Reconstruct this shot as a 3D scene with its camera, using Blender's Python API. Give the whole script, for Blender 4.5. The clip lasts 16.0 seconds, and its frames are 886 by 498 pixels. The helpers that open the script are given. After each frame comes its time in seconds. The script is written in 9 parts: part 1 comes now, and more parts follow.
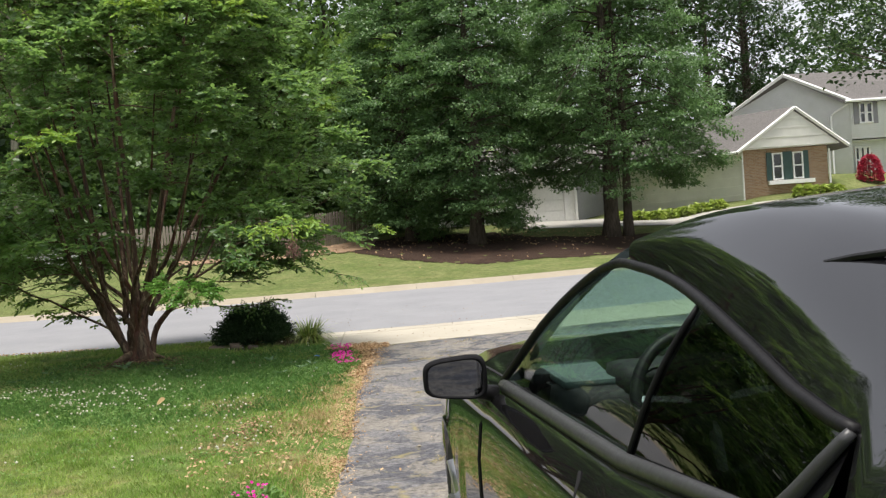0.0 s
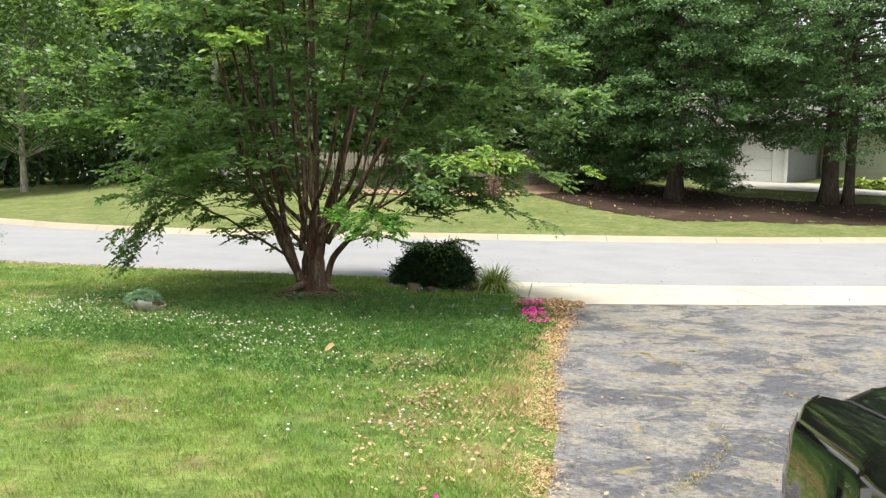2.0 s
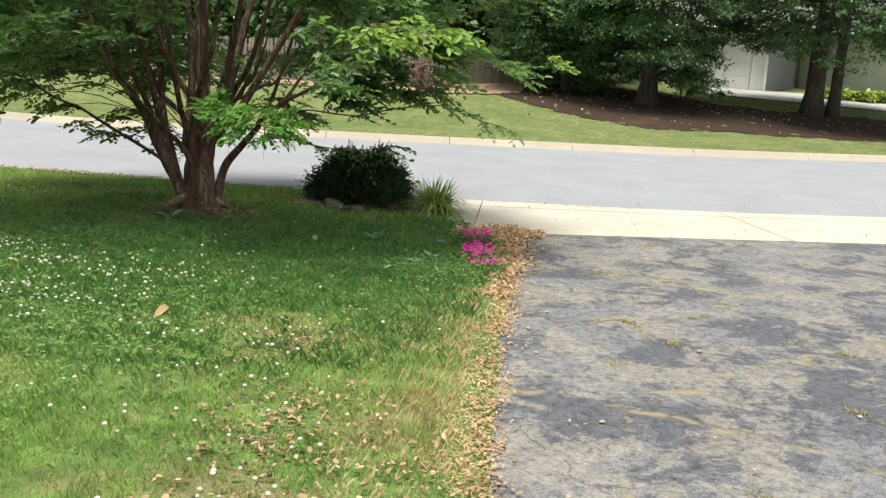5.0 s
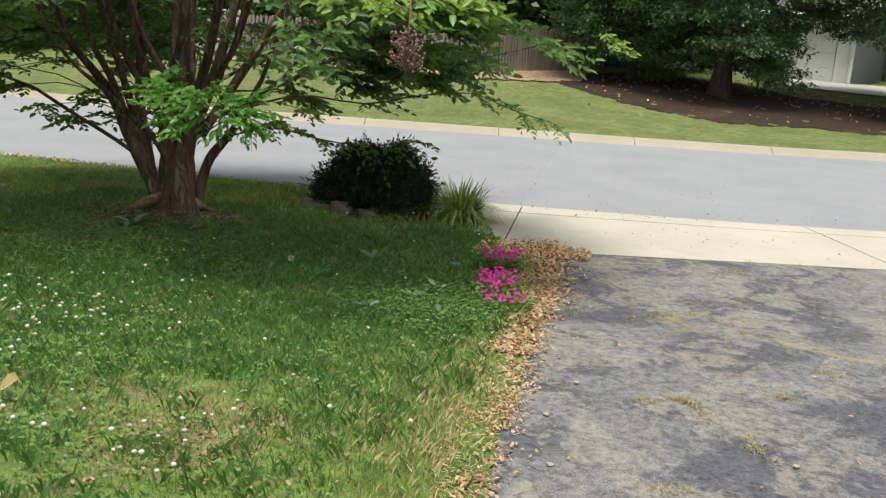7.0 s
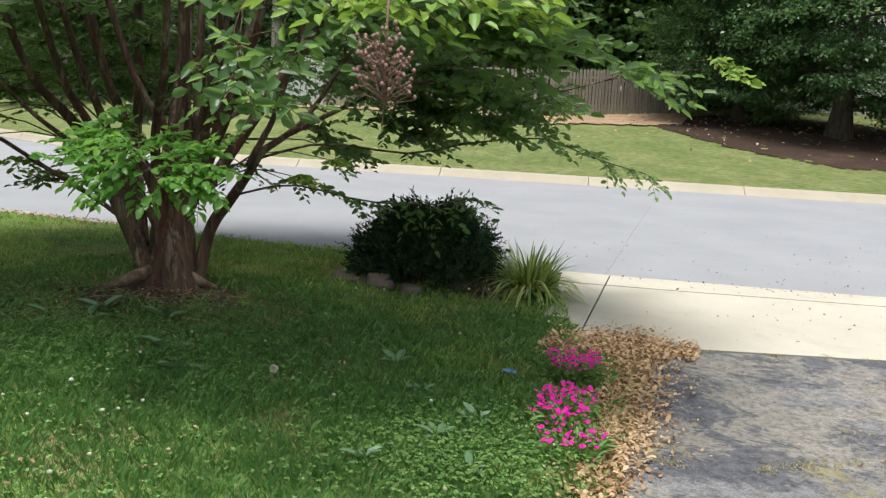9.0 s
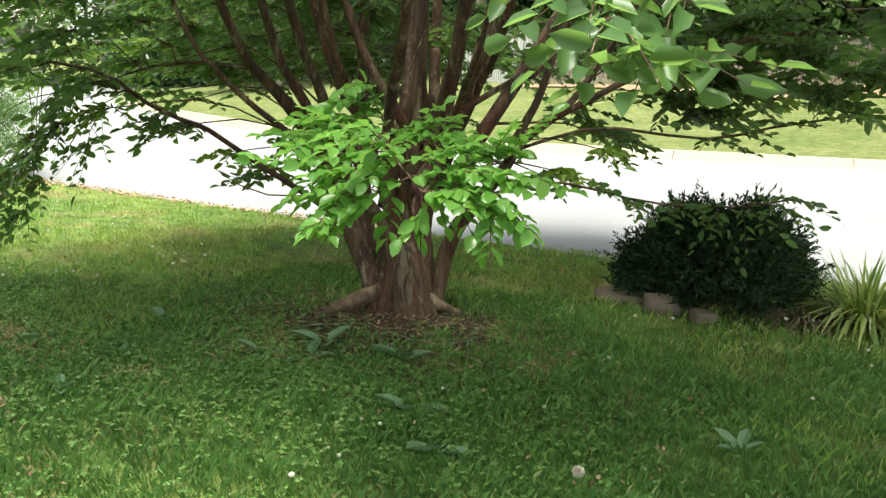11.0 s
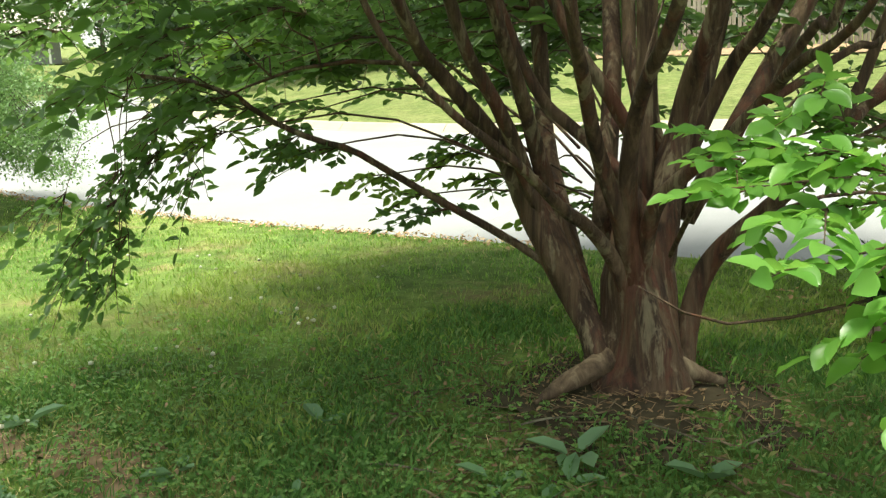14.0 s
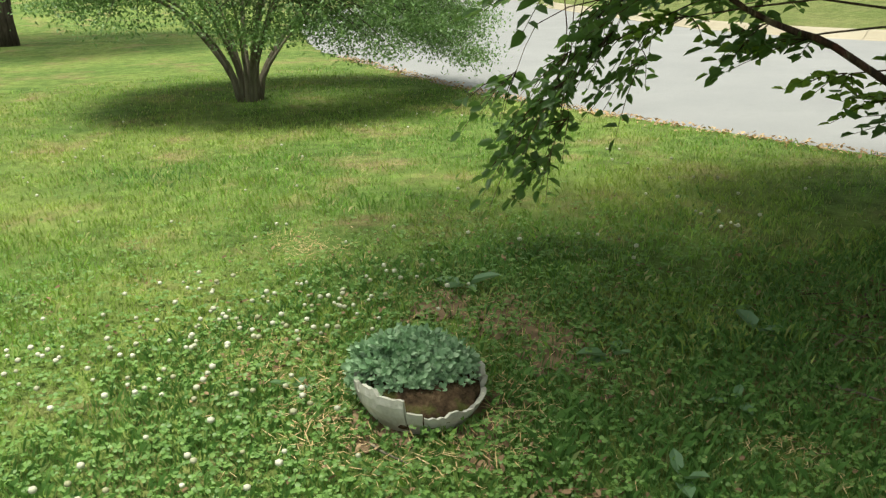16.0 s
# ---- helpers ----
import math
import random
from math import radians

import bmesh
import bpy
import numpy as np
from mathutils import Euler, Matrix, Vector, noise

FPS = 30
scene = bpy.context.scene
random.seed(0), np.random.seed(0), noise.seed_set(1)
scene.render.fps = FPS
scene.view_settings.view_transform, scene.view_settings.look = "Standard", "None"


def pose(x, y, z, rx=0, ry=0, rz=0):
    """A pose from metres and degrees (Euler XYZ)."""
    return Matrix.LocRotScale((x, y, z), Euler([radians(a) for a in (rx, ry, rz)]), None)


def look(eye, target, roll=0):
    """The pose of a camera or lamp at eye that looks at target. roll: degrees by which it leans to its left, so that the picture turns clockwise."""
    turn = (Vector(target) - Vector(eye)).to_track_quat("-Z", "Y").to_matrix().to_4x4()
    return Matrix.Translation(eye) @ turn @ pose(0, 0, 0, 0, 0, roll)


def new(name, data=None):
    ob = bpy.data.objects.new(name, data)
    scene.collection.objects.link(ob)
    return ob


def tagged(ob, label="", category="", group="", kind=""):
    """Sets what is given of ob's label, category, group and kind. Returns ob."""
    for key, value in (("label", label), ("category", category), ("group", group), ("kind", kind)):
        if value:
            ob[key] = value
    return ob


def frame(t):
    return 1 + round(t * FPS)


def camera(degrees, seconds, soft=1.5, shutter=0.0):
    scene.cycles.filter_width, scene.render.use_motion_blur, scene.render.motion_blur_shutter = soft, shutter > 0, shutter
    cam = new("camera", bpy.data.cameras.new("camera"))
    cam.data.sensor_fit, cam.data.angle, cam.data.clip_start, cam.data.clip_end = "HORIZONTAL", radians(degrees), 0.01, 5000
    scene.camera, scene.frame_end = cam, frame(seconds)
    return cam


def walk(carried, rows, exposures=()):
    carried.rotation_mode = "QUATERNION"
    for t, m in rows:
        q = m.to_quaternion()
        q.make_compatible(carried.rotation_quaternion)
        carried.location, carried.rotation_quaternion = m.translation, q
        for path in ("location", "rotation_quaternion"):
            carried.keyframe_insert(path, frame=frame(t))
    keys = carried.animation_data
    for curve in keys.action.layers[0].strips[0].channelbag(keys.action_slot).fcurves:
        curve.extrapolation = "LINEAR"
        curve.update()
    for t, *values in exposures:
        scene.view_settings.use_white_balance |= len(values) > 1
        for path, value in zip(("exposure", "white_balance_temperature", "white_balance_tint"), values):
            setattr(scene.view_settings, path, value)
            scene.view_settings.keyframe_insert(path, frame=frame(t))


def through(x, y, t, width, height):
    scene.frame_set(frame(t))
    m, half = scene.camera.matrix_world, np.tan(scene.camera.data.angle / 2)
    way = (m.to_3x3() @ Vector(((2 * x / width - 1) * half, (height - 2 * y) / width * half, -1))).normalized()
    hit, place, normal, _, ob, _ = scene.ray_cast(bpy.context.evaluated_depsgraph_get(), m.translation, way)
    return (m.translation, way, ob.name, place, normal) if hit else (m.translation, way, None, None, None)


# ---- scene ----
SIZE = 0.94  # metres of the place for one unit of the plan below
cam = camera(52.1, 16.0, soft=1.32)
PATH = [
    (0, (-0.012, 0.408, 1.479), (-0.01, 2.408, 1.458), -3.8),
    (0.5, (-0.191, 0.783, 1.486), (-0.357, 2.775, 1.428), -3.7),
    (1, (-0.289, 1.206, 1.491), (-0.651, 3.173, 1.461), -2.6),
    (1.5, (-0.422, 1.671, 1.449), (-0.802, 3.631, 1.328), 0.1),
    (2, (-0.527, 2.105, 1.459), (-0.906, 4.064, 1.322), 1.3),
    (2.5, (-0.589, 2.542, 1.479), (-1.09, 4.475, 1.364), 0.6),
    (3, (-0.657, 2.996, 1.45), (-1.131, 4.936, 1.35), 1.2),
    (3.5, (-0.671, 3.477, 1.419), (-0.984, 5.449, 1.316), 1.8),
    (4, (-0.68, 3.973, 1.441), (-0.986, 5.943, 1.28), 1.8),
    (4.2, (-0.721, 4.192, 1.408), (-1.021, 6.157, 1.189), 2.2),
    (6.3, (-0.555, 6.165, 1.426), (-0.848, 8.103, 1.028), 4.5),
    (6.5, (-0.55, 6.373, 1.439), (-0.866, 8.311, 1.063), 5.1),
    (7, (-0.598, 6.849, 1.402), (-1.006, 8.768, 1.011), 4.4),
    (7.5, (-0.644, 7.372, 1.409), (-1.025, 9.293, 1.001), 2.4),
    (8, (-0.614, 7.865, 1.429), (-1.058, 9.771, 1.016), -0.2),
    (8.5, (-0.671, 8.36, 1.376), (-1.126, 10.273, 1.011), 1.2),
    (9, (-0.763, 8.799, 1.363), (-1.386, 10.674, 1.057), 3.5),
    (9.5, (-0.895, 9.161, 1.346), (-1.856, 10.886, 1.027), 2.2),
    (9.7, (-0.977, 9.302, 1.323), (-1.961, 11.021, 1.045), 2.1),
    (11.8, (-2.505, 10.42, 1.293), (-3.51, 12.1, 0.881), 1.8),
    (12, (-2.625, 10.511, 1.299), (-3.642, 12.187, 0.903), 0.7),
    (12.5, (-2.97, 10.75, 1.331), (-4.039, 12.389, 0.919), -1.8),
    (13, (-3.256, 10.86, 1.312), (-4.201, 12.566, 0.869), -2.0),
    (13.5, (-3.447, 10.868, 1.321), (-4.381, 12.585, 0.895), -1.3),
    (14, (-3.52, 10.87, 1.333), (-4.561, 12.528, 0.923), -2.4),
    (14.5, (-3.522, 10.867, 1.333), (-4.59, 12.51, 0.933), -2.6),
    (15, (-3.544, 10.817, 1.333), (-4.734, 12.369, 0.917), -1.8),
    (15.5, (-3.627, 10.739, 1.306), (-5.04, 12.065, 0.811), -0.2),
    (16, (-3.828, 10.696, 1.267), (-5.4, 11.783, 0.68), -1.5),
]
walk(cam, [(t, look(Vector(eye) * SIZE, Vector(target) * SIZE, roll)) for t, eye, target, roll in PATH],
     [(0, 1.22, 6550, 12), (0.6, 1.55, 6700, 11), (3.5, 1.64, 6500, 6), (6.3, 1.17, 6450, 8), (7.5, 1.11, 6450, 8), (8.2, 1.08, 6400, 8), (9.0, 1.30, 6250, 9), (9.6, 1.80, 6300, 7), (12, 2.12, 7000, -1), (14.5, 2.17, 7050, -4), (15.1, 2.26, 7050, -4), (15.5, 2.09, 7050, -4), (16, 1.38, 7000, -1)])
# ---------------------------------------------------------------- world and light
SUN_ELEV, SUN_AZ = 80.5, 190.0
world = bpy.data.worlds.new("sky")
scene.world = world
world.use_nodes = True
wn = world.node_tree
wn.nodes.clear()
w_out = wn.nodes.new("ShaderNodeOutputWorld")
w_bg = wn.nodes.new("ShaderNodeBackground")
w_sky = wn.nodes.new("ShaderNodeTexSky")
w_sky.sky_type = "NISHITA"
w_sky.sun_disc = False
w_sky.sun_elevation = radians(SUN_ELEV)
w_sky.sun_rotation = radians(SUN_AZ)
w_sky.air_density, w_sky.dust_density, w_sky.ozone_density = 1.0, 2.0, 1.0
w_hsv = wn.nodes.new("ShaderNodeHueSaturation")
w_hsv.inputs["Saturation"].default_value = 0.22
wn.links.new(w_sky.outputs[0], w_hsv.inputs["Color"])
wn.links.new(w_hsv.outputs[0], w_bg.inputs[0])
w_bg.inputs[1].default_value = 0.094
wn.links.new(w_bg.outputs[0], w_out.inputs[0])

sun_data = bpy.data.lights.new("sun", "SUN")
sun_data.energy, sun_data.angle, sun_data.color = 2.25, radians(20), (1.0, 0.96, 0.88)
sun = new("sun", sun_data)
_az = radians(SUN_AZ)
_el = radians(SUN_ELEV)
sun.matrix_world = look((math.sin(_az) * math.cos(_el) * 50, math.cos(_az) * math.cos(_el) * 50, math.sin(_el) * 50), (0, 0, 0))


# ---------------------------------------------------------------- material helpers
class Mat:
    """A small node-graph writer."""

    def __init__(self, name):
        self.m = bpy.data.materials.new(name)
        self.m.use_nodes = True
        self.t = self.m.node_tree
        self.t.nodes.clear()
        self.out = self.t.nodes.new("ShaderNodeOutputMaterial")
        self.coord = self.t.nodes.new("ShaderNodeTexCoord").outputs["Object"]

    def link(self, a, b):
        self.t.links.new(a, b)

    def put(self, socket, v):
        if isinstance(v, bpy.types.NodeSocket):
            self.link(v, socket)
        elif isinstance(v, (tuple, list)) and len(v) == 3 and socket.type == "RGBA":
            socket.default_value = (*v, 1)
        else:
            socket.default_value = v

    def noise(self, scale, detail=4, rough=0.55, distort=0.0, coord=None):
        n = self.t.nodes.new("ShaderNodeTexNoise")
        self.link(coord or self.coord, n.inputs["Vector"])
        n.inputs["Scale"].default_value, n.inputs["Detail"].default_value = scale, detail
        n.inputs["Roughness"].default_value, n.inputs["Distortion"].default_value = rough, distort
        return n.outputs["Fac"]

    def voronoi(self, scale, feature="F1", coord=None, out="Distance", randomness=1.0):
        n = self.t.nodes.new("ShaderNodeTexVoronoi")
        n.feature = feature
        self.link(coord or self.coord, n.inputs["Vector"])
        n.inputs["Scale"].default_value = scale
        n.inputs["Randomness"].default_value = randomness
        return n.outputs[out]

    def stretch(self, x, y, z, coord=None):
        n = self.t.nodes.new("ShaderNodeMapping")
        self.link(coord or self.coord, n.inputs["Vector"])
        n.inputs["Scale"].default_value = (x, y, z)
        return n.outputs[0]

    def warp(self, amount, scale, coord=None):
        n = self.t.nodes.new("ShaderNodeTexNoise")
        self.link(coord or self.coord, n.inputs["Vector"])
        n.inputs["Scale"].default_value, n.inputs["Detail"].default_value = scale, 3
        a = self.t.nodes.new("ShaderNodeVectorMath")
        a.operation = "MULTIPLY_ADD"
        self.link(n.outputs["Color"], a.inputs[0])
        a.inputs[1].default_value = (amount,) * 3
        self.link(coord or self.coord, a.inputs[2])
        return a.outputs[0]

    def ramp(self, fac, *stops):
        n = self.t.nodes.new("ShaderNodeValToRGB")
        self.link(fac, n.inputs[0])
        e = n.color_ramp.elements
        while len(e) < len(stops):
            e.new(0.5)
        for el, (p, c) in zip(e, stops):
            el.position = p
            el.color = (*c, 1) if isinstance(c, tuple) else (c, c, c, 1)
        return n.outputs[0]

    def mix(self, fac, a, b, blend="MIX"):
        n = self.t.nodes.new("ShaderNodeMix")
        n.data_type, n.blend_type = "RGBA", blend
        self.put(n.inputs[0], fac)
        self.put(n.inputs[6], a)
        self.put(n.inputs[7], b)
        return n.outputs[2]

    def math(self, op, a, b=0.0):
        n = self.t.nodes.new("ShaderNodeMath")
        n.operation = op
        self.put(n.inputs[0], a)
        self.put(n.inputs[1], b)
        return n.outputs[0]

    def island(self):
        return self.t.nodes.new("ShaderNodeNewGeometry").outputs["Random Per Island"]

    def object_random(self):
        return self.t.nodes.new("ShaderNodeObjectInfo").outputs["Random"]

    def bump(self, height, strength=0.4, distance=0.01):
        n = self.t.nodes.new("ShaderNodeBump")
        self.link(height, n.inputs["Height"])
        n.inputs["Strength"].default_value, n.inputs["Distance"].default_value = strength, distance
        return n.outputs[0]

    def surface(self, color, rough=0.8, metal=0.0, normal=None, spec=0.5, coat=0.0):
        p = self.t.nodes.new("ShaderNodeBsdfPrincipled")
        self.put(p.inputs["Base Color"], color)
        self.put(p.inputs["Roughness"], rough)
        self.put(p.inputs["Metallic"], metal)
        self.put(p.inputs["Specular IOR Level"], spec)
        self.put(p.inputs["Coat Weight"], coat)
        p.inputs["Coat Roughness"].default_value = 0.03
        if normal:
            self.link(normal, p.inputs["Normal"])
        self.link(p.outputs[0], self.out.inputs[0])
        return p

    def leafy(self, color, through, amount=0.35, rough=0.45, spec=0.4):
        """A leaf: a glossy skin that also lets light through."""
        p = self.t.nodes.new("ShaderNodeBsdfPrincipled")
        self.put(p.inputs["Base Color"], color)
        p.inputs["Roughness"].default_value = rough
        p.inputs["Specular IOR Level"].default_value = spec
        tr = self.t.nodes.new("ShaderNodeBsdfTranslucent")
        self.put(tr.inputs["Color"], through)
        mx = self.t.nodes.new("ShaderNodeMixShader")
        mx.inputs[0].default_value = amount
        self.link(p.outputs[0], mx.inputs[1])
        self.link(tr.outputs[0], mx.inputs[2])
        self.link(mx.outputs[0], self.out.inputs[0])


def leaf_mat(name, dark, mid, light, through, amount=0.35, patch=0.6, rough=0.45, spec=0.4):
    k = Mat(name)
    a = k.ramp(k.island(), (0.0, dark), (0.55, mid), (1.0, light))
    b = k.ramp(k.noise(patch, 3), (0.3, dark), (0.7, light))
    c = k.mix(0.35, a, b)
    k.leafy(c, k.mix(0.5, c, through), amount, rough, spec)
    return k.m


def plain(name, color, rough=0.6, metal=0.0, vary=0.12, scale=8.0, spec=0.5):
    k = Mat(name)
    f = k.noise(scale, 5, 0.6)
    lo = tuple(c * (1 - vary) for c in color)
    hi = tuple(min(1, c * (1 + vary)) for c in color)
    k.surface(k.ramp(f, (0.3, lo), (0.7, hi)), k.ramp(k.noise(scale * 3, 3), (0.3, rough * 0.85), (0.7, min(1, rough * 1.15))), metal,
              k.bump(k.noise(scale * 12, 4), 0.15, 0.003), spec)
    return k.m


# lawn soil and turf seen between the blades
k = Mat("lawn_ground")
n1 = k.noise(0.55, 4, 0.6)
n2 = k.noise(3.5, 5, 0.65)
n3 = k.noise(60, 3)
turf = k.mix(k.ramp(n2, (0.35, 0.0), (0.7, 1.0)), (0.135, 0.225, 0.055), (0.250, 0.360, 0.095))
turf = k.mix(k.ramp(n1, (0.42, 0.0), (0.68, 0.6)), turf, (0.38, 0.45, 0.125))
turf = k.mix(k.ramp(k.noise(1.1, 6, 0.72), (0.53, 0.0), (0.66, 0.8)), turf, (0.37, 0.29, 0.155))
sep = k.t.nodes.new("ShaderNodeSeparateXYZ")
k.link(k.coord, sep.inputs[0])
beyond = k.ramp(k.math("MULTIPLY", sep.outputs[1], 0.01), (0.24, 0.0), (0.25, 1.0))
dull = k.mix(k.ramp(k.noise(0.9, 5, 0.65), (0.35, 0.0), (0.65, 1.0)), (0.165, 0.215, 0.068), (0.285, 0.300, 0.125))
turf = k.mix(k.math("MULTIPLY", beyond, 0.85), turf, dull)
turf = k.mix(0.8, turf, k.ramp(k.noise(6.5, 5, 0.7), (0.35, (0.45, 0.45, 0.45)), (0.65, (1, 1, 1))), "MULTIPLY")
turf = k.mix(0.55, turf, k.ramp(n3, (0.3, (0.42, 0.42, 0.42)), (0.7, (1, 1, 1))), "MULTIPLY")
k.surface(turf, 0.95, 0, k.bump(k.noise(90, 4), 0.9, 0.03), 0.15)
M_LAWN = k.m

# grass blades
k = Mat("grass_blade")
a = k.ramp(k.island(), (0.0, (0.120, 0.265, 0.058)), (0.5, (0.230, 0.440, 0.090)), (0.84, (0.350, 0.560, 0.120)), (0.87, (0.52, 0.48, 0.24)), (1.0, (0.68, 0.60, 0.34)))
c = k.mix(k.ramp(k.noise(0.55, 4, 0.6), (0.40, 0.0), (0.66, 0.75)), a, (0.50, 0.61, 0.155))
c = k.mix(k.ramp(k.noise(1.1, 6, 0.72), (0.53, 0.0), (0.68, 0.7)), c, (0.58, 0.50, 0.25))
c = k.mix(0.85, c, k.ramp(k.noise(6.5, 5, 0.7), (0.35, (0.42, 0.45, 0.42)), (0.65, (1, 1, 1))), "MULTIPLY")
k.leafy(c, k.mix(0.5, c, (0.34, 0.46, 0.075)), 0.36, 0.5, 0.3)
M_GRASS = k.m

# longer, lusher blades of a bluer green, darkened further for the tree's shade
k = Mat("shaded_fescue_blade")
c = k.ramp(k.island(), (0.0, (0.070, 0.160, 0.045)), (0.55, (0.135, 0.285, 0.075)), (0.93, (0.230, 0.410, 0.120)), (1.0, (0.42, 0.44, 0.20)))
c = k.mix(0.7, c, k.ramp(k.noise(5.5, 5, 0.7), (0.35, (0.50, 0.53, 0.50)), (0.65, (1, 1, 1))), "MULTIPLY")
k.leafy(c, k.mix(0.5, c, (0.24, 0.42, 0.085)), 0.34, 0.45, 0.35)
M_FESCUE_SHADE = k.m

# weathered asphalt: grey-blue, with worn stone, tan silt and moss in the cracks
k = Mat("old_asphalt")
grit = k.noise(110, 4, 0.75)
base = k.ramp(grit, (0.30, (0.108, 0.106, 0.112)), (0.55, (0.212, 0.208, 0.212)), (0.75, (0.42, 0.41, 0.395)))
dark = k.ramp(k.noise(1.0, 12, 0.74, 0.4), (0.465, 0.0), (0.515, 1.0))
base = k.mix(k.math("MULTIPLY", dark, 0.78), base, k.ramp(grit, (0.3, (0.050, 0.052, 0.063)), (0.7, (0.118, 0.121, 0.140))))
silt = k.ramp(k.noise(1.5, 12, 0.76, 0.3, k.warp(0.3, 3)), (0.495, 0.0), (0.53, 1.0))
base = k.mix(k.math("MULTIPLY", silt, 0.72), base, k.ramp(grit, (0.3, (0.200, 0.182, 0.152)), (0.7, (0.37, 0.34, 0.29))))
base = k.mix(0.9, base, k.ramp(k.noise(20, 7, 0.8), (0.38, (0.40, 0.40, 0.41)), (0.56, (1, 1, 1))), "MULTIPLY")
cr = k.voronoi(0.30, "DISTANCE_TO_EDGE", k.warp(0.9, 1.3))
crack = k.ramp(cr, (0.0, 1.0), (0.006, 0.7), (0.014, 0.0))
brk = k.ramp(k.noise(2.2, 6, 0.8), (0.50, 0.0), (0.57, 1.0))
crack = k.math("MULTIPLY", crack, brk)
fine = k.math("MULTIPLY", k.ramp(k.voronoi(2.3, "DISTANCE_TO_EDGE", k.warp(0.25, 5)), (0.0, 1.0), (0.016, 0.0)), k.ramp(k.noise(0.8, 5, 0.7), (0.50, 0.0), (0.58, 0.8)))
base = k.mix(k.math("MULTIPLY", fine, 0.6), base, (0.045, 0.047, 0.055))
base = k.mix(k.math("MULTIPLY", crack, 0.8), base, k.mix(k.noise(9, 3), (0.20, 0.19, 0.08), (0.36, 0.29, 0.16)))
stains = k.ramp(k.noise(3.5, 7, 0.8), (0.60, 0.0), (0.68, 1.0))
base = k.mix(k.math("MULTIPLY", stains, 0.5), base, (0.34, 0.28, 0.16))
k.surface(base, 0.92, 0, k.bump(k.math("SUBTRACT", k.noise(170, 3), k.math("MULTIPLY", k.math("ADD", crack, fine), 1.2)), 0.7, 0.012), 0.25)
M_ASPHALT = k.m


def concrete(name, c1, c2, stain, scale=1.0):
    k = Mat(name)
    f = k.noise(0.8 * scale, 5, 0.6)
    b = k.ramp(f, (0.3, c1), (0.7, c2))
    b = k.mix(k.ramp(k.noise(2.2 * scale, 6, 0.7, 0.6), (0.55, 0.0), (0.8, 0.55)), b, stain)
    b = k.mix(0.35, b, k.ramp(k.noise(120, 3), (0.3, (0.7, 0.7, 0.7)), (0.7, (1, 1, 1))), "MULTIPLY")
    b = k.mix(0.10, b, k.ramp(k.object_random(), (0.0, (0.75, 0.75, 0.75)), (1.0, (1, 1, 1))), "MULTIPLY")
    k.surface(b, 0.9, 0, k.bump(k.noise(150, 4), 0.35, 0.005), 0.25)
    return k.m


M_ROAD = concrete("road_concrete", (0.228, 0.230, 0.243), (0.266, 0.268, 0.281), (0.195, 0.196, 0.205))
M_APRON = concrete("apron_concrete", (0.385, 0.355, 0.292), (0.455, 0.420, 0.350), (0.310, 0.268, 0.208))
M_KERB = concrete("kerb_concrete", (0.31, 0.27, 0.205), (0.37, 0.33, 0.26), (0.24, 0.20, 0.15))
M_FARDRIVE = concrete("far_drive_concrete", (0.34, 0.325, 0.295), (0.40, 0.385, 0.35), (0.30, 0.275, 0.245))

k = Mat("mulch")
b = k.ramp(k.noise(26, 5, 0.7), (0.3, (0.022, 0.014, 0.010)), (0.6, (0.060, 0.038, 0.028)), (0.8, (0.13, 0.08, 0.06)))
b = k.mix(k.ramp(k.noise(0.5, 4), (0.56, 0.0), (0.72, 0.4)), b, (0.17, 0.105, 0.075))
k.surface(b, 0.95, 0, k.bump(k.noise(30, 5), 1.0, 0.05), 0.15)
M_MULCH = k.m

# smooth mottled bark of the crape myrtle
k = Mat("smooth_bark")
v = k.stretch(6, 6, 0.7)
b = k.ramp(k.noise(1.8, 7, 0.66, 1.0, v), (0.34, (0.026, 0.015, 0.010)), (0.48, (0.074, 0.042, 0.028)), (0.60, (0.150, 0.098, 0.062)))
b = k.mix(k.ramp(k.noise(1.4, 6, 0.65, 0.6, v), (0.52, 0.0), (0.60, 0.8)), b, (0.120, 0.044, 0.028))
b = k.mix(k.ramp(k.noise(2.6, 7, 0.7, 0.5, k.stretch(5, 5, 0.9)), (0.54, 0.0), (0.61, 0.75)), b, (0.27, 0.215, 0.145))
b = k.mix(0.6, b, k.ramp(k.noise(9, 5, 0.7, 0.2, k.stretch(7, 7, 0.7)), (0.35, (0.40, 0.40, 0.40)), (0.6, (1, 1, 1))), "MULTIPLY")
k.surface(b, 0.68, 0, k.bump(k.noise(3, 7, 0.7, 0.4, k.stretch(12, 12, 1.2)), 0.9, 0.016), 0.3)
M_BARK = k.m
k = Mat("root_bark")
b = k.ramp(k.noise(2.2, 6, 0.65, 0.8, k.stretch(5, 5, 2.5)), (0.34, (0.055, 0.036, 0.024)), (0.50, (0.135, 0.094, 0.062)), (0.66, (0.260, 0.200, 0.135)))
k.surface(b, 0.75, 0, k.bump(k.noise(4, 6, 0.7, 0.4, k.stretch(8, 8, 3)), 0.8, 0.012), 0.25)
M_ROOT = k.m
k = Mat("rough_bark")
b = k.ramp(k.noise(3, 6, 0.65, 0.5, k.stretch(6, 6, 1)), (0.3, (0.030, 0.024, 0.019)), (0.7, (0.13, 0.105, 0.085)))
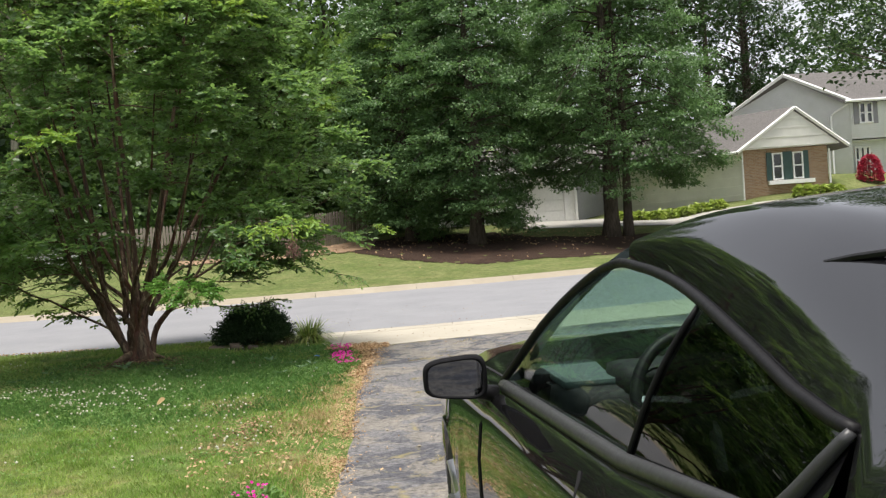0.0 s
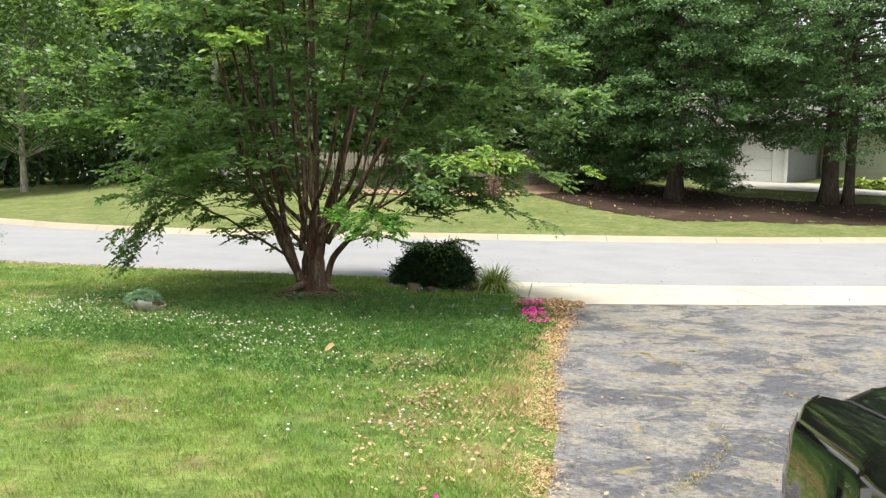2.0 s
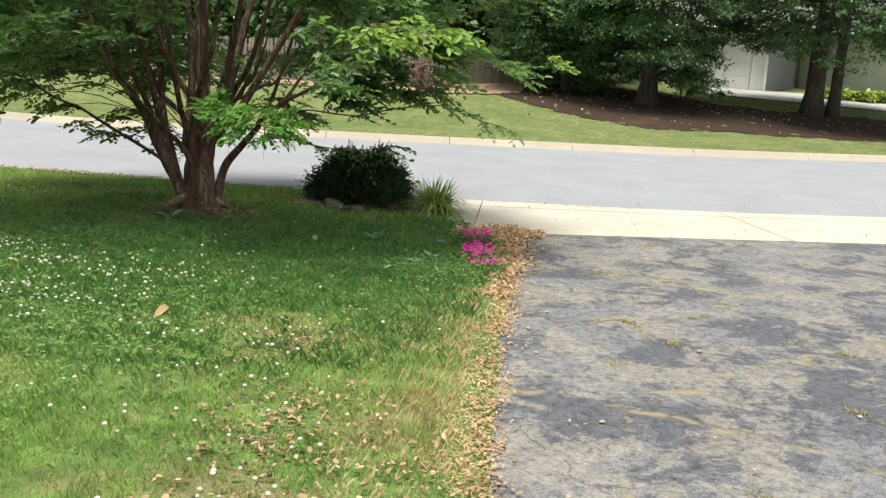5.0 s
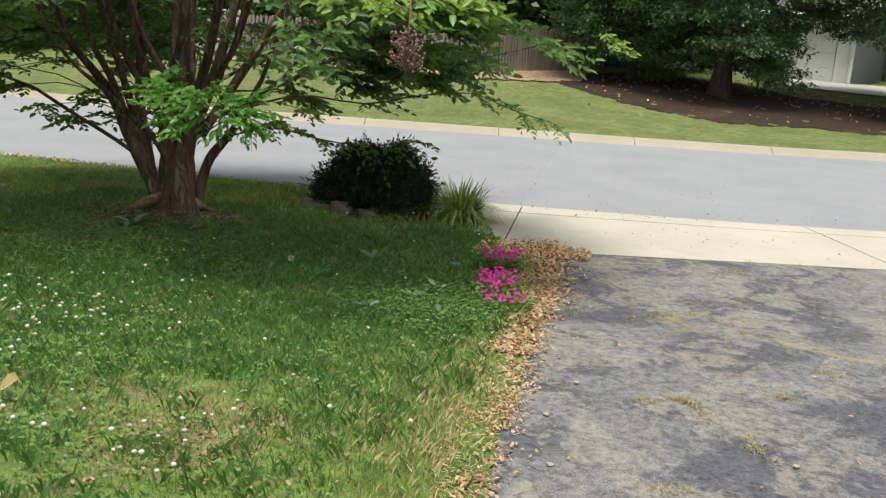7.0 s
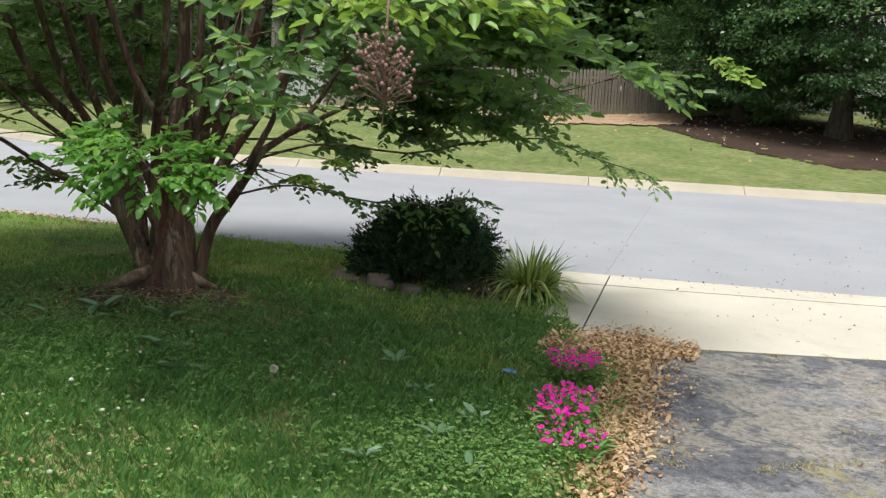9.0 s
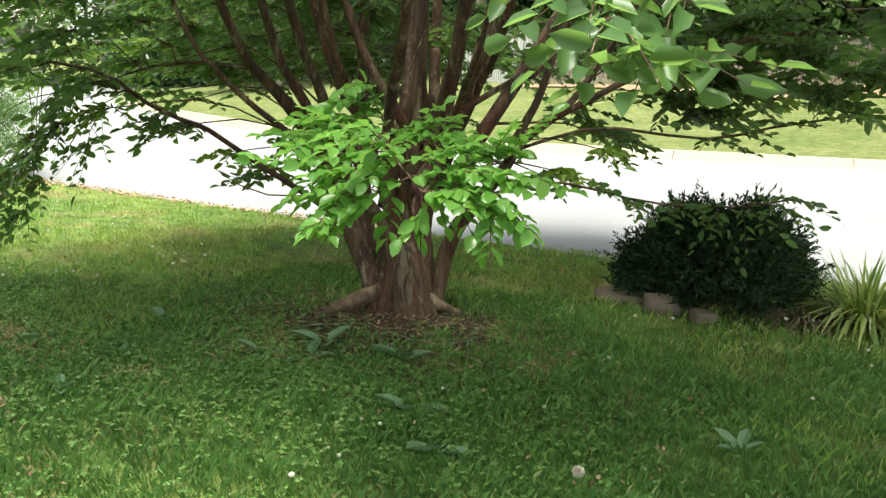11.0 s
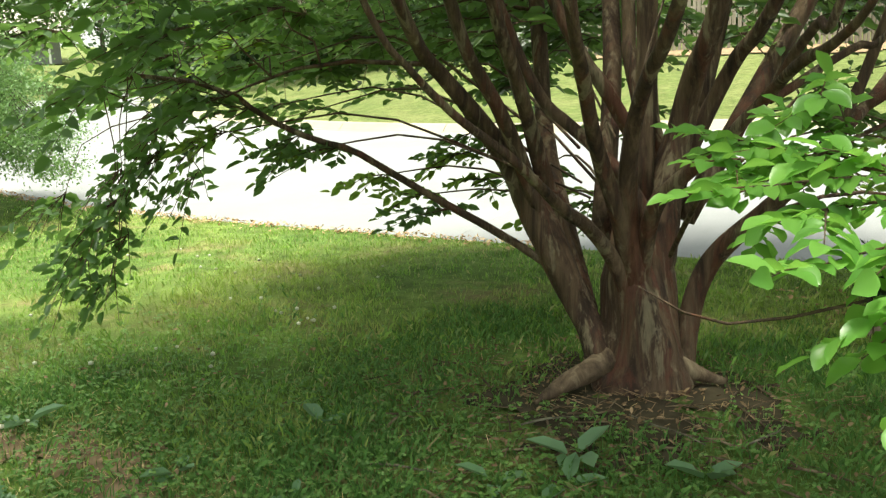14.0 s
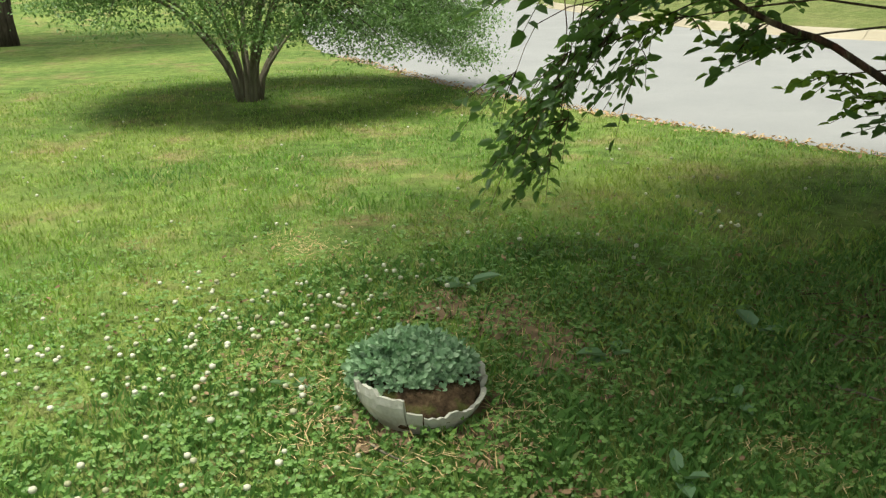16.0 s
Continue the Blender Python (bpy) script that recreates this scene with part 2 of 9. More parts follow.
k.surface(b, 0.95, 0, k.bump(k.noise(4, 6, 0.7, 0.3, k.stretch(8, 8, 1.2)), 0.9, 0.04), 0.2)
M_BARK2 = k.m
k = Mat("pale_bark")
b = k.ramp(k.noise(2, 5, 0.65, 0.5, k.stretch(3, 3, 1.5)), (0.35, (0.22, 0.19, 0.155)), (0.65, (0.52, 0.48, 0.42)))
k.surface(b, 0.9, 0, k.bump(k.noise(6, 5), 0.5, 0.02), 0.2)
M_BARK3 = k.m

k = Mat("grey_bark")
b = k.ramp(k.noise(2, 5, 0.65, 0.5, k.stretch(6, 6, 1.2)), (0.32, (0.075, 0.062, 0.046)), (0.66, (0.26, 0.235, 0.18)))
k.surface(b, 0.9, 0, k.bump(k.noise(5, 5, 0.6, 0.2, k.stretch(6, 6, 1)), 0.6, 0.015), 0.2)
M_GREYBARK = k.m

M_MYRTLE = leaf_mat("myrtle_leaf", (0.036, 0.084, 0.030), (0.072, 0.150, 0.050), (0.132, 0.232, 0.075), (0.37, 0.60, 0.13), 0.49, 0.9, 0.38, 0.5)
# lit copy of the myrtle leaf: open skylight is put into its colour
M_LIT_SHOOT = leaf_mat("lit_shoot_leaf", (0.070, 0.190, 0.036), (0.130, 0.300, 0.056), (0.205, 0.400, 0.085), (0.36, 0.66, 0.11), 0.48, 2.0, 0.33, 0.55)
M_MYRTLE_NEW = leaf_mat("myrtle_new_leaf", (0.13, 0.27, 0.05), (0.20, 0.35, 0.06), (0.30, 0.42, 0.07), (0.35, 0.48, 0.06), 0.45, 0.8)
M_HOLLY = leaf_mat("holly_leaf", (0.042, 0.094, 0.039), (0.090, 0.178, 0.068), (0.178, 0.290, 0.110), (0.18, 0.33, 0.08), 0.38, 0.9, 0.42, 0.4)
M_FARLEAF = leaf_mat("far_leaf", (0.040, 0.085, 0.024), (0.075, 0.150, 0.038), (0.135, 0.235, 0.060), (0.18, 0.30, 0.05), 0.38, 0.2)
M_DARKLEAF = leaf_mat("wood_leaf", (0.014, 0.034, 0.012), (0.030, 0.065, 0.022), (0.058, 0.110, 0.034), (0.08, 0.16, 0.03), 0.3, 0.2)
M_PALELEAF = leaf_mat("bright_leaf", (0.085, 0.160, 0.040), (0.150, 0.255, 0.060), (0.220, 0.330, 0.085), (0.28, 0.40, 0.07), 0.42, 0.3)
M_SHRUBLEAF = leaf_mat("shrub_leaf", (0.070, 0.145, 0.050), (0.135, 0.245, 0.085), (0.22, 0.345, 0.135), (0.26, 0.42, 0.11), 0.35, 0.6)
M_JUNIPER = leaf_mat("juniper_needle", (0.013, 0.032, 0.015), (0.030, 0.066, 0.029), (0.068, 0.118, 0.046), (0.05, 0.10, 0.03), 0.15, 2.0, 0.6, 0.2)


# ---------------------------------------------------------------- mesh helpers
def mesh_from(name, verts, faces, material=None, smooth=False):
    me = bpy.data.meshes.new(name)
    me.from_pydata([tuple(v) for v in verts], [], [tuple(f) for f in faces])
    if smooth:
        me.polygons.foreach_set("use_smooth", [True] * len(me.polygons))
    if material:
        me.materials.append(material)
    me.update()
    return me


def quads_mesh(name, verts, nper, material, smooth=False):
    """A mesh of n equal polygons, each with its own nper corners: verts is (n, nper, 3)."""
    v = np.asarray(verts, dtype=np.float32)
    n = v.shape[0]
    me = bpy.data.meshes.new(name)
    me.vertices.add(n * nper)
    me.vertices.foreach_set("co", v.reshape(-1))
    me.loops.add(n * nper)
    me.loops.foreach_set("vertex_index", np.arange(n * nper, dtype=np.int32))
    me.polygons.add(n)
    me.polygons.foreach_set("loop_start", np.arange(0, n * nper, nper, dtype=np.int32))
    me.polygons.foreach_set("loop_total", np.full(n, nper, dtype=np.int32))
    me.materials.append(material)
    me.update(calc_edges=True)
    me.validate()
    return me


def shared_mesh(name, verts, faces, material, smooth=False):
    """A mesh of n equal pieces: verts is (n, k, 3), faces index one piece's k corners (all with the same corner count)."""
    v = np.asarray(verts, dtype=np.float32)
    n, kk = v.shape[:2]
    f = np.asarray(faces, dtype=np.int32)
    nf, nc = f.shape
    idx = (f[None] + (np.arange(n, dtype=np.int32) * kk)[:, None, None]).reshape(-1)
    me = bpy.data.meshes.new(name)
    me.vertices.add(n * kk)
    me.vertices.foreach_set("co", v.reshape(-1))
    me.loops.add(n * nf * nc)
    me.loops.foreach_set("vertex_index", idx)
    me.polygons.add(n * nf)
    me.polygons.foreach_set("loop_start", np.arange(0, n * nf * nc, nc, dtype=np.int32))
    me.polygons.foreach_set("loop_total", np.full(n * nf, nc, dtype=np.int32))
    if smooth:
        me.polygons.foreach_set("use_smooth", np.ones(n * nf, dtype=bool))
    me.materials.append(material)
    me.update(calc_edges=True)
    me.validate()
    return me


def thing(name, label, category, group="", kind="", at=(0, 0, 0), rz=0.0):
    e = new(name)
    e.matrix_world = pose(*at, 0, 0, rz)
    return tagged(e, label, category, group, kind)


def under(ob, parent):
    ob.parent = parent
    return ob


def part(name, bm, material, parent, label="", smooth=False):
    me = bpy.data.meshes.new(name)
    bm.to_mesh(me)
    bm.free()
    me.materials.append(material)
    if smooth:
        me.polygons.foreach_set("use_smooth", [True] * len(me.polygons))
    ob = new(name, me)
    ob.parent = parent
    return tagged(ob, label)


def piece(name, me, parent, label=""):
    ob = new(name, me)
    ob.parent = parent
    return tagged(ob, label)


def box_bm(sx, sy, sz, at=(0, 0, 0), bevel=0.0, m=None):
    bm = bmesh.new()
    bmesh.ops.create_cube(bm, size=1.0, matrix=Matrix.Diagonal((sx, sy, sz, 1)))
    if bevel:
        bmesh.ops.bevel(bm, geom=bm.edges[:], offset=bevel, segments=2, affect="EDGES", profile=0.7)
    bmesh.ops.transform(bm, matrix=(m or Matrix.Identity(4)) @ Matrix.Translation(at), verts=bm.verts[:])
    return bm


def tube(points, radii, sides=8, wob=0.0, rng=None, flute=0.0, cap=True):
    """Verts and faces of a bent, tapered tube."""
    pts = [Vector(p) for p in points]
    verts, faces = [], []
    up = Vector((0.31, 0.17, 0.93))
    prev = None
    for i, p in enumerate(pts):
        d = (pts[min(i + 1, len(pts) - 1)] - pts[max(i - 1, 0)])
        d = d.normalized() if d.length > 1e-9 else Vector((0, 0, 1))
        if prev is None:
            a = d.cross(up if abs(d.dot(up)) < 0.95 else Vector((1, 0, 0))).normalized()
        else:
            a = (prev - d * prev.dot(d)).normalized()
        prev = a
        b = d.cross(a)
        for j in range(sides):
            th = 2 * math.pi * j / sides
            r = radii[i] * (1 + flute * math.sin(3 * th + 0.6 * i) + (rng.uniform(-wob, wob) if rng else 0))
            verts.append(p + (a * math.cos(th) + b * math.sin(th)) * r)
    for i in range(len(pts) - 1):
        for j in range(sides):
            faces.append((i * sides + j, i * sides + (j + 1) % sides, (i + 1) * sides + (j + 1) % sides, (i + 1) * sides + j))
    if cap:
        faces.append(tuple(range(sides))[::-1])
        faces.append(tuple((len(pts) - 1) * sides + j for j in range(sides)))
    return verts, faces


def curve_points(ctrl, n):
    """n points along a smooth curve through the control points."""
    c = [np.array(p, float) for p in ctrl]
    c = [2 * c[0] - c[1]] + c + [2 * c[-1] - c[-2]]
    out = []
    segs = len(c) - 3
    for i in range(n):
        u = i / (n - 1) * segs
        s = min(int(u), segs - 1)
        t = u - s
        p0, p1, p2, p3 = c[s:s + 4]
        out.append(0.5 * (2 * p1 + (p2 - p0) * t + (2 * p0 - 5 * p1 + 4 * p2 - p3) * t * t + (3 * p1 - p0 - 3 * p2 + p3) * t ** 3))
    return out


class Heap:
    """Collects tubes into one mesh."""

    def __init__(self):
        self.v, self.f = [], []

    def add(self, vf):
        o = len(self.v)
        self.v += vf[0]
        self.f += [tuple(i + o for i in f) for f in vf[1]]

    def mesh(self, name, material):
        return mesh_from(name, self.v, self.f, material, True)


OVATE = [(0, 1, 2, 3), (0, 3, 4, 5)]
ELLIPSE = [(0, 1, 2, 3, 4), (0, 4, 5, 6, 7)]


def unit(v):
    return v / np.maximum(np.linalg.norm(v, axis=-1, keepdims=True), 1e-9)


def leaf_verts(pos, along, normal, length, width, fold=0.25, curl=0.2):
    """Six-cornered folded leaves: base, two left, tip, two right."""
    along = unit(along)
    side = unit(np.cross(along, normal))
    nrm = np.cross(side, along)
    L, W = length[:, None], width[:, None]
    lift = fold * W * nrm
    droop = curl * L * nrm
    v = np.stack([
        pos,
        pos + along * L * 0.27 + side * W * 0.44 + lift,
        pos + along * L * 0.70 + side * W * 0.43 + lift - droop * 0.5,
        pos + along * L - droop,
        pos + along * L * 0.70 - side * W * 0.43 + lift - droop * 0.5,
        pos + along * L * 0.27 - side * W * 0.44 + lift,
    ], axis=1)
    return v


def ellipse_verts(pos, along, normal, length, width, fold=0.2, curl=0.2):
    """Eight-cornered folded leaves for plants seen close by."""
    along = unit(along)
    side = unit(np.cross(along, normal))
    nrm = np.cross(side, along)
    L, W = length[:, None], width[:, None]

    def at(u, w, s):
        return pos + along * L * u + side * W * w * s + nrm * (W * fold * w * 2 - L * curl * u * u)

    return np.stack([pos, at(0.18, 0.30, 1), at(0.50, 0.50, 1), at(0.84, 0.36, 1), at(1.0, 0.0, 1), at(0.84, 0.36, -1), at(0.50, 0.50, -1), at(0.18, 0.30, -1)], axis=1)


BROAD = [(i, i + 1, i + 9, i + 8) for i in range(7)] + [(i, i + 1, i + 9, i + 8) for i in range(8, 15)]


def broad_verts(rng, pos, along, normal, length, width, fold=0.2, curl=0.2):
    """Smooth leaves for sprays close by: a left edge, a midrib and a right edge of eight points each, a little wavy."""
    along = unit(along)
    side = unit(np.cross(along, normal))
    nrm = np.cross(side, along)
    L, W = length[:, None], width[:, None]
    us = np.array([0.0, 0.07, 0.20, 0.38, 0.57, 0.75, 0.90, 1.0])
    ws = np.array([0.02, 0.15, 0.34, 0.48, 0.50, 0.40, 0.20, 0.01])
    left, mid, right = [], [], []
    for u, w in zip(us, ws):
        c = pos + along * L * u - nrm * L * curl * u * u
        wave = rng.normal(size=(len(pos), 2)) * 0.12
        mid.append(c)
        left.append(c + side * W * w + nrm * W * w * (fold * 2 + wave[:, :1]))
        right.append(c - side * W * w + nrm * W * w * (fold * 2 + wave[:, 1:]))
    return np.stack(left + mid + right, axis=1)


KITE = [(0, 1, 2, 3)]


def kite_verts(pos, along, normal, length, width):
    """Four-cornered leaves for plants that are only seen from far off."""
    along = unit(along)
    side = unit(np.cross(along, normal))
    nrm = np.cross(side, along)
    L, W = length[:, None], width[:, None]
    return np.stack([pos, pos + along * L * 0.45 + side * W * 0.5 + nrm * W * 0.1, pos + along * L - nrm * L * 0.1, pos + along * L * 0.45 - side * W * 0.5 + nrm * W * 0.1], axis=1)


def spread(n, rng):
    v = rng.normal(size=(n, 3))
    return unit(v)


# ---------------------------------------------------------------- the lie of the land
_gx = np.linspace(-120, 160, 1401)


def _soft(table, width):
    xs, ys = zip(*table)
    y = np.interp(_gx, xs, ys)
    kern = np.hanning(width)
    kern /= kern.sum()
    return np.convolve(np.pad(y, width // 2, mode="edge"), kern, "valid")[:len(_gx)]


_NEAR = _soft([(-120, 150), (-80, 76), (-60, 50), (-40, 31), (-28, 22.6), (-20, 19.0), (-12.5, 17.35), (-9, 17.2), (-6, 17.3), (-2.3, 17.6), (1.3, 18.3), (4.5, 19.3), (10, 21.4), (20, 25.5), (40, 34), (160, 85)], 21)
_FAR = _soft([(-120, 170), (-80, 95), (-60, 66), (-40, 42), (-28, 31.8), (-20, 27.9), (-16.8, 26.2), (-13.6, 25.2), (-11, 25.0), (-5, 26.1), (0, 26.8), (3, 27.5), (8, 29.9), (20, 36), (40, 46), (160, 106)], 21)
_ZN = _soft([(-120, 0.0), (-30, -0.10), (-12, -0.16), (0, -0.15), (8, -0.08), (40, 0.4), (160, 1.5)], 41)
_ZF = _soft([(-120, 0.2), (-30, 0.0), (-20, -0.04), (-12, 0.0), (-5, 0.05), (0, 0.10), (8, 0.17), (20, 0.35), (60, 1.0), (160, 2.0)], 41)


def near_edge(x):
    return np.interp(x, _gx, _NEAR)


def far_edge(x):
    return np.interp(x, _gx, _FAR)


def road_z(x, y):
    u = np.clip((y - near_edge(x)) / (far_edge(x) - near_edge(x)), 0, 1)
    crown = 0.05 * np.sin(np.pi * u)
    return np.interp(x, _gx, _ZN) * (1 - u) + np.interp(x, _gx, _ZF) * u + crown


def rise(d):
    return np.interp(d, [0, 1.5, 3.7, 8, 12, 16, 30, 60, 200], [0, 0.10, 0.33, 1.02, 1.45, 1.80, 2.6, 3.2, 5.0])


def drive_edge(y):
    return np.interp(y, [-20, -2, 3, 6.5, 10.3, 13, 15.2], [-0.35, -0.45, -0.62, -0.82, -1.06, -1.18, -1.28])


def apron_line(x):
    return 15.05 + (x + 1.2) * 0.345


def drive_z(y):
    return np.interp(y, [-9, 0, 3.5, 5.5, 7.5, 12, 15], [0.20, 0.08, 0.0, -0.07, -0.175, -0.185, -0.175])


def ground_z(x, y):
    x, y = np.asarray(x, float), np.asarray(y, float)
    n, f = near_edge(x), far_edge(x)
    near = -0.135 + np.interp(y, [-9, 0, 3.5, 6, 8.5], [0.36, 0.22, 0.12, 0.045, 0.0]) + 0.02 * np.sin(x * 0.7 + 1) * np.sin(y * 0.55) + 0.05 * np.exp(-((x + 4.75) ** 2 + (y - 14.4) ** 2) / 0.8)
    near = near + np.maximum(-30 - x, 0) * 0.05
    by_drive = np.exp(-np.maximum(drive_edge(y) - x, 0) / 0.55)
    near = near * (1 - by_drive) + (drive_z(y) - 0.010) * by_drive
    blend = np.clip((n - y) / 1.2, 0, 1)
    near = near * blend + (np.interp(x, _gx, _ZN) + 0.015) * (1 - blend)
    side = np.interp(x, [-60, -28, -16, -5], [0.55, 0.72, 1.0, 1.0])
    far = np.interp(x, _gx, _ZF) + 0.13 + rise(np.maximum(y - f - 0.45, 0) * 0.93) * side
    far = far + np.clip((x - 11) / 9, 0, 1) * 1.7 * np.clip((y - f - 5) / 6, 0, 1)
    mid = road_z(x, y) - 0.10
    z = np.where(y < n, near, np.where(y > f + 0.42, far, mid))
    paved = (y < apron_line(x) + 0.3) & (x > drive_edge(y) + 0.34) & (x < 7.4) & (y > -9)
    apr = (y >= apron_line(x) - 0.3) & (y < n + 0.2) & (x > -2.55 + (n - y) * 0.28) & (x < 7.8)
    return np.where(paved | apr, z - 0.09, z)


def gz(x, y):
    return float(ground_z(np.array([x]), np.array([y]))[0])


# ---------------------------------------------------------------- ground, road, drive
def axis_steps(lo, hi, fine_lo, fine_hi, fine, ratio=1.16):
    out = list(np.arange(fine_lo, fine_hi + 1e-6, fine))
    s, p = fine, fine_lo
    left = []
    while p > lo:
        s *= ratio
        p -= s
        left.append(max(p, lo))
    s, p = fine, out[-1]
    right = []
    while p < hi:
        s *= ratio
        p += s
        right.append(min(p, hi))
    return np.array(left[::-1] + out + right)


def grid_object(name, xs, ys, zf, material, keep=None, smooth=True):
    X, Y = np.meshgrid(xs, ys)
    Z = zf(X, Y)
    nx, ny = len(xs), len(ys)
    v = np.stack([X, Y, Z], -1).reshape(-1, 3)
    i, j = np.meshgrid(np.arange(nx - 1), np.arange(ny - 1))
    a = (j * nx + i).reshape(-1)
    f = np.stack([a, a + 1, a + 1 + nx, a + nx], 1)
    if keep is not None:
        c = v[f].mean(1)
        f = f[keep(c[:, 0], c[:, 1])]
        used = np.unique(f)
        remap = np.full(len(v), -1)
        remap[used] = np.arange(len(used))
        v, f = v[used], remap[f]
    return new(name, mesh_from(name, v, f, material, smooth))


ground = grid_object("ground", axis_steps(-900, 900, -20, 14, 0.22), axis_steps(-400, 1500, -2, 44, 0.24), ground_z, M_LAWN)
tagged(ground, "mown green lawn with clover, worn patches and gentle slope", "lawn", kind="structure")


def strip_slab(name, rows, thick, material, parent):
    """A slab whose top is a grid of rows of points; sides go down by thick."""
    nr, nc = len(rows), len(rows[0])
    v = [p for r in rows for p in r]
    f = []
    for i in range(nr - 1):
        for j in range(nc - 1):
            f.append((i * nc + j, i * nc + j + 1, (i + 1) * nc + j + 1, (i + 1) * nc + j))
    rim = [j for j in range(nc)] + [i * nc + nc - 1 for i in range(1, nr)] + [(nr - 1) * nc + j for j in range(nc - 2, -1, -1)] + [i * nc for i in range(nr - 2, 0, -1)]
    o = len(v)
    v += [(v[i][0], v[i][1], v[i][2] - thick) for i in rim]
    m = len(rim)
    for a in range(m):
        b = (a + 1) % m
        f.append((rim[b], rim[a], o + a, o + b))
    ob = new(name, mesh_from(name, v, f, material))
    ob.parent = parent
    return ob


road = thing("road", "pale grey concrete residential street with transverse joints", "road", kind="structure")
_joints = [-110, -80, -60, -48, -40, -33, -27, -22, -17.5, -12.6, -7.6, -2.15, 3.4, 9.0, 15, 21, 28, 36, 46, 60, 80, 120]
for a, b in zip(_joints[:-1], _joints[1:]):
    rows = []
    nsx = max(4, int((b - a) / 0.7))
    for i in range(nsx + 1):
        u = i / nsx
        row = []
        for j in range(11):
            w = j / 10
            xx = a + 0.001 + (b - a - 0.002) * u
            xs = xx - 0.28 * (w * 9 - 4.5) * (0.25 if xx < 12 else 0.9)
            yy = float(near_edge(xx)) - 0.12 + (float(far_edge(xx)) - float(near_edge(xx)) + 0.12) * w
            xs = xx - 0.035 * 9 * (w - 0.5)
            row.append((xs, yy, float(road_z(xs, yy)) + 0.004 * noise.noise((xs * 0.4, yy * 0.4, 0))))
        rows.append(row[::-1])
    strip_slab("slab", rows, 0.09, M_ROAD, road)

kerb = thing("kerb", "tan concrete kerb along the far side of the street", "kerb", kind="structure")
_ks = np.concatenate([np.arange(-60, -24, 6.0), np.arange(-24, 24, 2.9), np.arange(24, 70, 6.0)])
for a, b in zip(_ks[:-1], _ks[1:]):
    rows = []
    ns = 5
    for i in range(ns + 1):
        xx = a + 0.006 + (b - a - 0.012) * i / ns
        fy = float(far_edge(xx))
        zz = float(road_z(xx, fy))
        prof = [(-0.02, 0.000), (0.10, 0.012), (0.20, 0.075), (0.27, 0.125), (0.34, 0.142), (0.46, 0.145)]
        rows.append([(xx - 0.2 * d, fy + d, zz + h) for d, h in prof][::-1])
    strip_slab("kerb_stone", rows, 0.14, M_KERB, kerb)

drive = thing("driveway", "cracked weathered grey asphalt driveway with moss and silt", "driveway", kind="structure")
rows = []
_dy = np.concatenate([np.arange(-9, 15.0, 0.25), [15.0]])
for yv in _dy:
    row = []
    t = (yv + 9) / 24.0
    for j in range(35):
        w = j / 34
        ys = yv
        x0 = float(drive_edge(ys)) + 0.05 * noise.noise((0.3, ys * 1.6, 0)) + 0.03 * noise.noise((0.3, ys * 6, 0))
        xx = x0 + (7.4 - x0) * w ** 1.15
        top = float(apron_line(xx)) - 0.012
        yy = -9 + (top + 9) * t
        row.append((xx, yy, float(drive_z(yy)) + 0.012 * noise.noise((xx * 0.5, yy * 0.5, 3))))
    rows.append(row[::-1])
strip_slab("asphalt", rows, 0.11, M_ASPHALT, drive)

apron = thing("apron", "tan concrete driveway apron with joints and a gutter lip", "pavement", kind="structure")


def apron_piece(x0a, x1a, v0, v1, lean0, lean1):
    """A slab of the apron between two joints, from v0 to v1 of its depth."""
    rows = []
    for i in range(9):
        u = i / 8
        row = []
        for j in range(7):
            v = v0 + (v1 - v0) * j / 6
            xl = x0a + lean0 * v
            xr = x1a + lean1 * v
            xx = xl + (xr - xl) * u
            ya = float(apron_line(xx)) + 0.006
            yn = float(near_edge(xx)) - 0.13
            yy = ya + (yn - ya) * v
            z0, z1 = -0.168, float(np.interp(xx, _gx, _ZN)) + 0.012
            row.append((xx, yy, z0 * (1 - v) + z1 * v + 0.004 * noise.noise((xx, yy, 1))))
        rows.append(row[::-1])
    return strip_slab("slab", rows, 0.10, M_APRON, apron)


for xl, xr, le0, le1 in ((-2.05, -1.782, -0.35, -0.17), (-1.769, 1.952, -0.17, -0.62), (1.966, 5.202, -0.62, -0.75), (5.213, 7.6, -0.75, -0.4)):
    apron_piece(xl, xr, 0.0, 0.80, le0, le1)
    apron_piece(xl, xr, 0.810, 1.0, le0, le1)

# neighbour's concrete drive
far_drive = grid_object("far_driveway", np.arange(3.5, 40, 0.6), np.arange(38, 47, 0.3),
                        lambda X, Y: ground_z(X, Y) + 0.05, M_FARDRIVE,
                        lambda x, y: (y > 40.6 - 0.02 * (x - 12)) & (y < np.where(x < 8.6, 45.4, 43.2 + 0.05 * (x - 8))))
tagged(far_drive, "pale concrete drive in front of the neighbour's garage", "driveway", kind="structure")

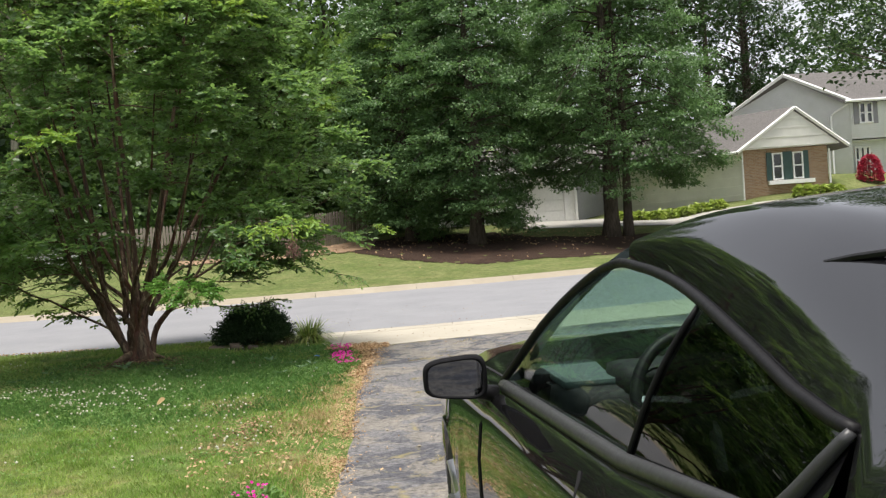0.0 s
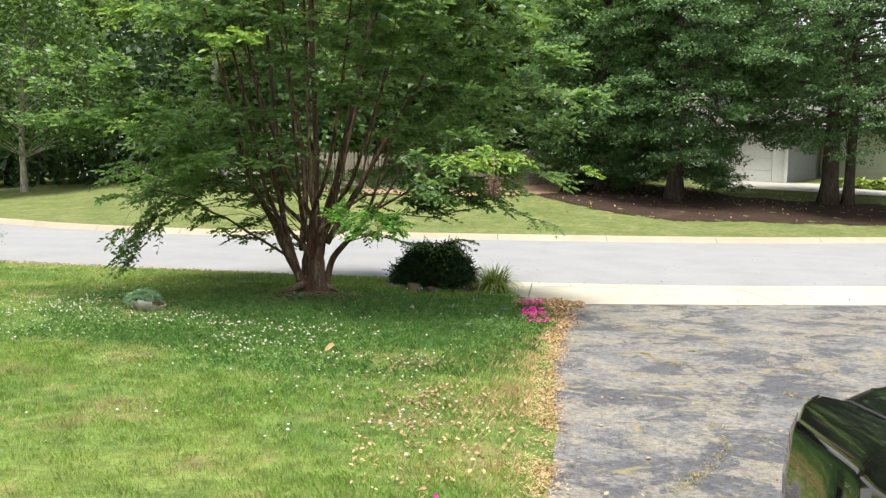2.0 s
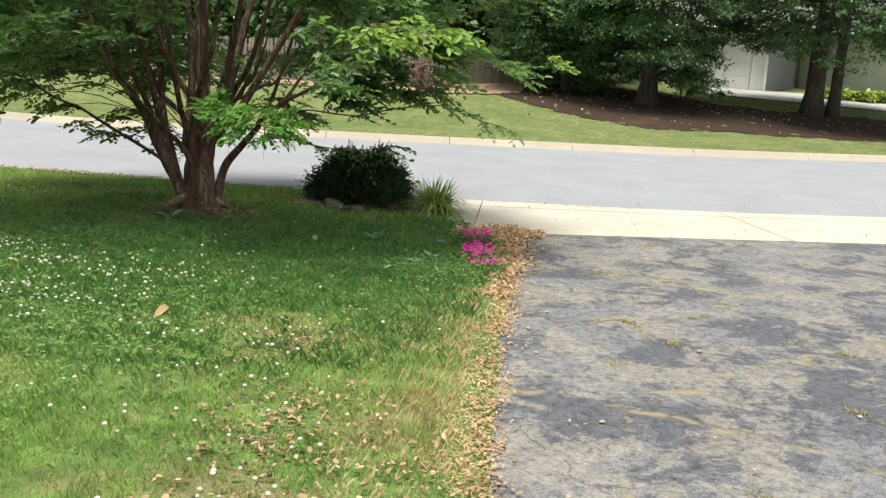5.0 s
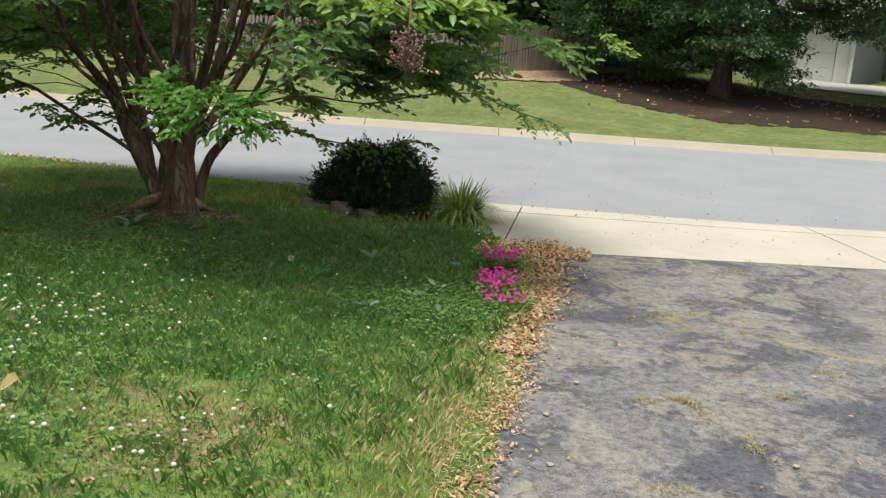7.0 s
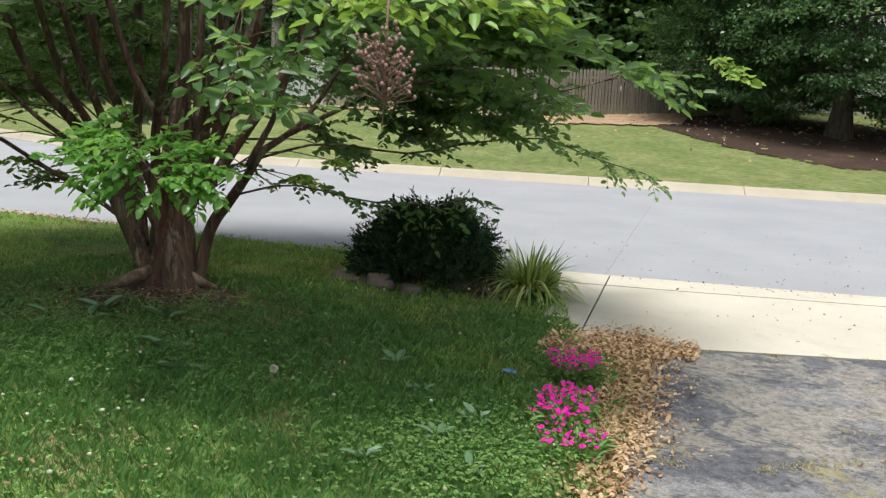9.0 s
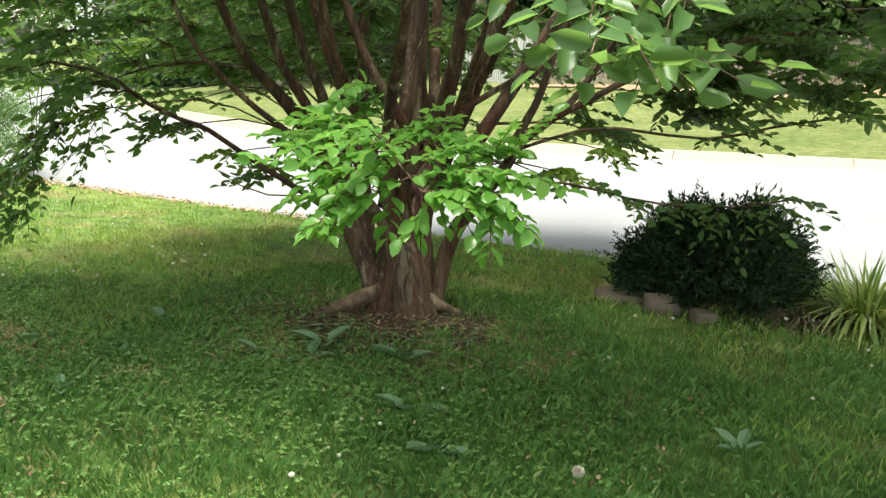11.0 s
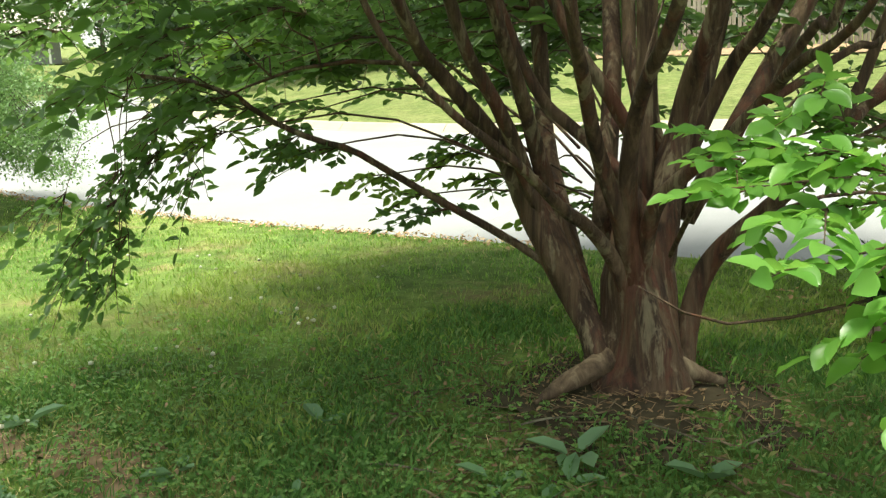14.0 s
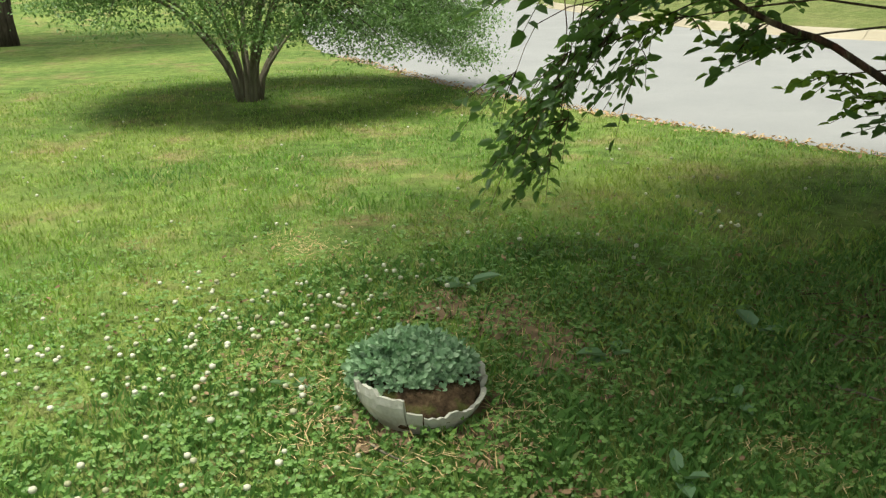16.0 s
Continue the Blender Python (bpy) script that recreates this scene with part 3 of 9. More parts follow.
mulch = grid_object("mulch_bed", np.arange(-4.2, 26, 0.14), np.arange(29, 42, 0.14),
                    lambda X, Y: ground_z(X, Y) + 0.014 + 0.015 * np.sin(X * 3.1) * np.sin(Y * 2.7), M_MULCH,
                    lambda x, y: (y > np.interp(x, [-4.2, -3, -1.5, 1, 7, 14, 26], [36.2, 34.8, 33.0, 31.3, 32.9, 36.4, 42]) + 0.12 * np.sin(x * 2.3) + 0.10 * np.sin(x * 7.1 + 1) + 0.10 * np.sin(x * 17.3) * np.sin(y * 13))
                    & (y < np.interp(x, [-4.2, -2, 2.2, 4, 6, 9, 12, 26], [36.6, 40.2, 40.0, 37.2, 37.4, 38.2, 38.6, 43]) + 0.1 * np.sin(x * 3)))
tagged(mulch, "dark brown bark mulch bed under evergreen trees", "mulch", kind="structure")


# ---------------------------------------------------------------- trees
def spray_leaves(rng, base, direction, length, nleaf, llen, droop=0.15, flat=0.7):
    """Leaves set alternately along a twig; returns the twig's points and leaf arrays."""
    d = unit(np.array(direction, float))
    u = np.linspace(0, 1, 5)
    pts = base + d * (u * length)[:, None] + np.array([0, 0, -droop * length]) * (u ** 2)[:, None]
    t = np.linspace(0.12, 1.0, nleaf)
    pos = base + d * (t * length)[:, None] + np.array([0, 0, -droop * length]) * (t ** 2)[:, None]
    side = np.cross(d, [0, 0, 1.0])
    side = side / (np.linalg.norm(side) + 1e-9)
    sgn = np.where(np.arange(nleaf) % 2 == 0, 1.0, -1.0)[:, None]
    along = side * sgn * 0.9 + d * 0.55 + rng.normal(size=(nleaf, 3)) * 0.22 + np.array([0, 0, -0.15])
    along[-1] = d + rng.normal(size=3) * 0.1
    nrm = np.array([0, 0, 1.0]) * flat + rng.normal(size=(nleaf, 3)) * (1 - flat) * 0.9
    ln = llen * rng.uniform(0.7, 1.15, nleaf)
    return pts, pos, along, nrm, ln


class Crown:
    def __init__(self):
        self.p, self.a, self.n, self.l = [], [], [], []

    def add(self, pos, along, nrm, ln):
        self.p.append(pos)
        self.a.append(along)
        self.n.append(nrm)
        self.l.append(ln)

    def mesh(self, name, material, ratio=0.52, fold=0.25, curl=0.2, close=False):
        p, a, n, l = (np.concatenate(x) for x in (self.p, self.a, self.n, self.l))
        if close:
            return shared_mesh(name, broad_verts(np.random.default_rng(4), p, a, n, l, l * ratio, fold, curl), BROAD, material, True)
        return shared_mesh(name, leaf_verts(p, a, n, l, l * ratio, fold, curl), OVATE, material)

    def flat_mesh(self, name, material, ratio=0.5):
        p, a, n, l = (np.concatenate(x) for x in (self.p, self.a, self.n, self.l))
        return shared_mesh(name, kite_verts(p, a, n, l, l * ratio), KITE, material)


TREE = np.array([-4.75, 14.42, -0.10])


def crown_radius(z, phi):
    r = np.interp(z, [0.5, 0.9, 1.5, 2.5, 3.6, 4.6, 5.6, 6.4, 6.9], [2.6, 3.1, 3.6, 3.95, 3.9, 3.5, 2.7, 1.6, 0.5])
    toward = max(0.0, math.cos(phi + math.pi / 2))
    return float(r) * (1 - 0.20 * toward - 0.07 * max(0.0, math.cos(phi)) - 0.20 * max(0.0, math.sin(phi)) - 0.14 * max(0.0, math.sin(2 * phi)) * (math.cos(phi) > 0))


def crape_myrtle():
    rng = np.random.default_rng(11)
    pr = random.Random(5)
    tree = thing("crape_myrtle", "multi-stemmed crape myrtle with smooth mottled bark and spreading crown", "tree")
    stems = []
    def grow(name, ctrl, radii, sides=12, lumps=0.05, n=None):
        """A stem through the control points, with knots and shallow flutes."""
        n = n or 4 * len(ctrl)
        if name == "stem" and len(ctrl) > 7:
            q = np.array(ctrl)
            q[1:-1] = 0.25 * q[:-2] + 0.5 * q[1:-1] + 0.25 * q[2:]
            ctrl = list(q)
        u = np.linspace(0, 1, len(radii))
        pts = curve_points(ctrl, n)
        rr = [float(np.interp(q, u, radii)) * (1 + 0.05 * noise.noise((q * 9, len(stems), 3))) for q in np.linspace(0, 1, n)]
        sv_, sf_ = tube(pts, rr, sides, 0.02, pr, lumps)
        piece(name, mesh_from(name, sv_, sf_, M_ROOT if name == "root" else M_BARK, True), tree)
        if name == "stem":
            stems.append((pts, rr))

    # two fused trunks and a low limb rise from one foot
    grow("stem", [(-4.90, 14.37, -0.16), (-4.96, 14.41, 0.01), (-5.01, 14.44, 0.15), (-5.09, 14.44, 0.30), (-5.17, 14.43, 0.45), (-5.24, 14.44, 0.59), (-5.31, 14.45, 0.74), (-5.37, 14.38, 0.89), (-5.41, 14.32, 1.00), (-5.44, 14.18, 1.13), (-5.46, 13.99, 1.28), (-5.49, 13.88, 1.39), (-5.50, 13.76, 1.52), (-5.66, 13.49, 2.48), (-5.90, 13.09, 3.92)], [0.054, 0.056, 0.059, 0.065, 0.073, 0.077, 0.068, 0.057, 0.046, 0.037, 0.031, 0.028, 0.026, 0.019, 0.010], 16, 0.06)
    grow("stem", [(-4.73, 14.47, -0.20), (-4.76, 14.50, -0.11), (-4.80, 14.56, 0.10), (-4.81, 14.57, 0.29), (-4.80, 14.60, 0.47), (-4.78, 14.64, 0.59), (-4.76, 14.73, 0.80), (-4.73, 14.78, 1.06), (-4.64, 14.70, 1.25), (-4.55, 14.61, 1.43), (-4.51, 14.56, 1.51), (-4.16, 14.42, 2.99), (-3.63, 14.21, 5.19)], [0.141, 0.130, 0.111, 0.102, 0.101, 0.091, 0.073, 0.055, 0.047, 0.042, 0.039, 0.030, 0.015], 18, 0.09)
    grow("stem", [(-4.66, 14.64, -0.14), (-4.68, 14.71, 0.07), (-4.66, 14.74, 0.27), (-4.59, 14.76, 0.43), (-4.47, 14.72, 0.55), (-4.32, 14.65, 0.69), (-4.18, 14.55, 0.82), (-4.12, 14.53, 0.90), (-4.06, 14.50, 1.00), (-3.99, 14.69, 1.09), (-3.94, 14.89, 1.16), (-3.79, 15.02, 1.49), (-3.57, 15.22, 1.99)], [0.052, 0.050, 0.048, 0.046, 0.042, 0.037, 0.032, 0.029, 0.027, 0.023, 0.020, 0.016, 0.008], 14, 0.06)
    # stems that leave the trunks at the first forks
    grow("stem", [(-4.83, 14.53, 0.12), (-4.81, 14.47, 0.34), (-4.82, 14.38, 0.58), (-4.81, 14.32, 0.80), (-4.76, 14.24, 1.03), (-4.66, 14.12, 1.24), (-4.53, 14.00, 1.40), (-4.40, 13.88, 1.58), (-4.15, 13.49, 2.41), (-3.85, 13.04, 3.85)], [0.034, 0.051, 0.048, 0.041, 0.033, 0.029, 0.027, 0.024, 0.018, 0.009])
    grow("stem", [(-4.83, 14.53, 0.12), (-4.82, 14.44, 0.44), (-4.83, 14.34, 0.64), (-4.84, 14.30, 0.74), (-4.88, 14.25, 0.88), (-4.89, 14.14, 1.07), (-4.82, 13.93, 1.26), (-4.79, 13.78, 1.42), (-4.77, 13.69, 1.50), (-4.74, 13.36, 2.46), (-4.71, 12.86, 3.90)], [0.030, 0.049, 0.043, 0.040, 0.034, 0.030, 0.027, 0.023, 0.022, 0.016, 0.009])
    grow("stem", [(-4.83, 14.53, 0.12), (-4.86, 14.35, 0.55), (-4.92, 14.20, 0.65), (-4.96, 14.06, 0.72), (-4.97, 13.89, 0.86), (-5.02, 13.72, 0.99), (-5.07, 13.62, 1.07), (-5.12, 13.52, 1.14), (-5.15, 13.42, 1.23), (-5.17, 13.33, 1.32), (-5.21, 13.26, 1.39), (-5.23, 13.18, 1.49), (-5.29, 12.96, 2.10), (-5.39, 12.63, 3.02)], [0.030, 0.033, 0.029, 0.026, 0.020, 0.018, 0.016, 0.015, 0.014, 0.012, 0.012, 0.011, 0.008, 0.004])
    grow("stem", [(-5.05, 14.52, 0.20), (-5.23, 14.46, 0.57), (-5.28, 14.39, 0.77), (-5.29, 14.31, 0.96), (-5.31, 14.22, 1.12), (-5.35, 14.11, 1.25), (-5.37, 14.04, 1.38), (-5.38, 13.97, 1.51), (-5.54, 13.74, 2.47), (-5.77, 13.40, 3.91)], [0.031, 0.045, 0.040, 0.034, 0.031, 0.029, 0.027, 0.024, 0.018, 0.009])
    grow("stem", [(-5.05, 14.52, 0.20), (-5.22, 14.56, 0.57), (-5.25, 14.50, 0.76), (-5.24, 14.35, 1.05), (-5.23, 14.21, 1.24), (-5.23, 14.08, 1.42), (-5.22, 14.00, 1.54), (-5.34, 13.73, 2.50), (-5.51, 13.34, 3.94)], [0.031, 0.045, 0.041, 0.034, 0.030, 0.027, 0.024, 0.018, 0.009])
    grow("stem", [(-5.05, 14.52, 0.20), (-5.27, 14.72, 0.54), (-5.38, 14.84, 0.79), (-5.48, 14.96, 1.00), (-5.55, 15.10, 1.33), (-5.59, 15.18, 1.61), (-5.85, 15.40, 3.08), (-6.23, 15.74, 5.29)], [0.039, 0.054, 0.048, 0.043, 0.041, 0.038, 0.029, 0.015])
    grow("stem", [(-4.80, 14.58, 0.60), (-4.87, 14.58, 0.79), (-5.03, 14.58, 0.91), (-5.19, 14.60, 1.03), (-5.32, 14.58, 1.17), (-5.40, 14.57, 1.26), (-5.72, 14.54, 2.22), (-6.19, 14.50, 3.66)], [0.040, 0.034, 0.030, 0.029, 0.027, 0.026, 0.020, 0.010])
    grow("stem", [(-4.81, 14.77, 0.74), (-4.90, 14.72, 0.94), (-4.97, 14.66, 1.07), (-5.02, 14.57, 1.22), (-5.09, 14.56, 1.34), (-5.20, 14.54, 1.44), (-5.53, 14.50, 2.40), (-6.03, 14.43, 3.84)], [0.043, 0.035, 0.034, 0.032, 0.030, 0.027, 0.020, 0.010])
    grow("stem", [(-4.84, 14.85, 0.60), (-4.94, 14.94, 0.92), (-5.00, 14.99, 1.13), (-5.06, 15.04, 1.34), (-5.09, 15.10, 1.57), (-5.27, 15.40, 3.04), (-5.55, 15.84, 5.25)], [0.047, 0.038, 0.036, 0.034, 0.032, 0.024, 0.012])
    grow("stem", [(-4.82, 14.93, 0.72), (-4.93, 15.00, 1.00), (-4.98, 15.08, 1.25), (-5.02, 15.15, 1.46), (-5.04, 15.18, 1.57), (-5.19, 15.50, 3.04), (-5.43, 15.97, 5.25)], [0.045, 0.037, 0.036, 0.034, 0.033, 0.024, 0.012])
    grow("stem", [(-4.76, 14.78, 0.74), (-4.69, 14.87, 0.96), (-4.60, 14.88, 1.15), (-4.50, 14.83, 1.32), (-4.38, 14.72, 1.42), (-4.28, 14.62, 1.50), (-3.96, 14.53, 2.46), (-3.49, 14.40, 3.90)], [0.049, 0.038, 0.035, 0.032, 0.030, 0.027, 0.020, 0.010])
    grow("stem", [(-4.83, 14.53, 0.25), (-4.75, 14.40, 0.64), (-4.69, 14.31, 0.74), (-4.61, 14.29, 0.82), (-4.46, 14.23, 0.93), (-4.34, 14.16, 1.05), (-4.24, 14.12, 1.14), (-4.15, 14.00, 1.24), (-4.08, 13.90, 1.28), (-3.96, 13.73, 1.34), (-3.86, 13.62, 1.37), (-3.70, 13.44, 1.70), (-3.47, 13.18, 2.19)], [0.033, 0.037, 0.035, 0.031, 0.025, 0.023, 0.022, 0.020, 0.020, 0.016, 0.012, 0.009, 0.005])
    grow("stem", [(-4.21, 14.15, 1.18), (-4.17, 14.11, 1.25), (-4.13, 14.07, 1.31), (-4.05, 14.00, 1.40), (-3.98, 13.94, 1.46), (-3.71, 13.71, 2.42), (-3.31, 13.37, 3.86)], [0.020, 0.019, 0.018, 0.016, 0.014, 0.011, 0.005])
    grow("stem", [(-4.22, 14.11, 1.15), (-4.17, 14.15, 1.18), (-4.08, 14.22, 1.25), (-3.97, 14.28, 1.32), (-3.89, 14.31, 1.35), (-3.67, 14.30, 1.68), (-3.35, 14.29, 2.17)], [0.016, 0.016, 0.016, 0.014, 0.013, 0.010, 0.005])
    grow("stem", [(-4.13, 14.46, 0.88), (-4.07, 14.46, 1.00), (-4.02, 14.47, 1.10), (-3.96, 14.51, 1.26), (-3.77, 14.52, 1.87), (-3.48, 14.54, 2.79)], [0.027, 0.024, 0.023, 0.020, 0.015, 0.008])
    # upright stems at the back of the vase
    for ctrl, r in (([(-4.80, 14.72, 0.50), (-4.70, 15.05, 1.25), (-4.6, 15.35, 2.1), (-4.45, 15.8, 3.3), (-4.3, 16.1, 4.6)], 0.055), ([(-5.05, 14.66, 0.50), (-5.15, 15.05, 1.3), (-5.35, 15.4, 2.1), (-5.75, 15.9, 3.1), (-6.1, 16.2, 4.2)], 0.050),
                    ([(-4.70, 14.75, 0.60), (-4.40, 15.1, 1.3), (-4.05, 15.45, 2.1), (-3.6, 15.9, 3.1), (-3.3, 16.2, 4.1)], 0.048), ([(-4.85, 14.62, 0.70), (-4.86, 14.72, 1.5), (-4.9, 14.7, 2.6), (-4.95, 14.6, 4.0), (-4.9, 14.5, 5.8)], 0.050)):
        grow("stem", ctrl, [r, r * 0.9, r * 0.75, r * 0.55, r * 0.25])
    # surface roots
    grow("root", [(-4.84, 14.60, 0.08), (-4.90, 14.46, 0.04), (-4.97, 14.34, 0.00), (-5.03, 14.24, -0.03), (-5.07, 14.15, -0.055), (-5.11, 14.07, -0.08)], [0.060, 0.060, 0.052, 0.042, 0.028, 0.010])
    grow("root", [(-4.82, 14.56, 0.06), (-4.70, 14.53, 0.02), (-4.62, 14.56, -0.02), (-4.56, 14.60, -0.05), (-4.48, 14.65, -0.08)], [0.060, 0.058, 0.044, 0.030, 0.014])
    core = [(-4.80, 14.53, -0.22), (-4.80, 14.53, -0.10), (-4.81, 14.54, 0.02), (-4.83, 14.56, 0.20), (-4.86, 14.57, 0.40), (-4.88, 14.58, 0.58)]
    grow("trunk", core, [0.235, 0.200, 0.178, 0.168, 0.155, 0.085], 28, 0.10, 14)

    limbs = Heap()
    crown, fresh, upper = Crown(), Crown(), Crown()
    allp = [(np.array(p), rr[i]) for p_, rr in stems for i, p in enumerate(p_) if p[2] > 0.85]
    allv = np.array([a[0] for a in allp])

    def spray(c, out, size, nt, nl, llen, cr=None, tw=0.0035, droop=0.18):
        c = np.array(c, float)
        out = unit(np.array(out, float))
        if c[2] < 2.7 and math.hypot(c[0] + 3.65, c[1] - 10.85) < 2.35 and c[0] < -2.9:
            return
        for q in range(nt):
            ang = (q - (nt - 1) / 2) / max(1, nt - 1) * 2.3 + rng.normal() * 0.15
            d = np.array([out[0] * math.cos(ang) - out[1] * math.sin(ang), out[0] * math.sin(ang) + out[1] * math.cos(ang), out[2] * 0.5 + rng.normal() * 0.22])
            pts, pos, al, nr, ln = spray_leaves(rng, c + out * 0.05 * q / nt, d, size * rng.uniform(0.65, 1.1), max(5, int(nl * 0.85)), llen * 1.25, droop, 0.55)
            limbs.add(tube([pts[0], pts[2], pts[4]], [tw, tw * 0.7, tw * 0.35], 3, cap=False))
            (cr or (upper if c[2] > 2.2 else crown)).add(pos, al, nr, ln)

    grown = [list(q) for q in allv]
    thick = [q[1] for q in allp]

    def reach(c, r0=0.011):
        """A limb from the nearest wood already grown to c."""
        g_ = np.array(grown)
        dv = g_ - c
        inward = np.linalg.norm(g_[:, :2] - TREE[:2], axis=1) - np.linalg.norm(c[:2] - TREE[:2])
        dist = np.linalg.norm(dv, axis=1) + np.where(dv[:, 2] > 0.1, dv[:, 2] * 1.5, 0) + np.where(inward > -0.1, 1.2, 0)
        k_ = int(np.argmin(dist))
        a = g_[k_]
        gap = np.linalg.norm(a - c)
        m1 = a * 0.62 + c * 0.38 + np.array([0, 0, 0.05 * gap]) + rng.normal(size=3) * 0.03
        m2 = a * 0.25 + c * 0.75 + np.array([0, 0, 0.06 * gap]) + rng.normal(size=3) * 0.03
        p = curve_points([a, m1, m2, c], 8)
        r1 = min(r0, max(0.004, thick[k_] * 0.75))
        limbs.add(tube(p[::2] + [p[7]], [r1 * (1 - 0.09 * i) for i in (0, 2, 4, 6, 7)], 4, cap=False))
        for q in (3, 5, 7):
            grown.append(list(p[q]))
            thick.append(r1 * (1 - 0.09 * q))
        return p

    def beside(c):
        """Low places past the hanging curtain, where the view to the shrub is open."""
        return c[2] < 2.05 and -0.897 * (c[1] - 10.87) - 0.609 * (c[0] + 3.52) > -0.12

    # the crown's outer shell, in layers, thinner inside
    golden = math.pi * (3 - math.sqrt(5))
    n_shell = 800
    plan = []
    for i in range(n_shell):
        z = 1.15 + 5.5 * ((i + 0.5) / n_shell) ** 0.95
        phi = i * golden + rng.normal() * 0.2
        fill = rng.choice([1.0, 0.93, 0.82, 0.66, 0.48], p=[0.30, 0.24, 0.20, 0.16, 0.10])
        R = crown_radius(z, phi) * fill * rng.uniform(0.88, 1.06)
        zz = z + rng.normal() * 0.12 - 0.12 * fill
        if fill < 0.8 and zz < 1.5:
            continue
        if R > 2.3 and noise.noise((math.cos(phi) * 2.3, math.sin(phi) * 2.3, z * 0.95)) < -0.10 or R > 2.9 and rng.random() < 0.35:
            continue
        c = np.array([TREE[0] + 0.15 + math.cos(phi) * R, TREE[1] + math.sin(phi) * R, zz])
        if R > 1.7 and zz > 2.3 and math.cos(phi - 3.90) > 0.55 and pr.random() < 0.62:
            continue
        if zz < 1.6 and c[1] < 13.4 and -4.6 < c[0] < -2.0 or zz < 2.0 and c[1] < 12.9 and -4.4 < c[0] < -2.7:
            continue
        if beside(c) or zz < 1.6 and c[0] > -2.2 or zz < 3.2 and c[1] < 12.7 and -4.5 < c[0] < -2.6 or zz < 2.1 and math.hypot(c[0] + 3.5, c[1] - 10.87) < 1.9:
            continue
        plan.append((R + 0.3 * zz, phi, fill, zz, c))
    plan.sort(key=lambda q: q[0])
    for _, phi, fill, zz, c in plan:
        p = reach(c)
        out = np.array([math.cos(phi), math.sin(phi), 0.25 - 0.1 * (2.2 - min(zz, 2.2))])
        spray(c, out, 0.46, 11, 15, 0.078, fresh if (rng.random() < 0.12 and fill > 0.9) else None)
        spray(p[5], out, 0.40, 6, 12, 0.074)
        if rng.random() < 0.6:
            spray(p[4], out + np.array([0, 0, 0.5]), 0.36, 3, 10, 0.062)
    # inner layers in the heart of the crown
    for i in range(38):
        a, q = i * golden, 0.35 + 1.75 * ((i + 0.5) / 38) ** 0.5
        c = np.array([TREE[0] - 0.15 + math.cos(a) * q, TREE[1] - 0.15 + math.sin(a) * q, 2.9 + 2.3 * ((i * 0.618) % 1.0)])
        reach(c, 0.008)
        spray(c, (math.cos(a), math.sin(a), 0.15), 0.46, 8, 13, 0.078)
    # leaf layers in front of the stems
    for i in range(30):
        c = np.array([rng.uniform(-6.6, -4.9), rng.uniform(12.9, 13.9), rng.uniform(1.78, 2.5)])
        reach(c, 0.008)
        spray(c, (c[0] - TREE[0], c[1] - TREE[1], 0.05), 0.40, 7, 12, 0.076, droop=0.2)
    # dense low layers over the lawn beside the planter
    for i in range(17):
        c = np.array([rng.uniform(-7.6, -5.2), rng.uniform(13.1, 15.4), rng.uniform(1.52, 2.3)])
        if beside(c):
            continue
        reach(c, 0.008)
        spray(c, (c[0] - TREE[0], c[1] - TREE[1], -0.05), 0.42, 7, 12, 0.074, droop=0.25)
    # small bright sprays low on the street side
    for x, y, z in ((-6.23, 14.10, 0.95), (-6.40, 13.75, 1.06), (-6.02, 14.72, 0.66), (-5.97, 15.00, 0.84), (-5.85, 15.05, 0.70), (-6.15, 14.55, 0.78), (-5.70, 15.15, 0.98), (-5.5, 15.2, 0.62), (-6.55, 14.3, 1.15), (-4.2, 15.3, 0.75), (-4.0, 15.45, 0.9)):
        a = np.array([TREE[0] + (x - TREE[0]) * 0.3, TREE[1] + (y - TREE[1]) * 0.3, z * 0.5 + 0.35])
        limbs.add(tube(curve_points([a, ((a[0] + x) / 2, (a[1] + y) / 2, z + 0.06), (x, y, z)], 6), [0.006, 0.0055, 0.005, 0.0045, 0.004, 0.003], 4, cap=False))
        spray((x, y, z), (x - TREE[0], y - TREE[1], -0.1), 0.24, 6, 9, 0.062, fresh if rng.random() < 0.5 else None, droop=0.35)
    # foliage hanging low on the street side of the stems
    for i in range(64):
        c = np.array([rng.uniform(-7.4, -3.5), rng.uniform(14.7, 16.9), rng.uniform(1.38, 1.9)])
        reach(c, 0.008)
        spray(c, (c[0] - TREE[0], c[1] - TREE[1], -0.1), 0.40, 6, 12, 0.070, droop=0.3)
    # young sprigs at the crown's edge over the drive
    for x, y, z in ((-2.02, 11.75, 1.72), (-2.15, 11.85, 1.74), (-1.88, 11.85, 1.78), (-2.25, 11.65, 1.78), (-2.4, 11.9, 1.82), (-1.7, 12.0, 1.84), (-1.0, 15.05, 1.70), (-1.1, 15.1, 1.78), (-2.05, 12.1, 1.90)):
        c = np.array([x, y, z])
        reach(c, 0.007)
        spray(c, (x - TREE[0], y - TREE[1], -0.2), 0.24, 4, 8, 0.066, fresh, droop=0.3)
    for x, y, z in ((-2.6, 12.5, 1.75), (-2.9, 12.3, 1.8), (-2.2, 12.6, 1.85), (-2.5, 12.9, 1.78), (-2.0, 13.2, 1.7), (-1.8, 13.8, 1.75), (-1.6, 14.3, 1.65), (-1.5, 14.9, 1.6), (-2.3, 13.6, 1.55), (-2.1, 14.4, 1.5)):
        c = np.array([x, y, z])
        reach(c, 0.007)
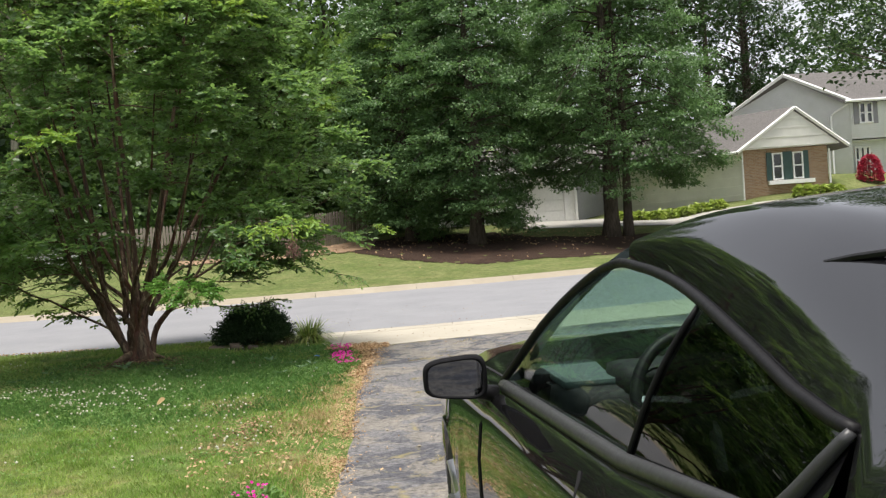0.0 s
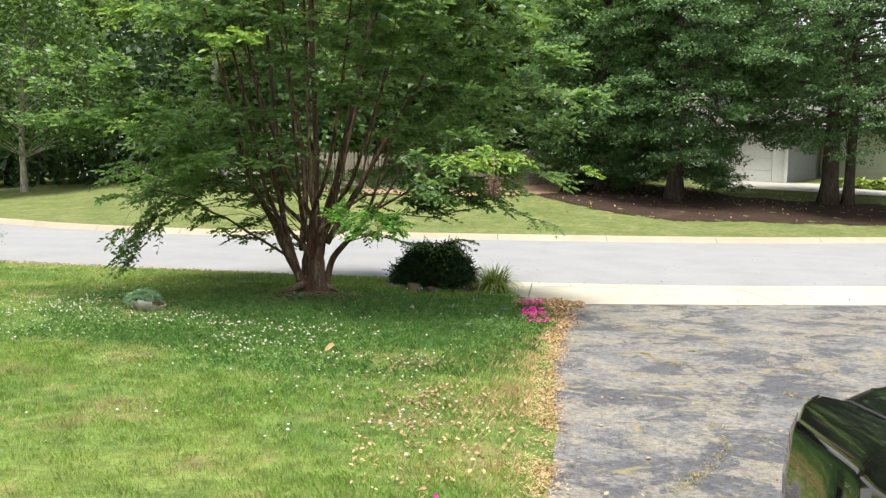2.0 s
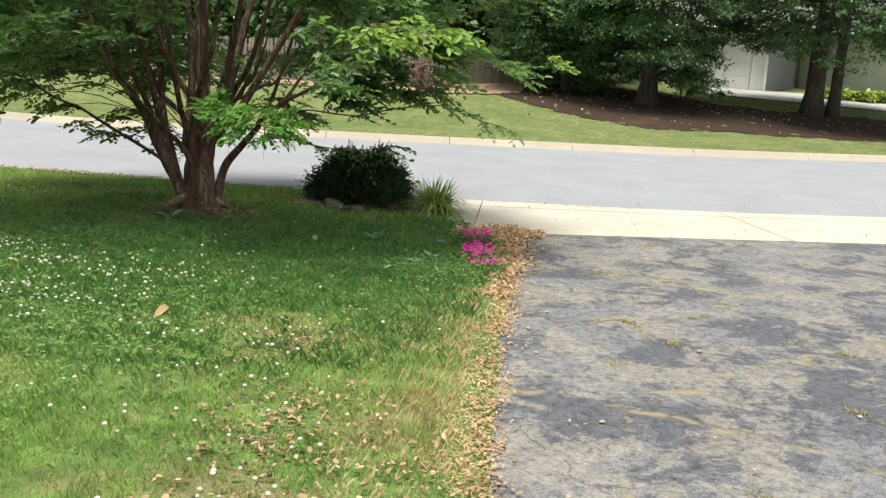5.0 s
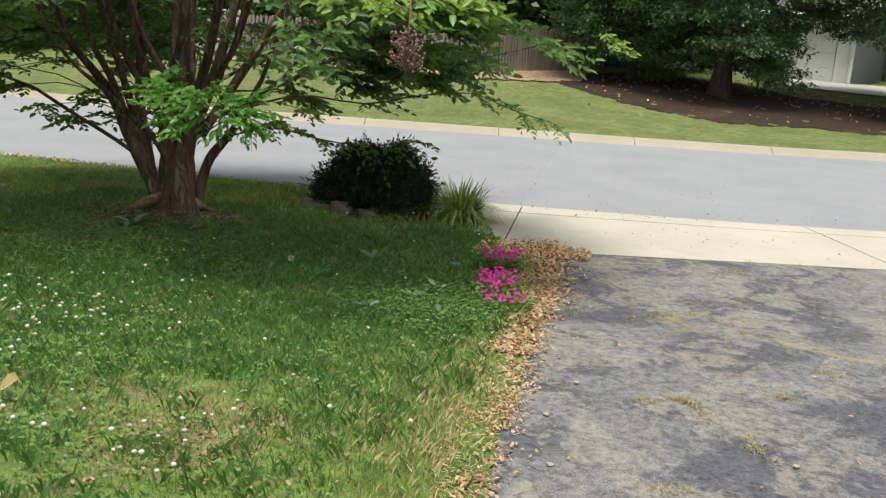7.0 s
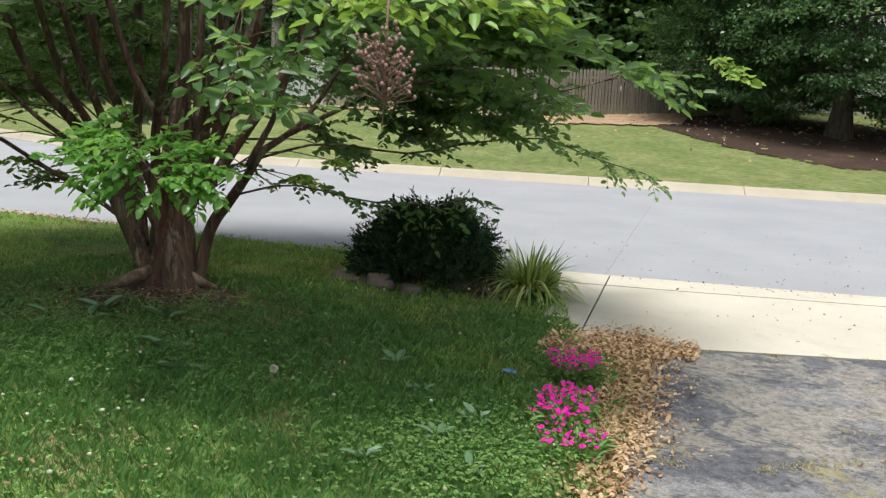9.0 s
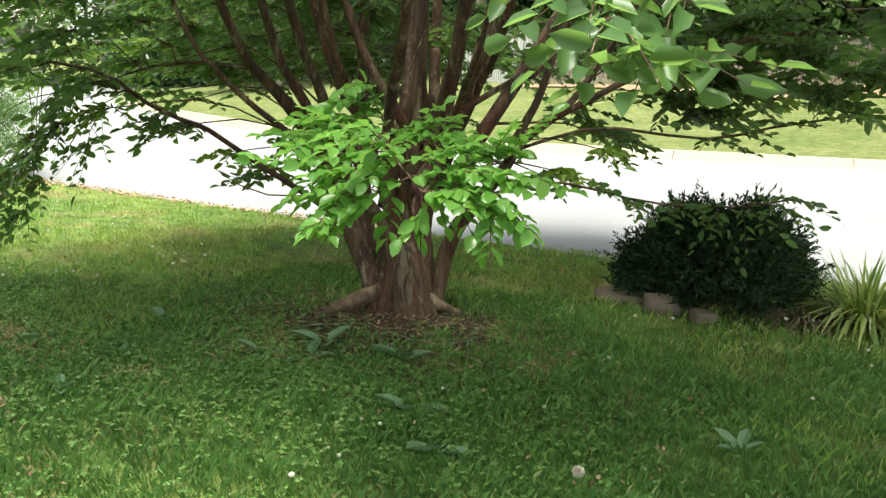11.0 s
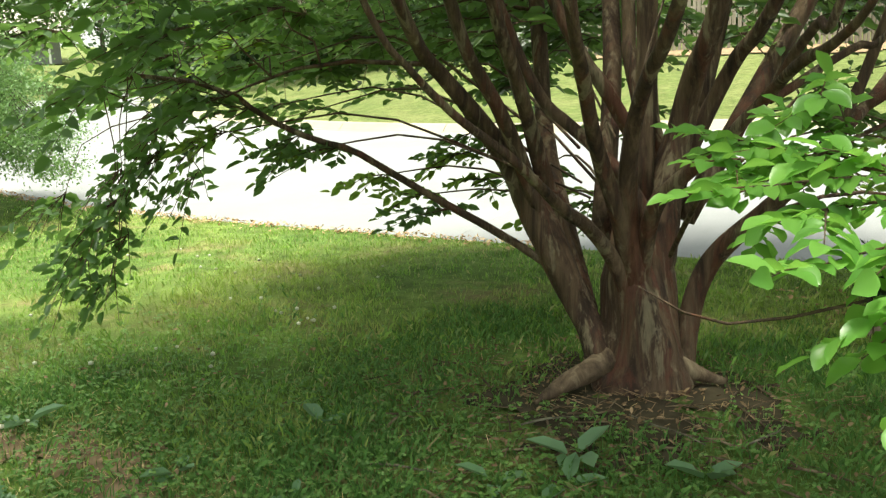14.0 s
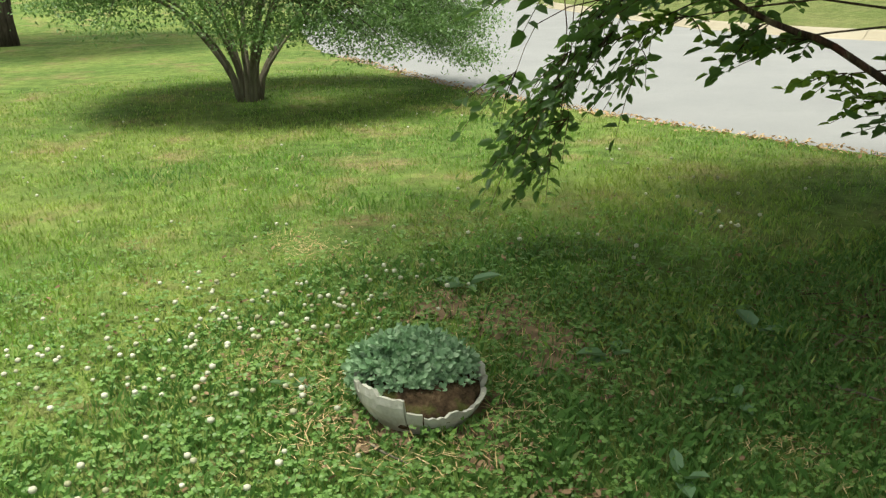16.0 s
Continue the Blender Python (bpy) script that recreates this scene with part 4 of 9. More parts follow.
        spray(c, (x - TREE[0], y - TREE[1], -0.1), 0.38, 7, 11, 0.078, droop=0.25)
    # a leafy clump that hangs before the stems
    for x, y, z in ((-2.62, 11.85, 1.50), (-2.55, 11.72, 1.42), (-2.48, 11.80, 1.36), (-2.70, 11.95, 1.56), (-2.45, 11.92, 1.54)):
        c = np.array([x, y, z])
        reach(c, 0.006)
        spray(c, (0.5, -0.8, -0.25), 0.22, 4, 9, 0.066, droop=0.3)
    # low left branch with its hanging curtain
    low = curve_points([(-5.04, 14.41, 0.31), (-5.12, 14.41, 0.38), (-5.28, 14.40, 0.48), (-5.47, 14.34, 0.60), (-5.62, 14.26, 0.70), (-5.78, 14.18, 0.81), (-5.93, 14.08, 0.93), (-6.00, 14.01, 0.98), (-6.07, 13.94, 1.01), (-6.17, 13.83, 1.08), (-6.25, 13.73, 1.17), (-6.30, 13.65, 1.24), (-6.75, 13.65, 1.32), (-7.05, 13.62, 1.27)], 18)
    limbs.add(tube(low, [0.022 * (1 - 0.035 * i) for i in range(18)], 7, 0.04, pr))
    for i in (5, 9, 11, 13, 15, 17):
        spray(low[i], (low[i][0] - TREE[0], low[i][1] - TREE[1], -0.15), 0.32, 4, 11, 0.062)
    for x, y, z, n in ((-7.20, 13.92, 1.10, 6), (-7.32, 13.78, 0.85, 6), (-7.38, 13.72, 0.62, 5), (-7.05, 14.05, 1.00, 4), (-7.48, 13.66, 0.42, 4), (-7.12, 13.85, 0.95, 6), (-7.25, 13.70, 0.72, 6), (-7.35, 13.80, 0.50, 5), (-7.42, 13.75, 0.30, 4), (-7.0, 13.9, 1.2, 6), (-7.5, 13.6, 0.75, 5), (-7.15, 14.1, 0.8, 4)):
        x, y, z = x + 0.30, y - 0.12, 1.333 - (1.333 - z) * 0.9
        limbs.add(tube(curve_points([low[17 - int(rng.integers(0, 5))] + rng.normal(size=3) * 0.02, (x * 0.5 - 3.49, y * 0.5 + 6.84, z + 0.25), (x, y, z)], 6), [0.0035, 0.003, 0.003, 0.0025, 0.002, 0.002], 4, cap=False))
        spray((x, y, z), (-0.6, -0.35, -0.75), 0.30, n + 1, 10, 0.062, droop=0.5)
    for x, y, z in ((-6.2, 13.55, 1.22), (-6.55, 13.25, 1.28), (-6.0, 13.2, 1.48), (-6.7, 13.75, 1.40), (-6.4, 14.0, 1.35), (-7.0, 14.2, 1.45), (-7.8, 14.4, 1.2), (-5.9, 13.6, 1.55), (-7.5, 14.9, 1.3)):
        reach(np.array([x, y, z]))
        spray((x, y, z), (x - TREE[0], y - TREE[1], -0.1), 0.40, 6, 13, 0.072, droop=0.3)
    # the long low limb over the juniper
    for ctrl, nn in (([(-4.10, 14.53, 0.93), (-3.80, 14.98, 1.05), (-3.31, 15.43, 1.00), (-2.9, 15.70, 1.10), (-2.39, 16.08, 1.17), (-2.01, 16.36, 1.03), (-1.61, 16.64, 0.92)], 16),
                     ([(-4.42, 14.70, 0.62), (-4.05, 14.95, 0.72), (-3.6, 15.25, 0.62), (-3.2, 15.5, 0.60), (-2.85, 15.7, 0.66)], 12),
                     ([(-3.99, 14.69, 1.09), (-3.4, 15.1, 1.46), (-2.75, 15.3, 1.60), (-2.2, 15.45, 1.56)], 14)):
        p = curve_points(ctrl, nn)
        limbs.add(tube(p, [(0.018 if ctrl[0][2] > 1 else 0.007) * (1 - 0.8 * i / nn) + 0.003 for i in range(nn)], 6, 0.04, pr))
        for i in range(nn // 3, nn, 1):
            o = unit(np.array(p[i]) - p[i - 1]) + rng.normal(size=3) * 0.4
            spray(p[i], o, 0.30, 3, 9, 0.060, droop=0.3)
    # low sprays behind the stems, over the street side
    for x, y, z in ((-5.6, 15.2, 0.75), (-5.9, 15.0, 0.95), (-5.4, 15.4, 0.55), (-4.9, 15.6, 0.8), (-4.4, 15.5, 0.7), (-5.2, 15.6, 1.0), (-4.0, 15.7, 0.95), (-6.3, 15.1, 1.2), (-5.9, 15.7, 1.25), (-5.3, 16.0, 1.3), (-6.6, 14.6, 1.1), (-6.9, 14.7, 1.35)):
        a = (TREE[0] + (x - TREE[0]) * 0.25, TREE[1] + (y - TREE[1]) * 0.3, z * 0.6 + 0.2)
        limbs.add(tube(curve_points([a, ((a[0] + x) / 2, (a[1] + y) / 2, z + 0.1), (x, y, z)], 7), [0.008, 0.0075, 0.007, 0.006, 0.005, 0.004, 0.003], 4, cap=False))
        spray((x, y, z), (x - TREE[0], y - TREE[1], -0.2), 0.34, 5, 11, 0.060, droop=0.3)
    # leafy shoots on the camera side of the foot
    near_shoots = Crown()
    main = curve_points([(-4.60, 14.25, 0.55), (-4.3, 13.7, 0.92), (-3.95, 13.1, 1.06), (-3.68, 12.65, 1.10), (-3.45, 12.35, 1.06), (-3.25, 12.2, 0.98)], 14)
    limbs.add(tube(main, [0.011 * (1 - 0.06 * i) for i in range(14)], 6, cap=False))
    tips = [(-4.02, 12.52, 0.98), (-3.92, 12.38, 0.90), (-3.80, 12.30, 0.84), (-3.72, 12.22, 0.74), (-3.58, 12.15, 0.66), (-3.50, 12.2, 0.58), (-3.38, 12.12, 0.56), (-3.25, 12.05, 0.52), (-3.12, 12.08, 0.55),
            (-3.02, 12.15, 0.66), (-2.98, 12.25, 0.80), (-3.05, 12.4, 0.95), (-3.25, 12.5, 0.94), (-3.5, 12.6, 0.96), (-3.78, 12.75, 0.96), (-3.62, 12.35, 0.92), (-3.4, 12.25, 0.80), (-3.2, 12.25, 0.70), (-3.85, 12.6, 0.98), (-3.15, 12.3, 0.88), (-4.08, 12.75, 1.03)]
    for tx, ty, tz in tips:
        tip = np.array([tx + 0.02 * max(0.0, min(1.0, (-3.7 - tx) / 0.3)), max(ty, 12.2), 0.90 + (tz - 0.52) * 0.46])
        b = min(main[5:], key=lambda q: np.linalg.norm(q - tip) + (0.2 if q[1] < ty else 0))
        d = tip - b
        ln = max(0.22, np.linalg.norm(d) * 1.05)
        pts, pos, al, nr, lw = spray_leaves(rng, np.array(b), d + np.array([0, 0, 0.06]), ln, max(12, int(ln / 0.015)), 0.058, 0.12, 0.72)
        limbs.add(tube(pts, [0.0035, 0.003, 0.0026, 0.002, 0.0014], 4, cap=False))
        high = pos[:, 2] > 0.835
        near_shoots.add(pos[high], al[high], nr[high], lw[high])
        for q in (1, 2, 3, 4) if tx > -3.85 else (1, 2, 3):
            if pts[q][2] < 0.885:
                continue
            pts2, pos, al, nr, lw = spray_leaves(rng, np.array(pts[q]), d / np.linalg.norm(d) + rng.normal(size=3) * np.array([0.50, 0.50, 0.28]), 0.15, 10, 0.056, 0.15, 0.72)
            limbs.add(tube(pts2, [0.0025, 0.002, 0.0018, 0.0014, 0.001], 3, cap=False))
            high = pos[:, 2] > 0.835
            near_shoots.add(pos[high], al[high], nr[high], lw[high])
    # a bare twig
    limbs.add(tube(curve_points([(-3.66, 12.45, 0.93), (-3.83, 12.32, 0.90), (-3.90, 12.2, 0.93), (-3.97, 12.13, 0.99)], 5), [0.003, 0.003, 0.0025, 0.002, 0.001], 4))
    tagged(under(new("branchwork", limbs.mesh("branchwork", M_BARK)), tree), kind="stuff")
    o = under(new("crown", crown.mesh("crown", M_MYRTLE, 0.50)), tree)
    tagged(o, "dense mid-green oval leaves", kind="stuff")
    o = under(new("upper_crown", upper.flat_mesh("upper_crown", M_MYRTLE, 0.58)), tree)
    tagged(o, kind="stuff")
    o = under(new("new_growth", fresh.mesh("new_growth", M_MYRTLE_NEW, 0.50)), tree)
    tagged(o, "yellow-green young leaves at the branch tips", kind="stuff")
    # these leaves wear the brightened, sky-lit leaf colour
    o = under(new("low_foliage", near_shoots.mesh("low_foliage", M_LIT_SHOOT, 0.60, 0.20, 0.20, True)), tree)
    tagged(o, "broad glossy leaves on low shoots, skylight put into their bright green", kind="stuff")
    # brown seed head left from last year
    rr = np.random.default_rng(3)
    hp = Heap()
    c0 = np.array([-1.79, 11.26, 1.53])
    hp.add(tube([c0 + (0, 0, 0.25), c0, c0 + (0, 0, -0.26)], [0.004, 0.003, 0.0015], 4))
    for i in range(110):
        zc = 0.02 - 0.20 * rr.random()
        a = rr.random() * 6.28
        tip = c0 + np.array([math.cos(a) * 0.085, math.sin(a) * 0.085, zc + 0.03]) * rr.uniform(0.5, 1.1)
        hp.add(tube([c0 + (0, 0, zc), tip], [0.0015, 0.001], 3))
        hp.add(tube([tip, tip + (0, 0, 0.006), tip + (0, 0, 0.014)], [0.003, 0.0075, 0.003], 5))
    o = under(new("seed_head", hp.mesh("seed_head", plain("dry_seed", (0.22, 0.125, 0.10), 0.8))), tree)
    tagged(o, "dry brown hanging seed head")
    return tree


crape_myrtle()


def leafy_tree(name, label, at, height, base, profile, nclump, leaf, material, bark, trunk_r, rng_seed, per=26, lean=0.0, inner=0.35, layer=0.55, spread_k=3.2, droop=0.25, group="", trunks=None, category="tree", flat=0.45):
    """A tree with trunk, limbs and a crown of leaf clumps. profile: (share of crown height, radius)."""
    rng = np.random.default_rng(rng_seed)
    pr = random.Random(rng_seed)
    x0, y0 = at
    z0 = gz(x0, y0) - 0.08
    tree = thing(name, label, category, group, at=(x0, y0, z0))
    heap = Heap()
    for tx, ty, tr in (trunks or [(0, 0, trunk_r)]):
        bend = [(tx, ty, 0), (tx + lean * 0.1 + pr.uniform(-0.1, 0.1), ty + pr.uniform(-0.1, 0.1), height * 0.3), (tx * 0.6 + lean * 0.5, ty * 0.6, height * 0.62), (tx * 0.3 + lean, ty * 0.3, height * 0.94)]
        p = curve_points(bend, 16)
        heap.add(tube(p, [tr * (1.35 if i == 0 else 1) * (1 - 0.88 * i / 15) for i in range(16)], 10, 0.06, pr))
    under(new("trunk", heap.mesh("trunk", bark)), tree)
    pf_h, pf_r = zip(*profile)
    limbs = Heap()
    cen, outw = [], []
    for i in range(nclump):
        h = rng.random() ** 0.9
        z = base + h * (height - base)
        phi = rng.random() * 2 * math.pi
        lump = 1 + 0.22 * noise.noise((math.cos(phi) * 1.6 + rng_seed, math.sin(phi) * 1.6, z * 0.45))
        fill = 1 - inner * rng.random() ** 1.6
        R = float(np.interp(h, pf_h, pf_r)) * lump * fill
        cen.append((lean * z / height + math.cos(phi) * R, math.sin(phi) * R, z - droop * R * 0.4))
        outw.append((math.cos(phi), math.sin(phi), 0.15 + h * 0.4))
    cen, outw = np.array(cen), np.array(outw)
    for i in range(0, nclump, max(1, nclump // 70)):
        c = cen[i]
        a = np.array([lean * c[2] / height * 0.7, 0, max(base * 0.7, c[2] - 0.35 * np.linalg.norm(c[:2]) - 0.4)])
        p = curve_points([a, (a + c) / 2 + np.array([0, 0, 0.2]), c], 6)
        r = trunk_r * 0.22
        limbs.add(tube(p, [r, r * 0.8, r * 0.6, r * 0.45, r * 0.3, r * 0.15], 5, cap=False))
    tagged(under(new("branchwork", limbs.mesh("branchwork", bark)), tree), kind="stuff")
    n = nclump * per
    idx = np.repeat(np.arange(nclump), per)
    spreadr = leaf * spread_k
    pos = cen[idx] + rng.normal(size=(n, 3)) * np.array([spreadr, spreadr, spreadr * layer])
    along = outw[idx] + rng.normal(size=(n, 3)) * 0.7 + np.array([0, 0, -0.25])
    nrm = np.array([0, 0, 1.0]) * flat + outw[idx] * 0.35 + rng.normal(size=(n, 3)) * 0.45
    ln = leaf * rng.uniform(0.7, 1.35, n)
    me = shared_mesh("crown", kite_verts(pos, along, nrm, ln, ln * 0.62), KITE, material)
    o = under(new("crown", me), tree)
    tagged(o, kind="stuff")
    return tree


def evergreen(label, at, height, base, profile, nbranch, seed, trunks):
    """A broadleaf evergreen: tiers of drooping branches, each with flat plumes of leaves."""
    rng = np.random.default_rng(seed)
    pr = random.Random(seed)
    z0 = gz(*at) - 0.08
    tree = thing("holly_tree", label, "tree", "evergreens", at=(at[0], at[1], z0))
    for tx, ty, tr in trunks:
        p = curve_points([(tx, ty, 0), (tx + pr.uniform(-0.1, 0.1), ty, height * 0.3), (tx * 0.6, ty * 0.6, height * 0.62), (tx * 0.3, ty * 0.3, height * 0.96)], 16)
        v, f = tube(p, [tr * (1.35 if i == 0 else 1) * (1 - 0.88 * i / 15) for i in range(16)], 10, 0.06, pr)
        piece("trunk", mesh_from("trunk", v, f, M_BARK2, True), tree)
    ph, pw = zip(*profile)
    limbs, cr = Heap(), Crown()
    for i in range(nbranch):
        h = ((i + rng.random()) / nbranch) ** 1.15
        phi = i * 2.39996 + rng.normal() * 0.3
        L = float(np.interp(h, ph, pw)) * rng.uniform(0.72, 1.12)
        zs = base + 0.5 + h * (height - base - 0.6)
        out = np.array([math.cos(phi), math.sin(phi), 0])
        fall = (0.28 - 0.25 * h) * rng.uniform(0.5, 1.5)
        a = np.array([0, 0, zs])
        p = curve_points([a, a + out * L * 0.4 + [0, 0, L * 0.10], a + out * L * 0.75 + [0, 0, L * (0.08 - fall * 0.5)], a + out * L + [0, 0, -L * fall]], 12)
        limbs.add(tube(p[::2] + [p[11]], [0.045 * (1 - 0.13 * q) for q in range(7)], 5, cap=False))
        arr = np.array(p)
        side = np.array([-out[1], out[0], 0])
        for q in range(int(7 + 5 * L)):
            s_ = 0.30 + 0.70 * rng.random() ** 0.7
            c = np.array([np.interp(s_ * 11, range(12), arr[:, k_]) for k_ in range(3)])
            lat = rng.normal() * 0.34 * L * (1.15 - s_) ** 0.7
            c = c + side * lat + np.array([0, 0, rng.normal() * 0.10 - 0.12 * abs(lat)])
            d = unit(out * 0.8 + side * np.sign(lat) * 0.5 + np.array([0, 0, -0.15]))
            m = 46
            pos = c + d * (rng.random(m) * 0.50)[:, None] + rng.normal(size=(m, 3)) * np.array([0.17, 0.17, 0.055])
            cr.add(pos, d + rng.normal(size=(m, 3)) * 0.6, np.array([0, 0, 1.0]) + out * 0.35 + rng.normal(size=(m, 3)) * 0.42, 0.115 * rng.uniform(0.7, 1.3, m))
    tagged(under(new("branchwork", limbs.mesh("branchwork", M_BARK2)), tree), kind="stuff")
    tagged(under(new("crown", cr.flat_mesh("crown", M_HOLLY, 0.60)), tree), kind="stuff")
    return tree


HOLLY_P = [(0, 2.3), (0.12, 3.1), (0.3, 3.3), (0.55, 2.7), (0.8, 1.6), (1, 0.3)]
evergreen("large dark green holly with branches sweeping down to the mulch", (-1.2, 38.2), 12.5, 0.6, HOLLY_P, 120, 21, [(0, 0, 0.28)])
evergreen("large dark green holly with branches sweeping down to the mulch", (1.4, 36.0), 13.0, 0.5, [(0, 1.9), (0.12, 2.6), (0.3, 3.0), (0.55, 2.5), (0.8, 1.5), (1, 0.3)], 115, 22, [(0, 0, 0.30)])
evergreen("tall dark evergreen with twin trunks beside the far drive", (7.2, 37.4), 15.0, 2.2, [(0, 3.2), (0.12, 4.1), (0.3, 4.3), (0.55, 3.3), (0.8, 2.0), (1, 0.4)], 135, 23, [(-0.25, 0, 0.33), (0.45, 0.1, 0.20)])


# ---------------------------------------------------------------- plants near the tree
def juniper(at, size, seed):
    rng = np.random.default_rng(seed)
    x0, y0 = at
    t = thing("juniper_bush", "low dark green juniper bush with feathery upswept tips", "bush", at=(x0, y0, gz(x0, y0)))
    heap = Heap()
    cr = Crown()
    for i in range(560):
        phi = rng.random() * 6.283
        h = rng.random() ** 0.75
        R = size[0] * math.sqrt(max(0.02, 1 - (h * 0.97) ** 1.5)) * rng.uniform(0.66, 1.18)
        sx = 1.0 + 0.18 * math.cos(phi - 2.9)
        tip = np.array([math.cos(phi) * R * sx, math.sin(phi) * R * 0.78, 0.06 + h * size[1] * rng.uniform(0.85, 1.1)])
        root = np.array([tip[0] * 0.3, tip[1] * 0.3, 0.05 + 0.35 * tip[2]])
        mid = (root + tip) / 2 + np.array([0, 0, -0.04])
        p = curve_points([root, mid, tip], 6)
        if i % 3 == 0:
            heap.add(tube(p, [0.007, 0.006, 0.005, 0.004, 0.003, 0.002], 4, cap=False))
        out = unit(np.array([math.cos(phi), math.sin(phi), 0.25 + 0.5 * h]))
        for b in range(5):
            d = out + rng.normal(size=3) * 0.45
            d = unit(d)
            n = 26
            tt = np.linspace(0, 1, n)
            base = np.array(p[3]) * (1 - 0.5 * rng.random()) + tip * 0.3 if b < 2 else tip - out * 0.10 * rng.random()
            if b < 2:
                base = tip * rng.uniform(0.72, 0.9)
            ln = rng.uniform(0.14, 0.27)
            pos = base + d * (tt * ln)[:, None]
            al = d * 0.8 + rng.normal(size=(n, 3)) * 0.5
            cr.add(pos, al, rng.normal(size=(n, 3)), np.full(n, 0.045) * rng.uniform(0.7, 1.2, n))
    tagged(under(new("branchwork", heap.mesh("branchwork", M_BARK2)), t), kind="stuff")
    tagged(under(new("foliage", cr.flat_mesh("foliage", M_JUNIPER, 0.30)), t), kind="stuff")
    return t


juniper((-3.32, 16.25), (0.57, 0.51), 7)

M_ROCK = concrete("field_stone", (0.12, 0.093, 0.075), (0.20, 0.16, 0.13), (0.08, 0.062, 0.052), 6.0)


def rock(at, dims, rz, seed, label):
    bm = bmesh.new()
    bmesh.ops.create_icosphere(bm, subdivisions=3, radius=1.0)
    for v in bm.verts:
        n = noise.noise(v.co * 1.3 + Vector((seed * 3.1, 0, 0))) * 0.28 + noise.noise(v.co * 3.7 + Vector((seed, 5, 0))) * 0.08
        c = v.co * (1 + n)
        c.x = max(-0.86, min(0.86, c.x))
        c.z = max(-0.6, min(0.62, c.z))
        v.co = Vector((c.x * dims[0], c.y * dims[1], c.z * dims[2]))
    me = bpy.data.meshes.new("rock")
    bm.to_mesh(me)
    bm.free()
    me.polygons.foreach_set("use_smooth", [True] * len(me.polygons))
    me.materials.append(M_ROCK)
    ob = new("rock", me)
    ob.matrix_world = pose(at[0], at[1], gz(*at) + dims[2] * 0.45, 6, 4, rz)
    return tagged(ob, label, "rock", "rocks by the juniper")


rock((-3.58, 15.70), (0.14, 0.10, 0.10), 15, 1, "brown weathered field stone beside the juniper")
rock((-3.90, 15.80), (0.20, 0.11, 0.06), -10, 2, "flat brown field stone half in leaf litter")
rock((-3.30, 15.66), (0.10, 0.08, 0.06), 40, 3, "small brown field stone under the juniper")

k = Mat("liriope_blade")
c = k.ramp(k.island(), (0.0, (0.13, 0.23, 0.045)), (0.5, (0.32, 0.42, 0.09)), (0.85, (0.55, 0.58, 0.20)), (1.0, (0.70, 0.70, 0.45)))
k.leafy(c, c, 0.3, 0.4, 0.5)
M_LIRIOPE = k.m


def blades(rng, n, radius, length, width, lean0, lean1, segs=5):
    """Arching strap leaves from one crown: (n, 2*segs, 3) and its faces."""
    phi = rng.random(n) * 2 * math.pi
    lean = rng.uniform(lean0, lean1, n)
    L = length * rng.uniform(0.6, 1.1, n)
    base = np.stack([np.cos(phi), np.sin(phi), np.zeros(n)], 1) * (radius * np.sqrt(rng.random(n)))[:, None]
    az = phi + rng.normal(size=n) * 0.5
    d = np.stack([np.cos(az), np.sin(az)], 1)
    sd = np.stack([-np.sin(az), np.cos(az), np.zeros(n)], 1)
    out = np.zeros((n, segs * 2, 3))
    for s in range(segs):
        u = s / (segs - 1)
        ang = lean * (0.35 + 1.5 * u)
        hor = L * (u * np.sin(ang * 0.75))
        ver = L * u * np.cos(np.minimum(ang, 2.3) * 0.78)
        c_ = base + np.concatenate([d * hor[:, None], ver[:, None]], 1)
        w = width * (1 - u ** 2.5) * 0.5 + 0.0006
        out[:, s * 2] = c_ - sd * w
        out[:, s * 2 + 1] = c_ + sd * w
    f = [(s * 2, s * 2 + 1, s * 2 + 3, s * 2 + 2) for s in range(segs - 1)]
    return out, f


def liriope(at, seed):
    rng = np.random.default_rng(seed)
    t = thing("lilyturf_clump", "clump of arching yellow-green variegated strap leaves", "plant", at=(at[0], at[1], gz(*at) - 0.01))
    v, f = blades(rng, 330, 0.15, 0.50, 0.024, 0.25, 1.45)
    tagged(under(new("strap_foliage", shared_mesh("strap_foliage", v, f, M_LIRIOPE)), t), kind="stuff")
    return t


liriope((-2.42, 16.18), 4)
v, f = blades(np.random.default_rng(9), 90, 0.12, 0.32, 0.012, 0.7, 1.5)
_dry = new("withered_foliage", shared_mesh("withered_foliage", v, f, plain("withered_leaf", (0.16, 0.12, 0.07), 0.9)))
_dry.matrix_world = pose(-2.75, 15.98, gz(-2.75, 15.98) - 0.01)
tagged(_dry, "withered brown strap leaves beside the green clump", "plant", kind="stuff")

